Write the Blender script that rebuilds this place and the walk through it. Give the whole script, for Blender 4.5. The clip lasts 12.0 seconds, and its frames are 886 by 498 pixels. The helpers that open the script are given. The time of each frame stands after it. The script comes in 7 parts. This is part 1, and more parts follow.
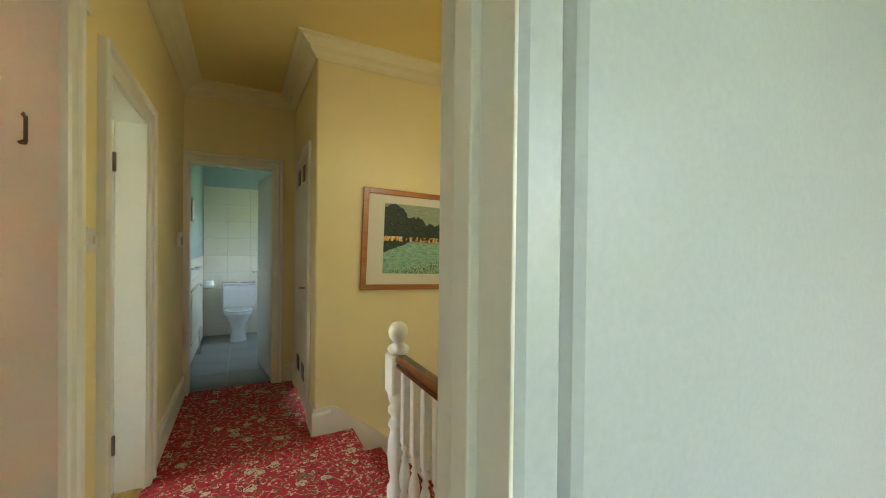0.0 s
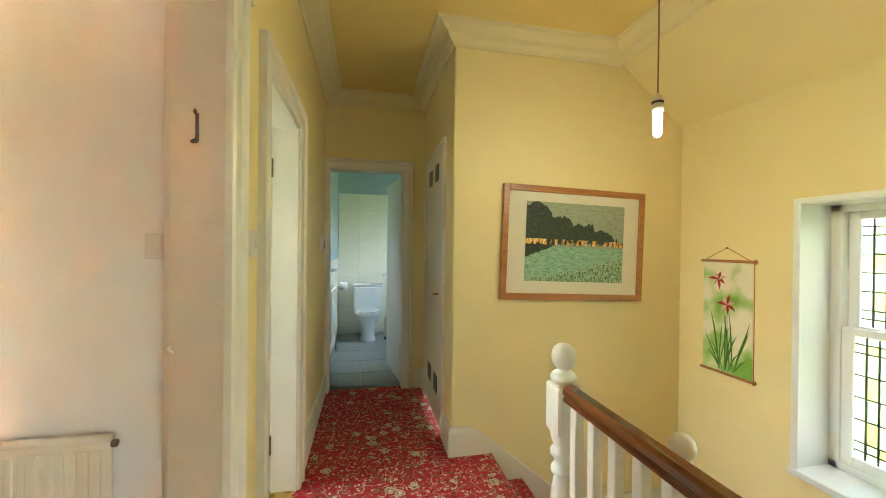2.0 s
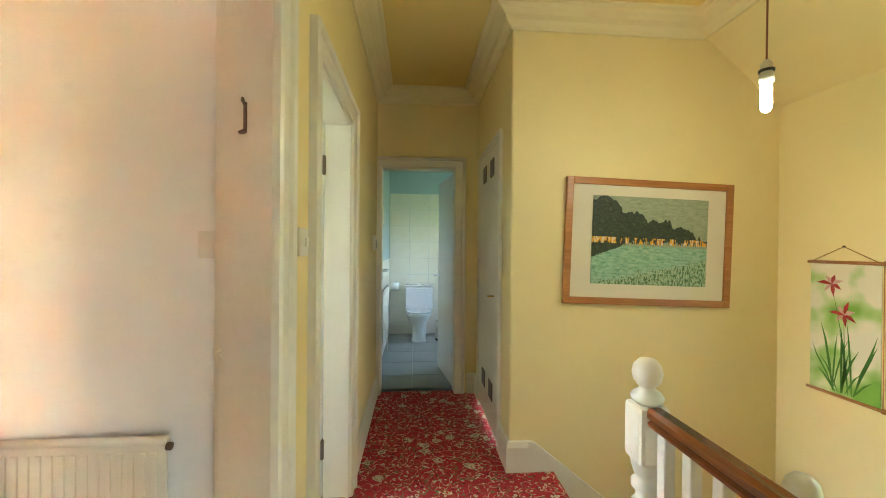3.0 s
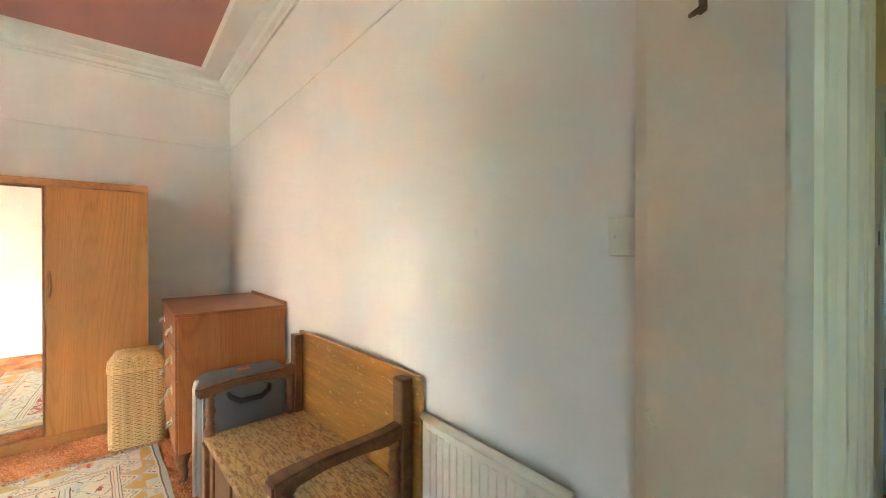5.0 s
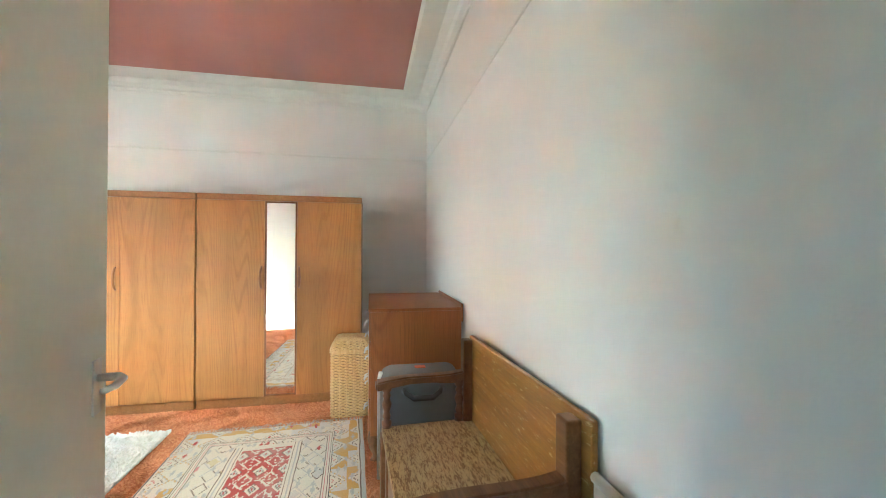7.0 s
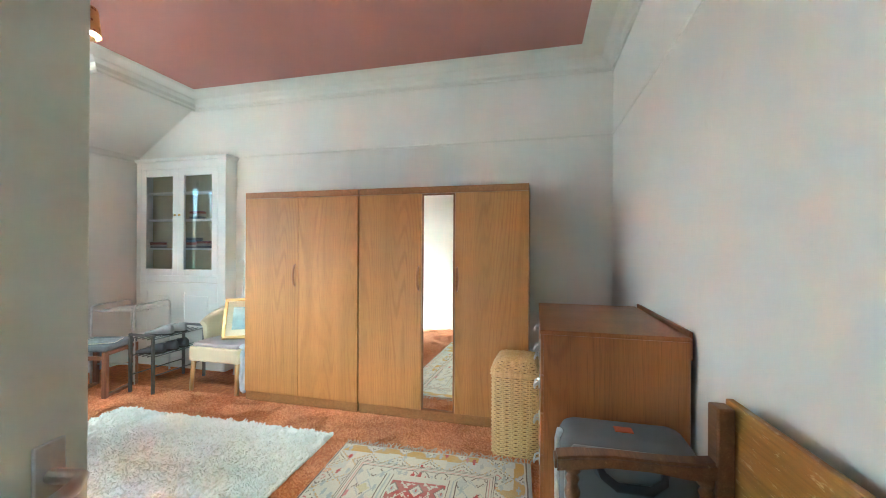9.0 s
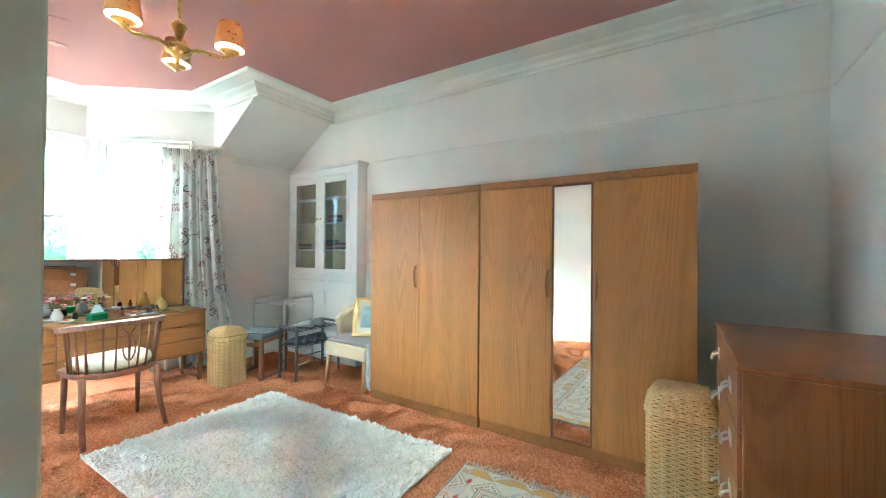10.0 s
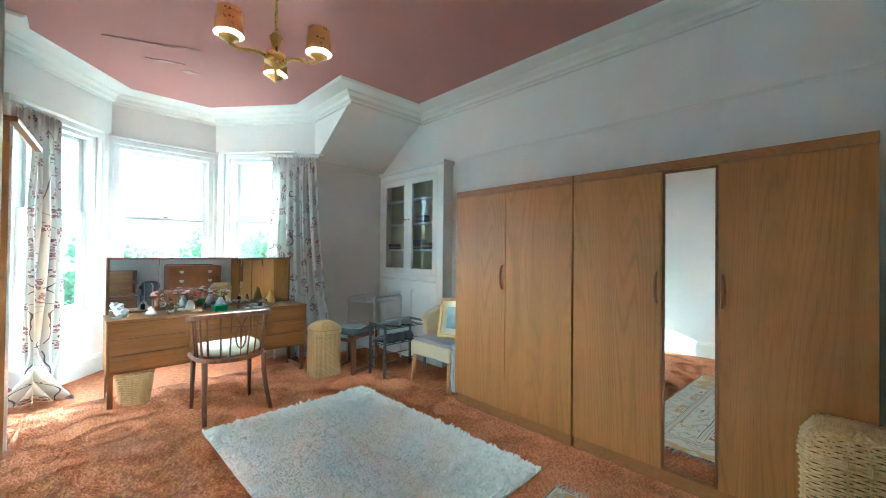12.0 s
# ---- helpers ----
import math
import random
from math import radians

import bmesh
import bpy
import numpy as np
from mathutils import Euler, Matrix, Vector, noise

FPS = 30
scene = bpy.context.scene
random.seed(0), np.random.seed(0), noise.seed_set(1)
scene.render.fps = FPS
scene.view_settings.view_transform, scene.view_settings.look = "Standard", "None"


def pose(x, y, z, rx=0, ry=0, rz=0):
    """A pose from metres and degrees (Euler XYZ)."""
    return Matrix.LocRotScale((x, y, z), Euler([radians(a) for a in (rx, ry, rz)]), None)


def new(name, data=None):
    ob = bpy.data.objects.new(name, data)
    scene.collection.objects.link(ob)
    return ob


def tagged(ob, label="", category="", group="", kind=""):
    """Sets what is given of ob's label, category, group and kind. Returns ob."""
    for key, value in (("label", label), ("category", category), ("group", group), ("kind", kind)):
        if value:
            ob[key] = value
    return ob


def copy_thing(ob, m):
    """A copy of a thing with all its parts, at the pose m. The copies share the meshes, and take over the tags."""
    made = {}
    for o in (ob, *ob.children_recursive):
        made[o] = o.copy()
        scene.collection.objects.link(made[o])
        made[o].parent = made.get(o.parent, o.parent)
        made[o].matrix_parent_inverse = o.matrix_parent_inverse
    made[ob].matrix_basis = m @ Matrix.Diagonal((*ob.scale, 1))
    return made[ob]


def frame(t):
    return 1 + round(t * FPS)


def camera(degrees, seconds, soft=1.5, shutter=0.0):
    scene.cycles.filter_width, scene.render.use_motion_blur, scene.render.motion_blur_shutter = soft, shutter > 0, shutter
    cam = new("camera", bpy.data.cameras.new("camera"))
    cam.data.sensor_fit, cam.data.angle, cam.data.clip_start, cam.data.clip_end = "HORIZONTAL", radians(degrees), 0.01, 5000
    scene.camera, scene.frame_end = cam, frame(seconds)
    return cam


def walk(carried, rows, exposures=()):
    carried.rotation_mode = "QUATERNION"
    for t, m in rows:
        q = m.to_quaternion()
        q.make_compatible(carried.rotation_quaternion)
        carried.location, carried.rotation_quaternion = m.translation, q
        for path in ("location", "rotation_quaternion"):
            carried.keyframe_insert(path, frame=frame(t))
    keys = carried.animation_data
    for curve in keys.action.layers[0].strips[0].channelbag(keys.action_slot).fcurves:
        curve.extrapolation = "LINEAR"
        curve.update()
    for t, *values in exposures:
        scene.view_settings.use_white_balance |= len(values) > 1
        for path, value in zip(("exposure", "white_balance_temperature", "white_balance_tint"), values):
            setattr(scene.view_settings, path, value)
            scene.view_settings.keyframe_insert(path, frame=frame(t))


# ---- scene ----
cam = camera(98.9, 12.0, soft=1.0)
# seconds, x, y, z, yaw, pitch, roll
ROWS = [
    (0.0, 0.002, -0.290, 1.347, -27.72, -0.47, -0.64),
    (0.5, -0.050, -0.167, 1.347, -21.25, -0.43, -0.60),
    (1.0, -0.083, -0.058, 1.351, -16.84, -0.36, -0.58),
    (1.5, -0.099, 0.024, 1.349, -13.78, -0.25, -0.55),
    (2.0, -0.106, 0.097, 1.349, -11.59, -0.22, -0.58),
    (2.5, -0.109, 0.160, 1.346, -9.31, -0.20, -0.51),
    (4.5, -0.300, 0.572, 1.328, 31.81, -0.41, -0.27),
    (5.0, -0.403, 0.673, 1.322, 49.74, -0.26, 0.02),
    (5.5, -0.459, 0.794, 1.321, 63.38, -0.00, 0.08),
    (6.0, -0.467, 0.862, 1.319, 71.32, 0.16, -0.03),
    (6.5, -0.491, 0.884, 1.314, 75.64, 0.23, -0.19),
    (8.5, -1.031, 0.926, 1.309, 94.53, 0.17, -0.33),
    (9.0, -1.223, 0.872, 1.300, 103.77, 0.08, -0.31),
    (9.5, -1.420, 0.815, 1.293, 114.34, 0.23, -0.39),
    (10.0, -1.515, 0.757, 1.281, 122.40, 0.44, -0.52),
    (10.5, -1.579, 0.734, 1.273, 127.56, 0.51, -0.55),
    (11.0, -1.611, 0.716, 1.268, 130.87, 0.56, -0.54),
    (11.5, -1.636, 0.707, 1.264, 133.62, 0.60, -0.60),
    (12.0, -1.647, 0.692, 1.259, 135.84, 0.60, -0.60),
]
EXPOSURES = [(0.0, 5.35, 7000, 5), (1.0, 6.0, 7000, 4), (1.5, 5.95, 7100, 4), (2.5, 5.9, 7000, 4), (4.5, 5.65, 5700, -2), (5.5, 5.3, 4800, -9), (6.5, 5.3, 4550, -11), (8.5, 5.0, 4250, -14), (9.5, 4.98, 4150, -17), (10.5, 4.65, 4050, -18), (12.0, 4.12, 3950, -18)]
walk(cam, [(t, pose(x, y, z, 90 + pitch, roll, yaw)) for t, x, y, z, yaw, pitch, roll in ROWS], EXPOSURES)

# ---- world, sun, exposure ----
SUN_EL, SUN_AZ = 25.0, (0.6, 0.8)      # height in degrees; the way the light travels on plan
world = bpy.data.worlds.new("world")
scene.world = world
world.use_nodes = True
wn = world.node_tree
sky = wn.nodes.new("ShaderNodeTexSky")
sky.sky_type = "NISHITA"
sky.sun_disc = False
sky.dust_density = 6.0
sky.sun_elevation = radians(SUN_EL)
sky.sun_rotation = math.atan2(-SUN_AZ[0], -SUN_AZ[1])
bg = wn.nodes["Background"]
bg.inputs["Strength"].default_value = 0.15
wn.links.new(sky.outputs["Color"], bg.inputs["Color"])

sun_data = bpy.data.lights.new("sun", "SUN")
sun_data.energy, sun_data.angle, sun_data.color = 1.3, radians(0.5), (1.0, 0.93, 0.82)
sun = new("sun", sun_data)
sd = Vector((SUN_AZ[0] * math.cos(radians(SUN_EL)), SUN_AZ[1] * math.cos(radians(SUN_EL)), -math.sin(radians(SUN_EL))))
sun.rotation_mode = "QUATERNION"
sun.rotation_quaternion = sd.to_track_quat("-Z", "Y")
sun.location = (-3, -8, 8)

# ---- materials ----
def nodes_of(name):
    m = bpy.data.materials.new(name)
    m.use_nodes = True
    return m, m.node_tree.nodes, m.node_tree.links, m.node_tree.nodes["Principled BSDF"]


def coords(N, L, scale=(1, 1, 1), rot=(0, 0, 0)):
    tc = N.new("ShaderNodeTexCoord")
    mp = N.new("ShaderNodeMapping")
    mp.inputs["Scale"].default_value = scale
    mp.inputs["Rotation"].default_value = rot
    L.new(tc.outputs["Object"], mp.inputs["Vector"])
    return mp.outputs["Vector"]


def noise_tex(N, L, vec, scale, detail=4.0, rough=0.55, dist=0.0):
    n = N.new("ShaderNodeTexNoise")
    n.inputs["Scale"].default_value = scale
    n.inputs["Detail"].default_value = detail
    n.inputs["Roughness"].default_value = rough
    n.inputs["Distortion"].default_value = dist
    L.new(vec, n.inputs["Vector"])
    return n.outputs["Fac"]


def math_node(N, L, op, a, b=None, clamp=False):
    n = N.new("ShaderNodeMath")
    n.operation = op
    n.use_clamp = clamp
    for i, v in enumerate((a, b)):
        if v is None:
            continue
        if isinstance(v, (int, float)):
            n.inputs[i].default_value = v
        else:
            L.new(v, n.inputs[i])
    return n.outputs[0]


def ramp(N, L, fac, stops, mode="LINEAR"):
    r = N.new("ShaderNodeValToRGB")
    r.color_ramp.interpolation = mode
    e = r.color_ramp.elements
    while len(e) < len(stops):
        e.new(0.5)
    for el, (p, c) in zip(e, stops):
        el.position = p
        el.color = (*c, 1) if len(c) == 3 else c
    L.new(fac, r.inputs["Fac"])
    return r.outputs["Color"]


def mixc(N, L, fac, a, b, mode="MIX"):
    n = N.new("ShaderNodeMix")
    n.data_type = "RGBA"
    n.blend_type = mode
    for i, v in ((0, fac), (6, a), (7, b)):
        if isinstance(v, (int, float)):
            n.inputs[i].default_value = v
        elif isinstance(v, tuple):
            n.inputs[i].default_value = (*v, 1) if len(v) == 3 else v
        else:
            L.new(v, n.inputs[i])
    return n.outputs[2]


def bump(N, L, P, height, strength=0.3, dist=0.01):
    b = N.new("ShaderNodeBump")
    b.inputs["Strength"].default_value = strength
    b.inputs["Distance"].default_value = dist
    L.new(height, b.inputs["Height"])
    L.new(b.outputs["Normal"], P.inputs["Normal"])


def dim(c, k):
    return tuple(v * k for v in c)


def paint(name, col, rough=0.5, var=0.08, big=1.3, fine=120, bstr=0.15, bdist=0.002, tint=None, metal=0.0):
    """Paint or any plain surface: slow patches, fine grain, light relief."""
    m, N, L, P = nodes_of(name)
    v = coords(N, L)
    a = noise_tex(N, L, v, big, 5)
    b = noise_tex(N, L, v, fine, 3)
    c1 = ramp(N, L, a, [(0.3, dim(col, 1 - var)), (0.7, tint or dim(col, 1 + var * 0.5))])
    c2 = mixc(N, L, 0.12, c1, ramp(N, L, b, [(0.3, (0.35, 0.35, 0.35)), (0.7, (0.65, 0.65, 0.65))]), "OVERLAY")
    L.new(c2, P.inputs["Base Color"])
    r = N.new("ShaderNodeMapRange")
    r.inputs["To Min"].default_value, r.inputs["To Max"].default_value = max(0.02, rough - 0.03), min(1, rough + 0.03)
    L.new(a, r.inputs["Value"])
    L.new(r.outputs[0], P.inputs["Roughness"])
    P.inputs["Metallic"].default_value = metal
    bump(N, L, P, b, bstr, bdist)
    return m


def wall_paint(name, col, rough=0.75):
    """Emulsion on old plaster: hairline marks and slow unevenness."""
    m, N, L, P = nodes_of(name)
    v = coords(N, L)
    a = noise_tex(N, L, v, 0.9, 6)
    b = noise_tex(N, L, v, 160, 3)
    c = noise_tex(N, L, v, 7, 5)
    c1 = ramp(N, L, a, [(0.3, dim(col, 0.93)), (0.7, dim(col, 1.03))])
    spots = ramp(N, L, c, [(0.70, (1, 1, 1)), (0.80, (0.90, 0.87, 0.82))])
    c2 = mixc(N, L, 0.5, c1, spots, "MULTIPLY")
    L.new(c2, P.inputs["Base Color"])
    P.inputs["Roughness"].default_value = rough
    h = math_node(N, L, "ADD", math_node(N, L, "MULTIPLY", a, 6.0), b)
    bump(N, L, P, h, 0.25, 0.002)
    return m


def wood(name, dark, light, rough=0.4, along="z", scale=1.0, contrast=0.5, wear=None, coat=0.0, pores=0.0, flakes=(0.50, 0.56), fine=1.0):
    """Grain runs along one axis; wear: a colour that shows through in worn flakes."""
    m, N, L, P = nodes_of(name)
    s = {"x": (0.6, 14, 14), "y": (14, 0.6, 14), "z": (14, 14, 0.6)}[along]
    v = coords(N, L, tuple(k * scale for k in s))
    a = noise_tex(N, L, v, 2.2, 6, 0.6, 0.6)
    g = noise_tex(N, L, v, 14, 3, 0.6)
    mid = tuple((p + q) / 2 for p, q in zip(dark, light))
    c1 = ramp(N, L, a, [(0.5 - contrast * 0.4, dark), (0.5, mid), (0.5 + contrast * 0.4, light)])
    c2 = mixc(N, L, 0.25, c1, ramp(N, L, g, [(0.35, (0.3, 0.3, 0.3)), (0.65, (0.7, 0.7, 0.7))]), "OVERLAY")
    v2 = coords(N, L)
    big = noise_tex(N, L, v2, 1.6, 4)
    c3 = mixc(N, L, 0.35, c2, ramp(N, L, big, [(0.3, (0.38, 0.38, 0.38)), (0.7, (0.6, 0.6, 0.6))]), "OVERLAY")
    rr = rough
    if pores:
        pv = coords(N, L, {"x": (4, 260, 260), "y": (260, 4, 260), "z": (260, 260, 4)}[along])
        pn = noise_tex(N, L, pv, 1.0, 3, 0.6, 0.25)
        c3 = mixc(N, L, pores, c3, ramp(N, L, pn, [(0.36, (0.55, 0.48, 0.40)), (0.50, (1, 1, 1))]), "MULTIPLY")
    if wear:
        w = noise_tex(N, L, coords(N, L, tuple(k * fine for k in {"x": (4, 16, 16), "y": (16, 4, 16), "z": (16, 16, 4)}[along])), 2.4, 10, 0.82, 0.2)
        wf = ramp(N, L, w, [(flakes[0], (0, 0, 0)), (flakes[1], (1, 1, 1))])
        c3 = mixc(N, L, wf, c3, wear)
    L.new(c3, P.inputs["Base Color"])
    r = N.new("ShaderNodeMapRange")
    r.inputs["To Min"].default_value, r.inputs["To Max"].default_value = max(0.05, rr - 0.1), min(1, rr + 0.12)
    L.new(big, r.inputs["Value"])
    L.new(r.outputs[0], P.inputs["Roughness"])
    P.inputs["Coat Weight"].default_value = coat
    P.inputs["Coat Roughness"].default_value = 0.15
    bump(N, L, P, g, 0.12, 0.002)
    return m


def metal(name, col, rough=0.25):
    m, N, L, P = nodes_of(name)
    v = coords(N, L)
    a = noise_tex(N, L, v, 30, 4)
    L.new(ramp(N, L, a, [(0.3, dim(col, 0.8)), (0.7, col)]), P.inputs["Base Color"])
    P.inputs["Metallic"].default_value = 1.0
    r = N.new("ShaderNodeMapRange")
    r.inputs["To Min"].default_value, r.inputs["To Max"].default_value = rough * 0.7, rough * 1.4
    L.new(a, r.inputs["Value"])
    L.new(r.outputs[0], P.inputs["Roughness"])
    return m


def glass(name, col=(1, 1, 1), rough=0.0, alpha=1.0):
    m, N, L, P = nodes_of(name)
    P.inputs["Base Color"].default_value = (*col, 1)
    P.inputs["Transmission Weight"].default_value = alpha
    P.inputs["Roughness"].default_value = rough
    P.inputs["IOR"].default_value = 1.45
    return m


def glow(name, col, strength):
    m, N, L, P = nodes_of(name)
    P.inputs["Base Color"].default_value = (*col, 1)
    P.inputs["Emission Color"].default_value = (*col, 1)
    P.inputs["Emission Strength"].default_value = strength
    return m


def pile(name, c1, c2, scale=220, bstr=0.9, bdist=0.01, blotch=None):
    """Carpet pile: tufts, and slow tracks where it was trodden."""
    m, N, L, P = nodes_of(name)
    v = coords(N, L)
    a = noise_tex(N, L, v, scale, 3, 0.7)
    b = noise_tex(N, L, v, 2.5, 6, 0.6)
    mid = noise_tex(N, L, v, scale / 6, 4, 0.7)
    col = ramp(N, L, a, [(0.3, c1), (0.7, c2)])
    col = mixc(N, L, 0.5, col, ramp(N, L, b, [(0.3, (0.36, 0.36, 0.36)), (0.7, (0.62, 0.62, 0.62))]), "OVERLAY")
    col = mixc(N, L, 0.8, col, ramp(N, L, mid, [(0.3, (0.25, 0.25, 0.25)), (0.7, (0.72, 0.72, 0.72))]), "OVERLAY")
    L.new(col, P.inputs["Base Color"])
    P.inputs["Roughness"].default_value = 0.95
    P.inputs["Sheen Weight"].default_value = 0.0
    h = math_node(N, L, "ADD", a, math_node(N, L, "MULTIPLY", mid, 2.0))
    bump(N, L, P, h, bstr, bdist)
    return m


def floral_carpet(name):
    m, N, L, P = nodes_of(name)
    v0 = coords(N, L)
    nd = N.new("ShaderNodeTexNoise")
    nd.inputs["Scale"].default_value = 24
    L.new(v0, nd.inputs["Vector"])
    vm = N.new("ShaderNodeMix")
    vm.data_type = "VECTOR"
    vm.inputs[0].default_value = 0.035
    L.new(v0, vm.inputs[4])
    L.new(nd.outputs["Color"], vm.inputs[5])
    v = vm.outputs[1]

    def vor(scale, feature="F1"):
        t = N.new("ShaderNodeTexVoronoi")
        t.feature = feature
        t.inputs["Scale"].default_value = scale
        L.new(v, t.inputs["Vector"])
        return t
    red, dark = (0.44, 0.015, 0.026), (0.10, 0.004, 0.010)
    cream, pink, olive = (0.58, 0.43, 0.28), (0.52, 0.20, 0.15), (0.16, 0.13, 0.05)
    base = ramp(N, L, noise_tex(N, L, v0, 30, 3), [(0.35, dim(red, 0.8)), (0.65, red)])
    # scrolling stems
    n1 = noise_tex(N, L, v, 18, 1.0, 0.4)
    st = math_node(N, L, "LESS_THAN", math_node(N, L, "ABSOLUTE", math_node(N, L, "SUBTRACT", n1, 0.5)), 0.014)
    c = mixc(N, L, st, base, cream)
    n2 = noise_tex(N, L, v, 21, 0.5, 0.4)
    st2 = math_node(N, L, "LESS_THAN", math_node(N, L, "ABSOLUTE", math_node(N, L, "SUBTRACT", n2, 0.44)), 0.016)
    c = mixc(N, L, st2, c, olive)
    # leaves and buds
    small = vor(38)
    sf = ramp(N, L, small.outputs["Distance"], [(0.0, (1, 1, 1)), (0.27, (0, 0, 0))], "CONSTANT")
    pick = ramp(N, L, small.outputs["Color"], [(0.0, dark), (0.28, cream), (0.44, pink), (0.52, dark), (0.58, cream), (0.75, olive)], "CONSTANT")
    c = mixc(N, L, sf, c, pick)
    # large blooms
    big = vor(8.5)
    pet = vor(38)
    pf = math_node(N, L, "ADD", big.outputs["Distance"], math_node(N, L, "MULTIPLY", pet.outputs["Distance"], 0.22))
    ring = ramp(N, L, pf, [(0.0, pink), (0.10, olive), (0.17, cream), (0.25, dark), (0.28, cream), (0.38, dark)], "CONSTANT")
    bf = math_node(N, L, "LESS_THAN", pf, 0.41)
    sel = N.new("ShaderNodeSeparateColor")
    L.new(big.outputs["Color"], sel.inputs[0])
    bf = math_node(N, L, "MULTIPLY", bf, math_node(N, L, "GREATER_THAN", sel.outputs[0], 0.22))
    c = mixc(N, L, math_node(N, L, "MULTIPLY", bf, 0.95), c, ring)
    tuft = noise_tex(N, L, v0, 260, 2)
    c = mixc(N, L, 0.4, c, ramp(N, L, tuft, [(0.3, (0.25, 0.25, 0.25)), (0.7, (0.7, 0.7, 0.7))]), "OVERLAY")
    L.new(c, P.inputs["Base Color"])
    P.inputs["Roughness"].default_value = 0.95
    bump(N, L, P, tuft, 0.6, 0.006)
    return m


def kilim(name, a, b):
    """a, b: half length (x) and half width (y) of the rug. Woven in small steps."""
    m, N, L, P = nodes_of(name)
    v0 = coords(N, L)
    wob = N.new("ShaderNodeTexNoise")
    wob.inputs["Scale"].default_value = 5
    L.new(v0, wob.inputs["Vector"])
    vm = N.new("ShaderNodeMix")
    vm.data_type = "VECTOR"
    vm.inputs[0].default_value = 0.02
    L.new(v0, vm.inputs[4])
    L.new(wob.outputs["Color"], vm.inputs[5])
    sn = N.new("ShaderNodeVectorMath")
    sn.operation = "SNAP"
    sn.inputs[1].default_value = (0.011, 0.0075, 1.0)
    L.new(vm.outputs[1], sn.inputs[0])
    v = sn.outputs[0]
    sx = N.new("ShaderNodeSeparateXYZ")
    L.new(vm.outputs[1], sx.inputs[0])
    ax = math_node(N, L, "ABSOLUTE", sx.outputs[0])
    ay = math_node(N, L, "ABSOLUTE", sx.outputs[1])
    d = math_node(N, L, "MINIMUM", math_node(N, L, "SUBTRACT", a, ax), math_node(N, L, "SUBTRACT", b, ay))
    cream, mustard, brown = (0.60, 0.52, 0.41), (0.50, 0.29, 0.07), (0.15, 0.095, 0.075)
    red, grey, pink = (0.36, 0.055, 0.045), (0.40, 0.38, 0.35), (0.47, 0.17, 0.16)

    def cells(scale, stretch=(1, 1, 1), rand=0.15):
        mp = N.new("ShaderNodeMapping")
        mp.inputs["Scale"].default_value = stretch
        L.new(v, mp.inputs["Vector"])
        t = N.new("ShaderNodeTexVoronoi")
        t.distance = "MANHATTAN"
        t.voronoi_dimensions = "2D"
        t.inputs["Scale"].default_value = scale
        t.inputs["Randomness"].default_value = rand
        L.new(mp.outputs["Vector"], t.inputs["Vector"])
        return t
    # border: boxes of mustard and pale ground, each with a stepped hook and a few dashes
    t1 = cells(5.2)
    pal = ramp(N, L, t1.outputs["Color"], [(0, mustard), (0.42, cream), (0.50, (0.52, 0.47, 0.42)), (0.58, mustard), (0.66, cream)], "CONSTANT")
    rings = ramp(N, L, t1.outputs["Distance"], [(0, cream), (0.10, pink), (0.14, cream), (0.30, brown), (0.335, cream), (0.43, grey), (0.47, mustard), (0.62, brown), (0.66, cream)], "CONSTANT")
    border = mixc(N, L, math_node(N, L, "LESS_THAN", t1.outputs["Distance"], 0.50), pal, rings)
    dash = cells(16.0, (0.55, 1.5, 1), 0.7)
    sep = N.new("ShaderNodeSeparateColor")
    L.new(dash.outputs["Color"], sep.inputs[0])
    df = math_node(N, L, "MULTIPLY", math_node(N, L, "LESS_THAN", dash.outputs["Distance"], 0.30), math_node(N, L, "GREATER_THAN", sep.outputs[1], 0.52))
    dash_c = ramp(N, L, dash.outputs["Color"], [(0, red), (0.46, pink), (0.52, red), (0.58, grey)], "CONSTANT")
    border = mixc(N, L, df, border, dash_c)
    # field: pale ground with slanted dashes and thin brackets
    t2 = cells(9.0, (0.8, 1.1, 1), 0.4)
    f0 = ramp(N, L, t2.outputs["Color"], [(0, cream), (0.45, (0.54, 0.45, 0.25)), (0.52, (0.50, 0.45, 0.40)), (0.58, cream)], "CONSTANT")
    f1 = ramp(N, L, t2.outputs["Distance"], [(0, cream), (0.36, brown), (0.40, cream), (0.48, grey), (0.52, cream)], "CONSTANT")
    field = mixc(N, L, math_node(N, L, "GREATER_THAN", t2.outputs["Distance"], 0.34), f0, f1)
    field = mixc(N, L, df, field, dash_c)
    # red middle panel with pale stepped diamonds
    t3 = cells(7.4, (0.75, 1.0, 1), 0.0)
    mid = ramp(N, L, t3.outputs["Distance"], [(0, red), (0.06, grey), (0.13, brown), (0.16, cream), (0.27, brown), (0.30, red), (0.60, cream), (0.68, red)], "CONSTANT")
    fleck = cells(30.0, (1, 1, 1), 0.3)
    mid = mixc(N, L, math_node(N, L, "MULTIPLY", math_node(N, L, "LESS_THAN", fleck.outputs["Distance"], 0.30), math_node(N, L, "GREATER_THAN", t3.outputs["Distance"], 0.45)), mid, cream)
    inner = math_node(N, L, "MULTIPLY", math_node(N, L, "LESS_THAN", ay, 0.15), math_node(N, L, "LESS_THAN", ax, a - 0.34))
    f_in = math_node(N, L, "MULTIPLY", math_node(N, L, "LESS_THAN", ay, 0.205), math_node(N, L, "LESS_THAN", ax, a - 0.29))
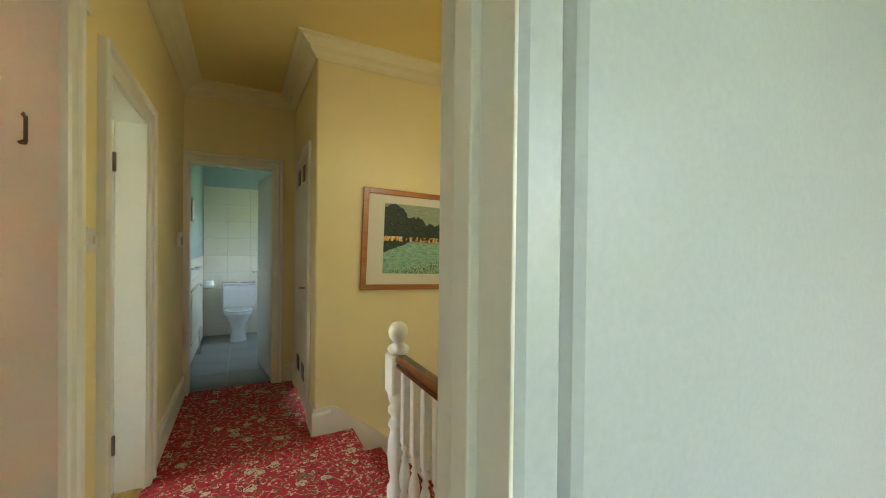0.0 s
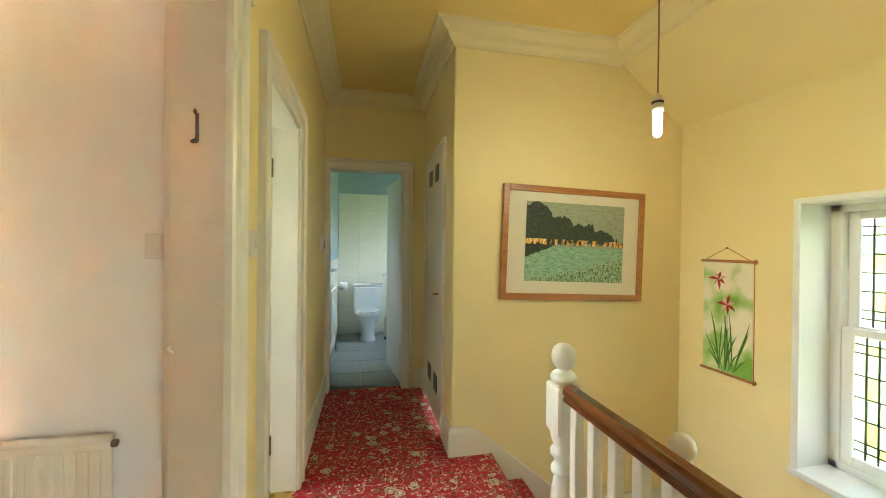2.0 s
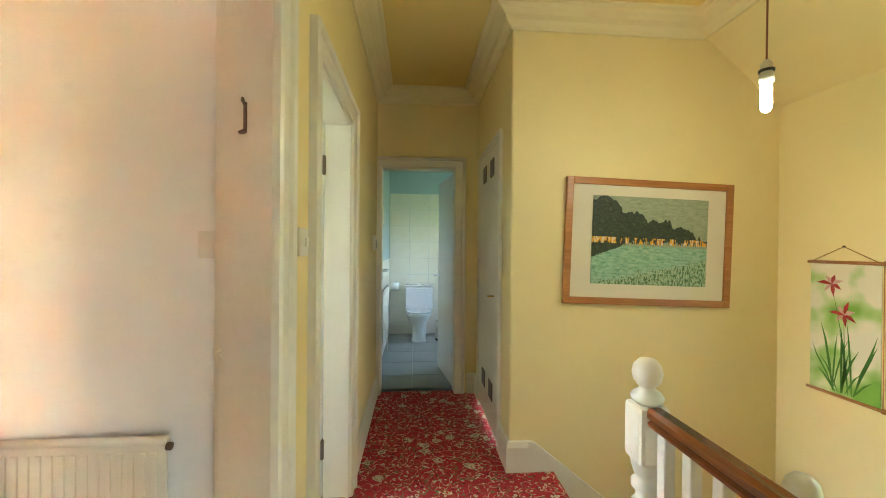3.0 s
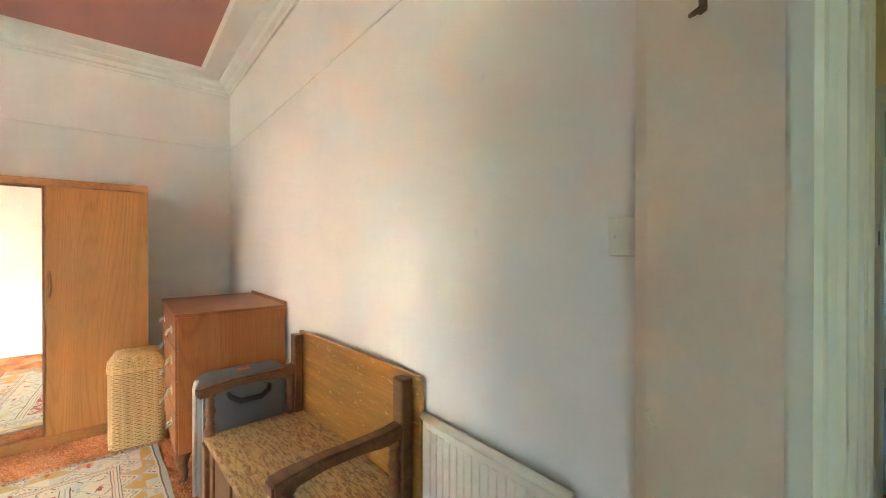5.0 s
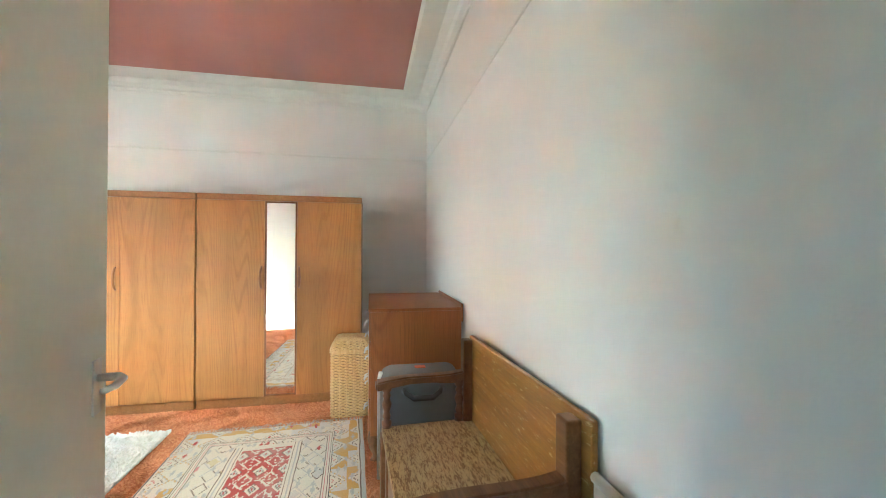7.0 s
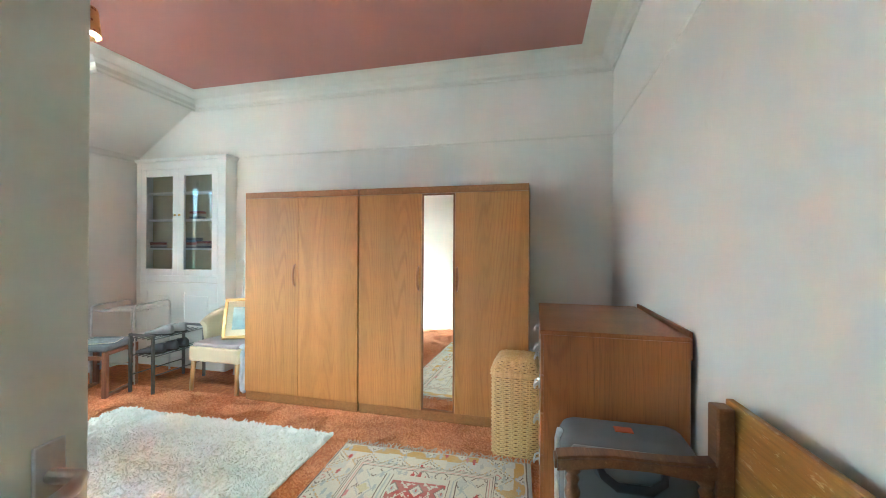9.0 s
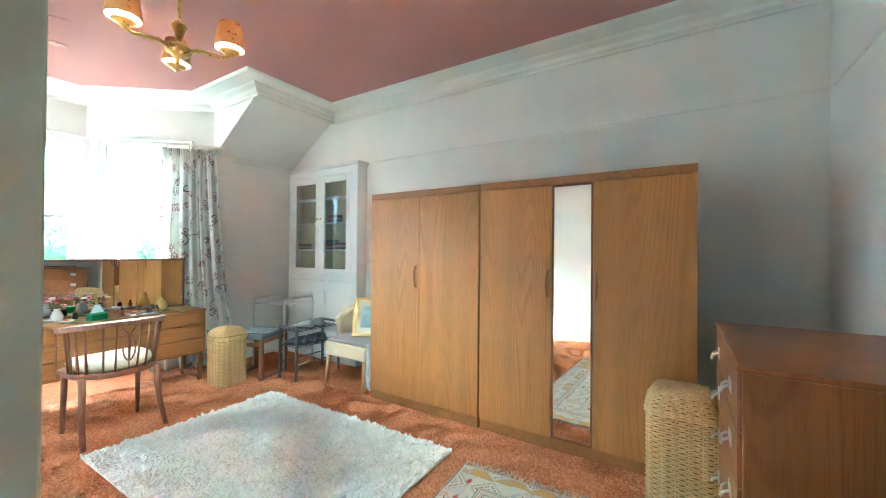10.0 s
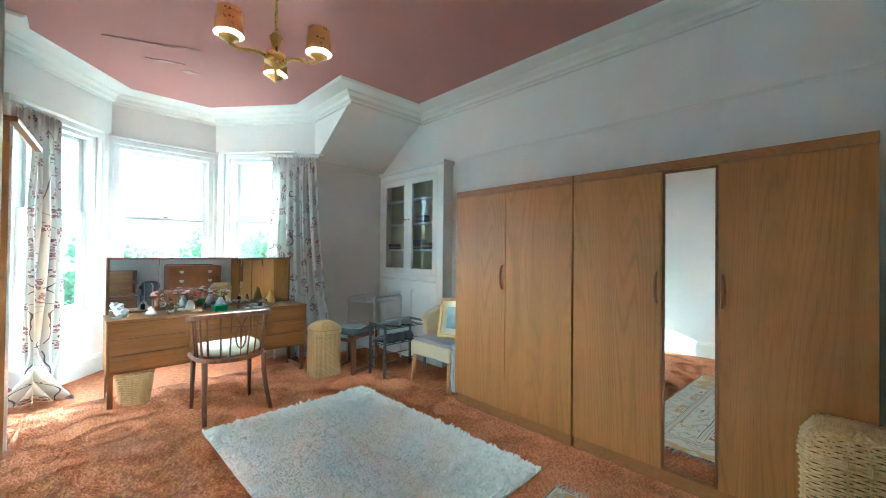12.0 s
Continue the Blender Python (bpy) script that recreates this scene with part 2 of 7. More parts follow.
    edge = ramp(N, L, ay, [(0, cream), (0.158, brown), (0.164, cream), (0.176, grey), (0.184, cream), (0.196, brown)], "CONSTANT")
    field = mixc(N, L, f_in, field, edge)
    field = mixc(N, L, inner, field, mid)
    c = mixc(N, L, math_node(N, L, "GREATER_THAN", d, 0.235), border, field)
    stripes = ramp(N, L, d, [(0.0, grey), (0.02, brown), (0.028, cream), (0.04, (0, 0, 0)), (0.196, cream), (0.204, brown), (0.210, cream), (0.220, pink), (0.226, cream), (0.233, brown), (0.239, (0, 0, 0))], "CONSTANT")
    isst = math_node(N, L, "ADD", math_node(N, L, "LESS_THAN", d, 0.04), math_node(N, L, "MULTIPLY", math_node(N, L, "GREATER_THAN", d, 0.196), math_node(N, L, "LESS_THAN", d, 0.239)))
    c = mixc(N, L, isst, c, stripes)
    # faded patches and the weave
    fade = noise_tex(N, L, v0, 4.0, 5, 0.65)
    c = mixc(N, L, ramp(N, L, fade, [(0.45, (0, 0, 0)), (0.75, (0.45, 0.45, 0.45))]), c, (0.50, 0.44, 0.37))
    n = noise_tex(N, L, coords(N, L, (1, 5, 1)), 90, 3)
    c = mixc(N, L, 0.45, c, ramp(N, L, n, [(0.3, (0.3, 0.3, 0.3)), (0.7, (0.68, 0.68, 0.68))]), "OVERLAY")
    L.new(c, P.inputs["Base Color"])
    P.inputs["Roughness"].default_value = 0.95
    bump(N, L, P, n, 0.6, 0.004)
    return m


def veneer(name, base, line, rough=0.42):
    """Plain-sliced veneer: long drawn-out figure, fine dark grain lines and short pores, along z."""
    m, N, L, P = nodes_of(name)
    v = coords(N, L, (2.6, 2.6, 0.22))
    big = noise_tex(N, L, v, 1.0, 1.5, 0.4, 0.15)
    s = N.new("ShaderNodeSeparateXYZ")
    L.new(coords(N, L), s.inputs[0])
    ph = math_node(N, L, "ADD", math_node(N, L, "MULTIPLY", big, 230.0), math_node(N, L, "MULTIPLY", s.outputs[1], 160.0))
    wob = noise_tex(N, L, coords(N, L, (30, 30, 2.0)), 1.0, 3, 0.6)
    ph = math_node(N, L, "ADD", ph, math_node(N, L, "MULTIPLY", wob, 3.0))
    wave = math_node(N, L, "ADD", math_node(N, L, "MULTIPLY", math_node(N, L, "SINE", ph), 0.5), 0.5)
    lines = ramp(N, L, wave, [(0.55, (0, 0, 0)), (0.98, (1, 1, 1))])
    patch = noise_tex(N, L, coords(N, L, (3, 3, 0.7)), 1.0, 4, 0.6)
    amount = math_node(N, L, "MULTIPLY", lines, math_node(N, L, "SUBTRACT", math_node(N, L, "MULTIPLY", patch, 0.8), 0.22, True))
    tone = ramp(N, L, noise_tex(N, L, coords(N, L, (9, 9, 0.35)), 1.0, 3, 0.5), [(0.3, dim(base, 0.90)), (0.7, dim(base, 1.10))])
    c = mixc(N, L, amount, tone, line)
    pn = noise_tex(N, L, coords(N, L, (420, 420, 7)), 1.0, 2, 0.6)
    c = mixc(N, L, 0.45, c, ramp(N, L, pn, [(0.34, (0.52, 0.44, 0.36)), (0.46, (1, 1, 1))]), "MULTIPLY")
    L.new(c, P.inputs["Base Color"])
    rr = N.new("ShaderNodeMapRange")
    rr.inputs["To Min"].default_value, rr.inputs["To Max"].default_value = rough - 0.05, rough + 0.08
    L.new(patch, rr.inputs["Value"])
    L.new(rr.outputs[0], P.inputs["Roughness"])
    bump(N, L, P, pn, 0.10, 0.001)
    return m


def blossom_print(name, base, flower, stem, thin=0.0):
    """Branches of small blossom on pale cloth, laid out on the cloth's own width and drop in metres."""
    m, N, L, P = nodes_of(name)
    uv = N.new("ShaderNodeUVMap")
    uv.uv_map = "cloth"
    s = N.new("ShaderNodeSeparateXYZ")
    L.new(uv.outputs[0], s.inputs[0])
    n1 = noise_tex(N, L, uv.outputs[0], 2.4, 1.5, 0.5)
    n2 = noise_tex(N, L, uv.outputs[0], 5.0, 1.5, 0.5)

    def twig(k, off, bend, width, keep, nz):
        q = math_node(N, L, "ADD", math_node(N, L, "MULTIPLY", s.outputs[0], k), math_node(N, L, "MULTIPLY", math_node(N, L, "ADD", nz, off), bend))
        fr = math_node(N, L, "ABSOLUTE", math_node(N, L, "SUBTRACT", math_node(N, L, "FRACT", q), 0.5))
        return math_node(N, L, "MULTIPLY", math_node(N, L, "LESS_THAN", fr, width), math_node(N, L, "GREATER_THAN", noise_tex(N, L, uv.outputs[0], 3.1 + off, 1.0, 0.5), keep))
    tw = math_node(N, L, "MAXIMUM", twig(2.3, 0.0, 3.2, 0.013, 0.42, n1), twig(2.9, 1.7, 4.5, 0.011, 0.52, n2))
    c = mixc(N, L, tw, base, stem)

    def vor(scale, rand=1.0):
        t = N.new("ShaderNodeTexVoronoi")
        t.voronoi_dimensions = "2D"
        t.inputs["Scale"].default_value = scale
        t.inputs["Randomness"].default_value = rand
        L.new(uv.outputs[0], t.inputs["Vector"])
        return t
    cl, pt = vor(5.6), vor(42.0, 0.8)
    f = math_node(N, L, "MULTIPLY", math_node(N, L, "LESS_THAN", cl.outputs["Distance"], 0.25), math_node(N, L, "LESS_THAN", pt.outputs["Distance"], 0.40))
    fc = mixc(N, L, math_node(N, L, "GREATER_THAN", pt.outputs["Distance"], 0.30), flower, dim(flower, 0.5))
    fc = mixc(N, L, math_node(N, L, "LESS_THAN", pt.outputs["Distance"], 0.09), fc, base)
    c = mixc(N, L, f, c, fc)
    w = noise_tex(N, L, coords(N, L), 300, 2)
    c = mixc(N, L, 0.2, c, ramp(N, L, w, [(0.3, (0.35, 0.35, 0.35)), (0.7, (0.65, 0.65, 0.65))]), "OVERLAY")
    L.new(c, P.inputs["Base Color"])
    P.inputs["Roughness"].default_value = 0.9
    bump(N, L, P, w, 0.3, 0.002)
    tr = N.new("ShaderNodeBsdfTranslucent")
    L.new(c, tr.inputs["Color"])
    ms = N.new("ShaderNodeMixShader")
    ms.inputs[0].default_value = thin
    L.new(P.outputs[0], ms.inputs[1])
    L.new(tr.outputs[0], ms.inputs[2])
    L.new(ms.outputs[0], N["Material Output"].inputs["Surface"])
    return m


def tufted(name, dark, light, patch=(0.8, 1.15)):
    """Yarn of a deep pile: each tuft a little different, with slow trodden patches."""
    m, N, L, P = nodes_of(name)
    g = N.new("ShaderNodeNewGeometry")
    col = ramp(N, L, g.outputs["Random Per Island"], [(0.0, dark), (1.0, light)])
    b = noise_tex(N, L, coords(N, L), 2.2, 5, 0.6)
    col = mixc(N, L, 1.0, col, ramp(N, L, b, [(0.3, (patch[0],) * 3), (0.7, (patch[1],) * 3)]), "MULTIPLY")
    L.new(col, P.inputs["Base Color"])
    P.inputs["Roughness"].default_value = 0.9
    return m


def print_fabric(name, base, flower, stem, scale=6.0, thin=0.0):
    m, N, L, P = nodes_of(name)
    v0 = coords(N, L)
    v = coords(N, L, (1.0, 0.12, 1.0))
    t = N.new("ShaderNodeTexVoronoi")
    t.inputs["Scale"].default_value = scale
    L.new(v, t.inputs["Vector"])
    t2 = N.new("ShaderNodeTexVoronoi")
    t2.inputs["Scale"].default_value = scale * 3.4
    L.new(v, t2.inputs["Vector"])
    near = math_node(N, L, "LESS_THAN", t.outputs["Distance"], 0.40)
    petal = math_node(N, L, "LESS_THAN", t2.outputs["Distance"], 0.36)
    f = math_node(N, L, "MULTIPLY", near, petal)
    n1 = noise_tex(N, L, v, scale * 0.55, 0.8, 0.4)
    st = math_node(N, L, "LESS_THAN", math_node(N, L, "ABSOLUTE", math_node(N, L, "SUBTRACT", n1, 0.5)), 0.0045)
    c = mixc(N, L, st, base, stem)
    rim = math_node(N, L, "GREATER_THAN", t2.outputs["Distance"], 0.27)
    c = mixc(N, L, f, c, mixc(N, L, rim, flower, stem))
    w = noise_tex(N, L, v0, 300, 2)
    c = mixc(N, L, 0.25, c, ramp(N, L, w, [(0.3, (0.35, 0.35, 0.35)), (0.7, (0.65, 0.65, 0.65))]), "OVERLAY")
    L.new(c, P.inputs["Base Color"])
    P.inputs["Roughness"].default_value = 0.9
    P.inputs["Transmission Weight"].default_value = 0.0
    bump(N, L, P, w, 0.3, 0.002)
    if thin:
        tr = N.new("ShaderNodeBsdfTranslucent")
        L.new(c, tr.inputs["Color"])
        ms = N.new("ShaderNodeMixShader")
        ms.inputs[0].default_value = thin
        L.new(P.outputs[0], ms.inputs[1])
        L.new(tr.outputs[0], ms.inputs[2])
        L.new(ms.outputs[0], N["Material Output"].inputs["Surface"])
    return m


def landscape_paint(name):
    """Oil sketch: pale meadow, a line of ochre and white, dark trees, grey-green sky. Local x 0..1 across, z 0..1 up."""
    m, N, L, P = nodes_of(name)
    v = coords(N, L)
    s = N.new("ShaderNodeSeparateXYZ")
    L.new(v, s.inputs[0])
    u, w = s.outputs[0], s.outputs[2]
    daub = noise_tex(N, L, coords(N, L, (1, 1, 2.4)), 16, 4, 0.7)
    sky_c = ramp(N, L, daub, [(0.3, (0.22, 0.27, 0.17)), (0.7, (0.38, 0.42, 0.28))])
    meadow = ramp(N, L, daub, [(0.28, (0.07, 0.20, 0.10)), (0.45, (0.22, 0.42, 0.28)), (0.7, (0.42, 0.58, 0.40))])
    low = math_node(N, L, "ADD", w, math_node(N, L, "MULTIPLY", math_node(N, L, "SUBTRACT", daub, 0.5), 0.35))
    weeds = ramp(N, L, noise_tex(N, L, coords(N, L, (3, 1, 1)), 22, 4, 0.7), [(0.42, (0.05, 0.15, 0.05)), (0.55, (0.38, 0.5, 0.3))])
    meadow = mixc(N, L, math_node(N, L, "LESS_THAN", low, math_node(N, L, "MULTIPLY", u, 0.30)), meadow, weeds)
    c = mixc(N, L, math_node(N, L, "LESS_THAN", w, 0.44), sky_c, meadow)
    # trees: tall at one side, falling away
    big = noise_tex(N, L, coords(N, L, (1, 1, 0.25)), 5.5, 3, 0.6)
    top = math_node(N, L, "ADD", math_node(N, L, "SUBTRACT", 1.02, math_node(N, L, "MULTIPLY", u, 0.50)), math_node(N, L, "MULTIPLY", math_node(N, L, "SUBTRACT", big, 0.5), 0.65))
    foot = math_node(N, L, "ADD", 0.30, math_node(N, L, "MULTIPLY", math_node(N, L, "MINIMUM", u, 0.35), 0.55))
    tree = math_node(N, L, "MULTIPLY", math_node(N, L, "LESS_THAN", w, top), math_node(N, L, "GREATER_THAN", math_node(N, L, "ADD", w, math_node(N, L, "MULTIPLY", daub, 0.1)), math_node(N, L, "ADD", foot, 0.05)))
    leaf_c = ramp(N, L, noise_tex(N, L, v, 30, 4, 0.7), [(0.35, (0.012, 0.018, 0.014)), (0.6, (0.035, 0.06, 0.03)), (0.75, (0.12, 0.15, 0.05))])
    c = mixc(N, L, tree, c, leaf_c)
    band = math_node(N, L, "LESS_THAN", math_node(N, L, "ABSOLUTE", math_node(N, L, "SUBTRACT", w, 0.50)), 0.035)
    hut = noise_tex(N, L, coords(N, L, (1, 1, 0.2)), 24, 2, 0.6)
    hut_c = ramp(N, L, hut, [(0.45, (0.03, 0.03, 0.03)), (0.50, (0.75, 0.38, 0.02)), (0.58, (0.72, 0.60, 0.45)), (0.64, (0.5, 0.25, 0.03))], "CONSTANT")
    c = mixc(N, L, math_node(N, L, "MULTIPLY", band, math_node(N, L, "GREATER_THAN", hut, 0.45)), c, hut_c)
    L.new(c, P.inputs["Base Color"])
    P.inputs["Roughness"].default_value = 0.5
    bump(N, L, P, daub, 0.3, 0.003)
    return m


def brushed_leaf(name):
    """Washed ink on cloth: soft green clouds on cream. Local x 0..0.32, z 0..0.72."""
    m, N, L, P = nodes_of(name)
    v = coords(N, L)
    a = noise_tex(N, L, v, 5.5, 2, 0.4)
    s = N.new("ShaderNodeSeparateXYZ")
    L.new(v, s.inputs[0])
    k = math_node(N, L, "ADD", a, math_node(N, L, "MULTIPLY", math_node(N, L, "SUBTRACT", 0.40, s.outputs[2]), 0.25))
    c = ramp(N, L, k, [(0.46, (0.78, 0.72, 0.55)), (0.56, (0.45, 0.60, 0.22)), (0.68, (0.20, 0.42, 0.06))])
    L.new(c, P.inputs["Base Color"])
    P.inputs["Roughness"].default_value = 0.8
    bump(N, L, P, noise_tex(N, L, v, 300, 2), 0.2, 0.001)
    return m


WHITE_WALL = wall_paint("white_emulsion", (0.83, 0.80, 0.75))
YELLOW_WALL = wall_paint("yellow_emulsion", (0.84, 0.70, 0.35), 0.6)
GLOSS = paint("cream_gloss_paint", (0.78, 0.73, 0.60), 0.34, 0.05, 1.5, 60, 0.08, 0.002)
GLOSS_WHITE = paint("white_gloss_paint", (0.80, 0.80, 0.77), 0.34, 0.04, 1.5, 60, 0.08, 0.002)
GREY_PAINT = paint("pale_grey_gloss_paint", (0.48, 0.495, 0.47), 0.38, 0.05, 1.5, 60, 0.08, 0.002)
CORNICE = wall_paint("white_plaster", (0.80, 0.78, 0.72), 0.7)
CORNICE_Y = wall_paint("cream_plaster", (0.80, 0.70, 0.42), 0.6)
PINK_CEIL = wall_paint("pink_ceiling_paint", (0.50, 0.245, 0.21), 0.85)
YELLOW_CEIL = wall_paint("yellow_ceiling_paint", (0.78, 0.60, 0.22), 0.8)
BLUE_WALL = wall_paint("blue_emulsion", (0.42, 0.53, 0.54), 0.6)
TILE_WHITE = paint("white_glazed_tile", (0.80, 0.75, 0.62), 0.36, 0.04, 2, 12, 0.1, 0.003)
GROUT = paint("grout", (0.60, 0.57, 0.50), 0.9)
TILE_GREY = paint("grey_floor_tile", (0.30, 0.305, 0.29), 0.45, 0.12, 3, 90, 0.15, 0.002)
CARPET = pile("orange_shag_carpet", (0.46, 0.14, 0.042), (0.66, 0.26, 0.09), 150, 1.0, 0.02)
CARPET_YARN = tufted("orange_carpet_yarn", (0.52, 0.19, 0.075), (0.76, 0.35, 0.16), (0.85, 1.1))
GREY_CARPET = pile("grey_carpet", (0.28, 0.29, 0.29), (0.40, 0.41, 0.41), 150, 0.6, 0.01)
RED_CARPET = floral_carpet("red_floral_carpet")
KILIM = kilim("woven_kilim", 0.95, 0.60)
WOOL = pile("white_wool", (0.78, 0.76, 0.70), (0.92, 0.90, 0.85), 200, 0.5, 0.006)
WOOL_YARN = tufted("white_wool_yarn", (0.88, 0.87, 0.83), (0.96, 0.95, 0.92), (0.96, 1.0))
FRINGE = paint("cotton_fringe", (0.55, 0.48, 0.40), 0.95, 0.2, 8)
TEAK = veneer("teak_veneer", (0.44, 0.200, 0.046), (0.20, 0.075, 0.016))
TEAK_X = wood("teak_drawer_front", (0.26, 0.11, 0.026), (0.40, 0.185, 0.054), 0.45, "x", 1.3, 0.8, None, 0.0, 0.5)
TEAK_PULL = wood("teak_pull", (0.22, 0.085, 0.024), (0.36, 0.16, 0.05), 0.4, "z", 1.0, 0.6)
TEAK_DARK = wood("teak_lipping", (0.15, 0.055, 0.015), (0.26, 0.11, 0.035), 0.4, "z", 1.0, 0.6)
MAHOGANY = veneer("mahogany_veneer", (0.34, 0.125, 0.032), (0.15, 0.046, 0.014), 0.38)
MAHOGANY.node_tree.nodes["Principled BSDF"].inputs["Coat Weight"].default_value = 0.12
OAK_WORN = wood("worn_dark_oak", (0.16, 0.070, 0.022), (0.27, 0.13, 0.042), 0.42, "x", 0.8, 0.6, (0.48, 0.33, 0.15), 0.1, 0.4, (0.45, 0.53), 2.6)
OAK_GOLD = wood("golden_oak_board", (0.25, 0.105, 0.016), (0.43, 0.205, 0.035), 0.42, "x", 0.45, 0.8, (0.60, 0.42, 0.20), 0.35, 0.2, (0.57, 0.62), 1.6)
OAK_DARK = wood("dark_oak", (0.12, 0.05, 0.02), (0.24, 0.11, 0.045), 0.42, "x", 0.8, 0.6, (0.38, 0.22, 0.10), 0.1, 0.4, (0.57, 0.70), 2.2)
RAIL_WOOD = wood("varnished_handrail", (0.10, 0.028, 0.008), (0.24, 0.075, 0.022), 0.14, "y", 0.8, 0.6, None, 0.5)
CHAIR_WOOD = wood("rosewood_chair", (0.14, 0.05, 0.022), (0.28, 0.115, 0.055), 0.42, "z", 1.0, 0.6, None, 0.2)
PALE_WOOD = wood("beech_leg", (0.44, 0.24, 0.08), (0.62, 0.38, 0.15), 0.4, "z", 1.0, 0.5)
PINE_FRAME = wood("pine_frame", (0.34, 0.12, 0.03), (0.50, 0.21, 0.06), 0.35, "x", 1.0, 0.5)
# darker than the rods: shade in the gaps put into the colour
WICKER_SHADE = paint("shaded_willow", (0.20, 0.10, 0.03), 0.8, 0.15, 9)
WICKER = wood("willow_wicker", (0.56, 0.33, 0.10), (0.88, 0.65, 0.32), 0.5, "z", 2.0, 0.7)
CHROME = metal("chrome", (0.82, 0.82, 0.81), 0.33)
STEEL_DARK = metal("dark_steel", (0.20, 0.20, 0.21), 0.4)
BRASS = metal("brass", (0.62, 0.42, 0.13), 0.28)
IRON = metal("rusty_iron", (0.22, 0.16, 0.12), 0.6)
MIRROR, _n, _l, _p = nodes_of("mirror_silvering")
_p.inputs["Base Color"].default_value = (0.88, 0.89, 0.88, 1)
_p.inputs["Metallic"].default_value = 1.0
_p.inputs["Roughness"].default_value = 0.0
CLEAR = glass("window_glass")
PLASTIC = paint("white_plastic", (0.72, 0.68, 0.58), 0.35, 0.04)
GREY_PLASTIC = paint("grey_plastic", (0.30, 0.29, 0.28), 0.4, 0.05)
ENAMEL = paint("cream_enamel", (0.76, 0.70, 0.56), 0.36, 0.05)
CERAMIC = paint("white_ceramic", (0.80, 0.79, 0.76), 0.08, 0.02, 2, 20, 0.02)
CASE = paint("grey_nylon_suitcase", (0.15, 0.15, 0.155), 0.7, 0.15, 4, 300, 0.5, 0.002)
BLACK = paint("black_rubber", (0.02, 0.02, 0.022), 0.5, 0.1)
CURTAIN = blossom_print("printed_curtain", (0.80, 0.79, 0.74), (0.44, 0.22, 0.26), (0.20, 0.15, 0.16), 0.25)
MAT_CREAM = paint("cream_mount", (0.74, 0.68, 0.52), 0.8, 0.03)
SHADE = print_fabric("printed_lampshade", (0.60, 0.30, 0.11), (0.26, 0.075, 0.03), (0.32, 0.12, 0.04), 16.0, 0.025)
LLOYD = paint("cream_woven_loom", (0.72, 0.62, 0.42), 0.6, 0.08, 3, 180, 0.8, 0.006)
CUSHION = print_fabric("cream_seat_cloth", (0.70, 0.63, 0.50), (0.50, 0.40, 0.28), (0.62, 0.54, 0.40), 9.0)
GREY_CLOTH = paint("grey_cloth", (0.16, 0.17, 0.19), 0.9, 0.15, 5, 300, 0.5, 0.002)
MAUVE_CLOTH = paint("mauve_seat_cloth", (0.42, 0.36, 0.38), 0.9, 0.1, 5, 300, 0.5, 0.002)
GILT = metal("gilt", (0.60, 0.40, 0.14), 0.4)
LEAD = metal("lead_came", (0.12, 0.12, 0.12), 0.6)


# ---- mesh helpers ----
def box(bm, a, b, bev=0.0, seg=2):
    """A block between two corners, its edges rounded by bev."""
    t = bmesh.new()
    x0, y0, z0 = (min(p, q) for p, q in zip(a, b))
    x1, y1, z1 = (max(p, q) for p, q in zip(a, b))
    vs = [t.verts.new(p) for p in ((x0, y0, z0), (x1, y0, z0), (x1, y1, z0), (x0, y1, z0), (x0, y0, z1), (x1, y0, z1), (x1, y1, z1), (x0, y1, z1))]
    for f in ((3, 2, 1, 0), (4, 5, 6, 7), (0, 1, 5, 4), (1, 2, 6, 5), (2, 3, 7, 6), (3, 0, 4, 7)):
        t.faces.new([vs[i] for i in f])
    if bev:
        bmesh.ops.bevel(t, geom=t.edges[:], offset=bev, segments=seg, affect="EDGES", profile=0.5)
    if seg > 2:
        for f in t.faces:
            f.smooth = True
    join(bm, t)
    return bm


def join(bm, t, m=None):
    if m is not None:
        t.transform(m)
    me = bpy.data.meshes.new("scrap")
    t.to_mesh(me)
    t.free()
    bm.from_mesh(me)
    bpy.data.meshes.remove(me)
    return bm


def prism(bm, pts, z0, z1, bev=0.0):
    """An upright block over a plan outline."""
    t = bmesh.new()
    lo = [t.verts.new((x, y, z0)) for x, y in pts]
    hi = [t.verts.new((x, y, z1)) for x, y in pts]
    t.faces.new(lo[::-1])
    t.faces.new(hi)
    n = len(pts)
    for i in range(n):
        t.faces.new((lo[i], lo[(i + 1) % n], hi[(i + 1) % n], hi[i]))
    bmesh.ops.recalc_face_normals(t, faces=t.faces[:])
    if bev:
        bmesh.ops.bevel(t, geom=t.edges[:], offset=bev, segments=2, affect="EDGES", profile=0.5)
    join(bm, t)
    return bm


def lathe(bm, prof, at=(0, 0, 0), seg=20, square=None):
    """Turned work: prof is (radius, height) from foot to head. square: heights between which the stock stays square."""
    t = bmesh.new()
    rings = []
    for r, z in prof:
        ring = []
        for i in range(seg):
            a = 2 * math.pi * i / seg
            x, y = math.cos(a), math.sin(a)
            ring.append(t.verts.new((at[0] + r * x, at[1] + r * y, at[2] + z)))
        rings.append(ring)
    for p, q in zip(rings, rings[1:]):
        for i in range(seg):
            j = (i + 1) % seg
            t.faces.new((p[i], p[j], q[j], q[i]))
    t.faces.new(rings[0][::-1])
    t.faces.new(rings[-1])
    for f in t.faces:
        f.smooth = True
    join(bm, t)
    return bm


